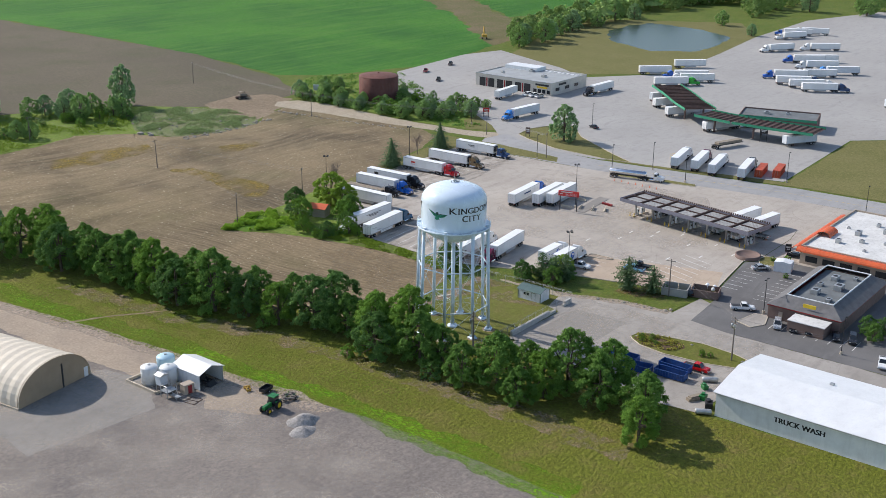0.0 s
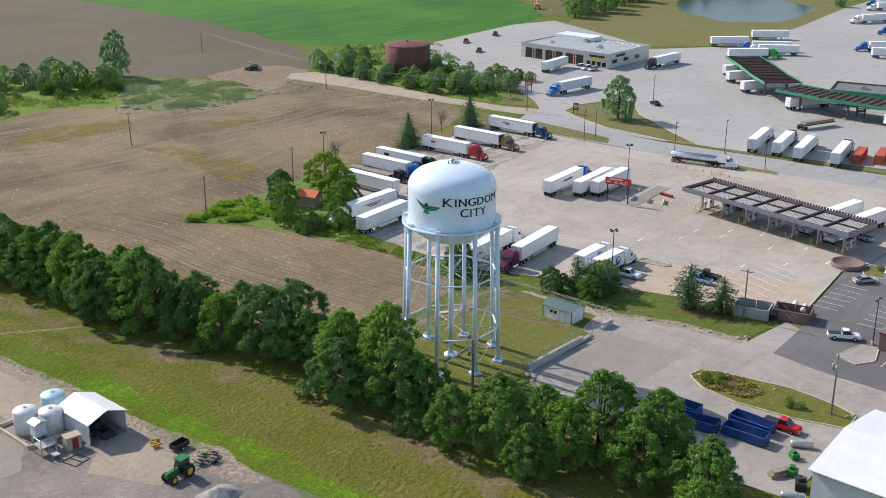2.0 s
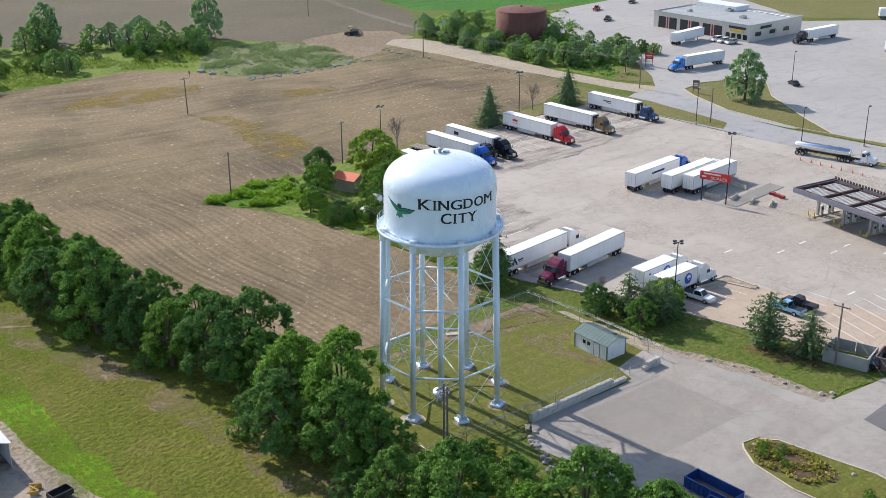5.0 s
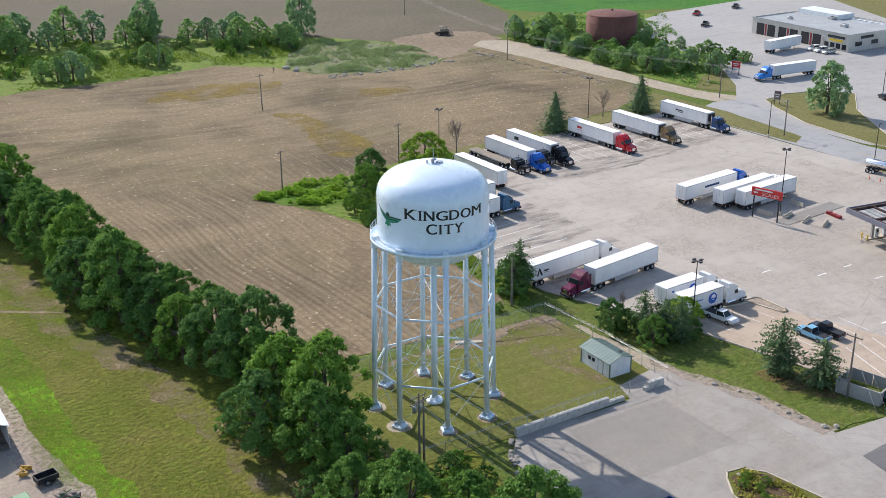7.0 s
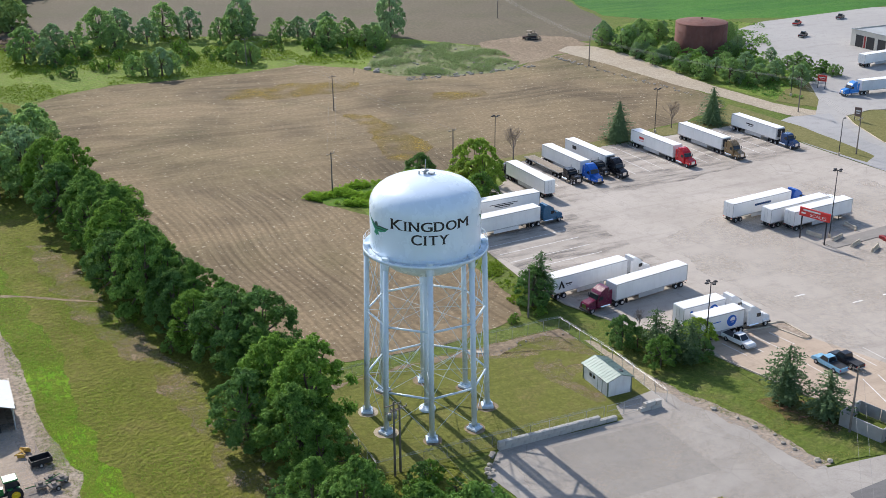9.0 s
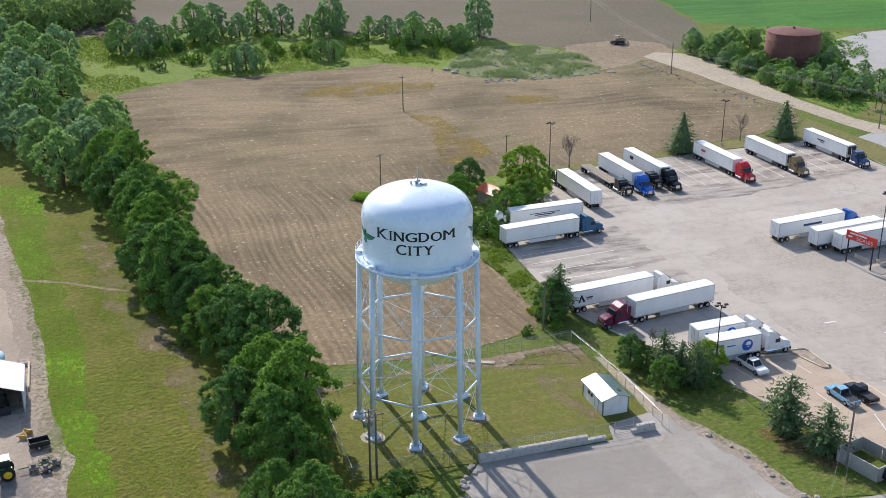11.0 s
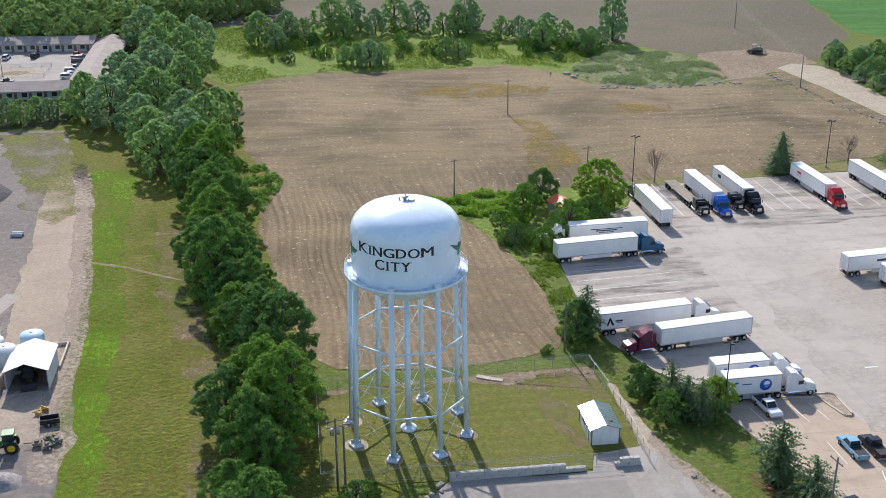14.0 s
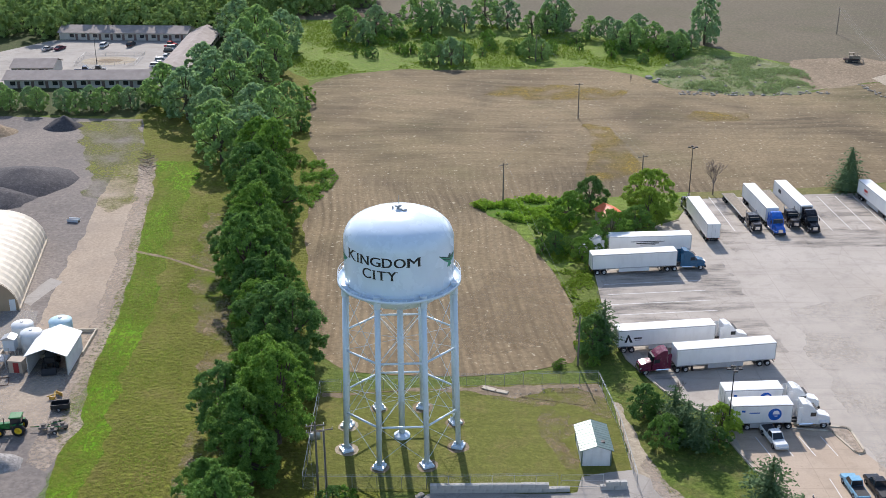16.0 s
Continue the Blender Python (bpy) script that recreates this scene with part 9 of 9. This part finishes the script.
# belt round the rust tank
belt = [(159, 204), (163, 210), (159, 192), (165, 197), (158, 182), (164, 186), (157, 171), (163, 174), (169, 178), (158, 158), (165, 163), (172, 168), (159, 148), (167, 152), (175, 158), (163, 140), (171, 143), (180, 148), (168, 134), (176, 136), (176, 207), (183, 205), (196, 178), (201, 190), (186, 170), (178, 127)]
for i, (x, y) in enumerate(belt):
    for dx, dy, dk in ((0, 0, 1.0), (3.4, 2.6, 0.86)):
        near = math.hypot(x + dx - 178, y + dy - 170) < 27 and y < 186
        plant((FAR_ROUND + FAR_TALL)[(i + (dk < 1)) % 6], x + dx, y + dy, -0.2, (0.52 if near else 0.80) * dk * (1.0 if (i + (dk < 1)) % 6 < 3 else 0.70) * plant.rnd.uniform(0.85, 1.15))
for i in range(70):
    x, y = 157 + 42 * plant.rnd.random(), 130 + 84 * plant.rnd.random()
    if x - 157 < 0.62 * (214 - y) + 6 and x > 154 + 0.22 * max(0, 160 - y) and math.hypot(x - 183, y - 181) > 11:
        plant((BUSH + FAR_ROUND)[i % 6], x, y, -0.2, (1.0 if i % 6 < 3 else 0.5) * plant.rnd.uniform(0.7, 1.2))
plant(FAR_TALL[1], 168.5, 76, -0.1, 0.92, None, 1.05)
plant(ROUND[2], 206, -54, -0.1, 1.5)
# woods round the motel
for i, (x, y) in enumerate(((-126, 178), (-121, 174), (-116, 177), (-112, 172), (-108, 176), (-104, 171), (-97, 172), (-93, 169), (-90, 173), (-86, 170), (-83, 176), (-79, 173), (-75, 178), (-73, 186), (-132, 174), (-138, 180))):
    plant((FAR_ROUND + FAR_TALL)[i % 7], x, y, -0.35, (0.72 if i % 7 < 3 else 0.5) * plant.rnd.uniform(0.85, 1.1))
# pond trees
for i, (x, y, k) in enumerate([(341, 214, 1.2), (352, 218, 1.1), (366, 213, 1.3), (378, 218, 1.1), (395, 222, 1.2), (414, 224, 1.3), (440, 222, 1.0), (473, 228, 1.3), (488, 222, 1.0), (500, 165, 0.9), (470, 132, 0.7), (612, 245, 1.6), (640, 225, 1.5), (616, 196, 1.3), (600, 170, 1.4), (667, 186, 1.5), (612, 110, 1.5), (606, 148, 1.4), (720, 70, 1.5), (740, 100, 1.7), (607, -6, 1.0)]):
    plant((FAR_TALL + FAR_ROUND)[i % 7], x, y, -0.3, k * (0.8 if i % 7 < 4 else 1.1))
for p in protos:
    for o in (p, *p.children_recursive):
        bpy.data.objects.remove(o)


# ---------------------------------------------------------------- woods told apart by their crowns only
def woods(name, spots, label):
    """Woodland trees as one mesh: uneven crowns of leaf clumps at the spots (x, y, scale)."""
    rnd = random.Random(len(spots))
    kinds = []
    for i in range(3):
        me = leaf_cloud(tufts(13.0, 12.5, 0.02, 34, 30 + i), 1700, 0.56, 30 + i)
        v = np.empty(len(me.vertices) * 3)
        me.vertices.foreach_get("co", v)
        kinds.append(v.reshape(-1, 3))
        bpy.data.meshes.remove(me)
    V = []
    for n, (x, y, k) in enumerate(spots):
        a = rnd.uniform(0, 6.28)
        c, s = math.cos(a), math.sin(a)
        V.append(kinds[n % 3] @ np.array([[c, s, 0], [-s, c, 0], [0, 0, 1]]) * k + np.array([x, y, -0.1]))
    V = np.concatenate(V)
    me = bpy.data.meshes.new(name)
    me.from_pydata(V.tolist(), [], np.arange(len(V)).reshape(-1, 4).tolist())
    # This leaf colour already holds the painted haze.
    me.materials.append(M["leaf_far_haze"])
    return tagged(new(name, me), label, "woods", "", "stuff")


wr = random.Random(12)
spots = []
for j in range(9):
    for i in range(15):
        x, y = -182 + 9.4 * i + wr.uniform(-3, 3), 272 + 9.4 * j + wr.uniform(-3, 3)
        if x < -62 - 0.12 * (y - 270) or y > 300:
            spots.append((x, y, wr.uniform(0.7, 1.1)))
spots += [(-48 + 4.5 * (i % 7) + wr.uniform(-2, 2), 306 + 14 * (i // 7) + 3.5 * (i % 7), wr.uniform(0.7, 1.0)) for i in range(14)]
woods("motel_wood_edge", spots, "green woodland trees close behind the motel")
spots = []
for (x0, y0), (x1, y1), n in (((345, 230), (480, 246), 12), ((480, 244), (620, 220), 14), ((540, 165), (650, 180), 8), ((620, 214), (745, 172), 10), ((600, 108), (775, 137), 6), ((720, 90), (745, 30), 5)):
    for k in range(n):
        f = (k + 0.5) / n
        spots.append((x0 + (x1 - x0) * f + wr.uniform(-6, 6), y0 + (y1 - y0) * f + wr.uniform(-7, 7), wr.uniform(0.7, 1.15)))
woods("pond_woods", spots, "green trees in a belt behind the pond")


# ---------------------------------------------------------------- low growth
def weed_carpet(name, poly, z, n, h, size, leaf, label, seed, clump=0.10, bare=0.0, category="weeds", tilt=0.5):
    """Low growth as one mesh: many small leaf clumps, thick in some places and thin in others."""
    rng = np.random.default_rng(seed)
    P = np.array(poly)
    pts = rng.uniform(P.min(0), P.max(0), (n * 4, 2))
    ins = np.zeros(len(pts), bool)
    for (x0, y0), (x1, y1) in zip(poly, poly[1:] + poly[:1]):
        if y0 != y1:
            ins ^= ((y0 > pts[:, 1]) != (y1 > pts[:, 1])) & (pts[:, 0] < (x1 - x0) * (pts[:, 1] - y0) / (y1 - y0) + x0)
    pts = pts[ins][:n * 2]
    o = Vector((seed * 3.7, seed * 1.3, 0))
    d = np.array([noise.noise(Vector((x * clump, y * clump, 0)) + o) + 0.6 * noise.noise(Vector((x * clump * 4, y * clump * 4, 5)) + o) for x, y in pts])
    keep = d > np.maximum(bare, np.quantile(d, max(0.0, 1 - n / max(1, len(pts)))) - 0.05) + rng.normal(0, 0.12, len(pts))
    pts, d = pts[keep], d[keep]
    m = len(pts)
    c = np.column_stack([pts, low(z) + h * rng.uniform(0.05, 1.0, m) * np.clip(0.55 + 0.9 * d, 0.2, 1.3)])
    nn = np.array([0, 0, 0.9]) + rng.normal(0, tilt, (m, 3))
    nn /= np.linalg.norm(nn, axis=1)[:, None]
    a = np.cross(nn, rng.normal(size=(m, 3)))
    a /= np.linalg.norm(a, axis=1)[:, None]
    b_ = np.cross(nn, a)
    s = size * rng.uniform(0.5, 1.5, m)[:, None]
    v = np.stack([c - a * s - nn * s * 0.3, c - b_ * s * 0.7, c + a * s - nn * s * 0.4, c + b_ * s * 0.7], 1).reshape(-1, 3)
    me = bpy.data.meshes.new(name)
    me.from_pydata(v.tolist(), [], np.arange(m * 4).reshape(-1, 4).tolist())
    me.materials.append(M[leaf])
    return tagged(new(name, me), label, category, "", "stuff")


weed_carpet("vine_weeds", [(13, 93), (24, 97.5), (36, 96.5), (36, 84), (31, 72), (29, 76), (27, 80), (21, 84)], -0.13, 9000, 1.2, 0.22, "vine_leaf", "dense bright green weeds beside the truck lot", 1, 0.25)
weed_carpet("edge_weeds", [(27.2, 57), (29.2, 43), (27.4, 26), (30.8, 20), (33.6, 33), (34.4, 57), (31, 72), (28, 72)], -0.14, 5000, 0.45, 0.18, "lush_blade", "rough green weeds along the field edge", 2, 0.25)
weed_carpet("bank_weeds", [(-45, 296), (0, 294), (30, 286), (60, 270), (96, 250), (84, 226), (74, 212), (54, 222), (36, 218), (-5, 219), (-32, 206), (-58, 250)], -0.36, 24000, 0.8, 0.25, "lush_blade", "tall green weeds on the bank between the fields", 3, 0.05)
weed_carpet("rubble_weeds", [(77, 194), (92, 186.5), (112, 185.5), (121, 193), (123, 214), (112, 231), (96, 235), (84, 225), (75, 210)], -0.28, 12000, 1.1, 0.24, "rubble_leaf", "grey-green weeds over the rubble bank", 4, 0.12)
weed_carpet("belt_weeds", [(158, 204), (165, 214), (190, 236), (206, 238), (236, 212), (205, 170), (186, 132), (172, 114), (161, 118), (159, 180)], -0.20, 6000, 0.9, 0.4, "leaf_a", "green weeds under the trees by the rust tank", 5, 0.08)
weed_carpet("field_corner_weeds", [(-21, 92), (-18, 104), (-16.5, 112), (-21, 124), (-26, 122), (-25, 100)], -0.30, 2600, 0.9, 0.26, "leaf_light", "green weeds at the field corner beside the trees", 6, 0.2)
weed_carpet("verge_tufts", [(-47, -30), (-30, -30), (-32, 0), (-36, 30), (-40, 70), (-46, 110), (-58, 112), (-55, 76), (-51.5, 50), (-50.5, 31), (-49.5, 12), (-46.5, -6)], -0.41, 14000, 0.07, 0.10, "lush_blade", "lush grass tufts along the gravel yard", 7, 0.07, category="grass", tilt=0.22)
weed_carpet("strip_tufts", [(-40, -40), (-24, -40), (-25, 0), (-27, 20), (-33, 56), (-37, 90), (-44, 112), (-46, 80), (-42, 40)], -0.41, 12000, 0.06, 0.09, "grass_blade", "sparse dry grass tufts beside the tree row", 8, 0.15, category="grass", tilt=0.22)
weed_carpet("lawn_tufts", [(34, 32), (35, 22), (39, 11), (43.6, 5), (46, -7), (49.6, -20), (54, -29), (48, -35), (39, -34.5), (38.8, -30), (37.2, -22), (35.4, -16.5), (34.4, -11), (32.8, 0), (31.4, 9), (31.2, 19)], -0.14, 6000, 0.06, 0.09, "grass_blade", "uneven grass tufts on the bank by the truck lot", 9, 0.2, category="grass", tilt=0.22)
weed_carpet("island_plants", [(20, -35.8), (22.6, -35.4), (24.2, -38), (24.8, -42), (24, -46), (21.5, -47), (18.6, -45), (18, -39)], 0.075, 900, 0.6, 0.2, "leaf_yellow", "yellow-green flowering plants in the island bed", 10, 0.4, category="plants")


# ---------------------------------------------------------------- far woods
def far_wood(name, spots, seed, label, size=1.0, count=260):
    """Woodland canopy as one mesh of many leafy crowns."""
    rng = np.random.default_rng(seed)
    rnd = random.Random(seed)
    V, F, n = [], [], 0
    for x, y, h, w in spots:
        lobes = np.array([(x + rnd.uniform(-0.25, 0.25) * w, y + rnd.uniform(-0.25, 0.25) * w, h * rnd.uniform(0.35, 0.8), w * rnd.uniform(0.28, 0.42)) for _ in range(6)])
        idx = rng.integers(0, 6, count)
        d = rng.normal(size=(count, 3))
        d /= np.linalg.norm(d, axis=1)[:, None]
        d[:, 2] = np.abs(d[:, 2]) * 0.9 + 0.02
        c = lobes[idx, :3] + d * lobes[idx, 3:4] * (1 - np.abs(rng.normal(0, 0.12, count)))[:, None]
        nn = d + rng.normal(0, 0.4, (count, 3))
        a = np.cross(nn, rng.normal(size=(count, 3)))
        a /= np.linalg.norm(a, axis=1)[:, None]
        b_ = np.cross(nn / np.linalg.norm(nn, axis=1)[:, None], a)
        s = size * w * 0.060 * rng.uniform(0.6, 1.4, count)[:, None]
        V.append(np.stack([c - a * s, c - b_ * s, c + a * s, c + b_ * s], 1).reshape(-1, 3))
        F.append(np.arange(count * 4).reshape(-1, 4) + n)
        n += count * 4
    for x, y, h, w in spots:
        rim = [(x + 0.62 * w * math.cos(1.047 * q), y + 0.62 * w * math.sin(1.047 * q), h * 0.42) for q in range(6)]
        V.append(np.array(rim + [(x, y, h * 0.86)]))
        F.append(np.array([(n + q, n + (q + 1) % 6, n + 6, n + 6) for q in range(6)]))
        n += 7
    me = bpy.data.meshes.new(name)
    me.from_pydata(np.concatenate(V).tolist(), [], [f[:3] if f[2] == f[3] else f for f in np.concatenate(F).tolist()])
    # Haze over the distance is put into this leaf colour.
    me.materials.append(M["leaf_far_haze"])
    return tagged(new(name, me), label, "woods", "", "stuff")


def scatter(poly, gap, seed, h=(10, 15), w=(9, 13)):
    rnd = random.Random(seed)
    xs, ys = [p[0] for p in poly], [p[1] for p in poly]
    out = []
    y = min(ys)
    while y < max(ys):
        x = min(xs)
        while x < max(xs):
            px, py = x + rnd.uniform(-0.4, 0.4) * gap, y + rnd.uniform(-0.4, 0.4) * gap
            ins = False
            for (x0, y0), (x1, y1) in zip(poly, poly[1:] + poly[:1]):
                if (y0 > py) != (y1 > py) and px < (x1 - x0) * (py - y0) / (y1 - y0) + x0:
                    ins = not ins
            if ins:
                out.append((px, py, rnd.uniform(*h), rnd.uniform(*w)))
            x += gap
        y += gap
    return out


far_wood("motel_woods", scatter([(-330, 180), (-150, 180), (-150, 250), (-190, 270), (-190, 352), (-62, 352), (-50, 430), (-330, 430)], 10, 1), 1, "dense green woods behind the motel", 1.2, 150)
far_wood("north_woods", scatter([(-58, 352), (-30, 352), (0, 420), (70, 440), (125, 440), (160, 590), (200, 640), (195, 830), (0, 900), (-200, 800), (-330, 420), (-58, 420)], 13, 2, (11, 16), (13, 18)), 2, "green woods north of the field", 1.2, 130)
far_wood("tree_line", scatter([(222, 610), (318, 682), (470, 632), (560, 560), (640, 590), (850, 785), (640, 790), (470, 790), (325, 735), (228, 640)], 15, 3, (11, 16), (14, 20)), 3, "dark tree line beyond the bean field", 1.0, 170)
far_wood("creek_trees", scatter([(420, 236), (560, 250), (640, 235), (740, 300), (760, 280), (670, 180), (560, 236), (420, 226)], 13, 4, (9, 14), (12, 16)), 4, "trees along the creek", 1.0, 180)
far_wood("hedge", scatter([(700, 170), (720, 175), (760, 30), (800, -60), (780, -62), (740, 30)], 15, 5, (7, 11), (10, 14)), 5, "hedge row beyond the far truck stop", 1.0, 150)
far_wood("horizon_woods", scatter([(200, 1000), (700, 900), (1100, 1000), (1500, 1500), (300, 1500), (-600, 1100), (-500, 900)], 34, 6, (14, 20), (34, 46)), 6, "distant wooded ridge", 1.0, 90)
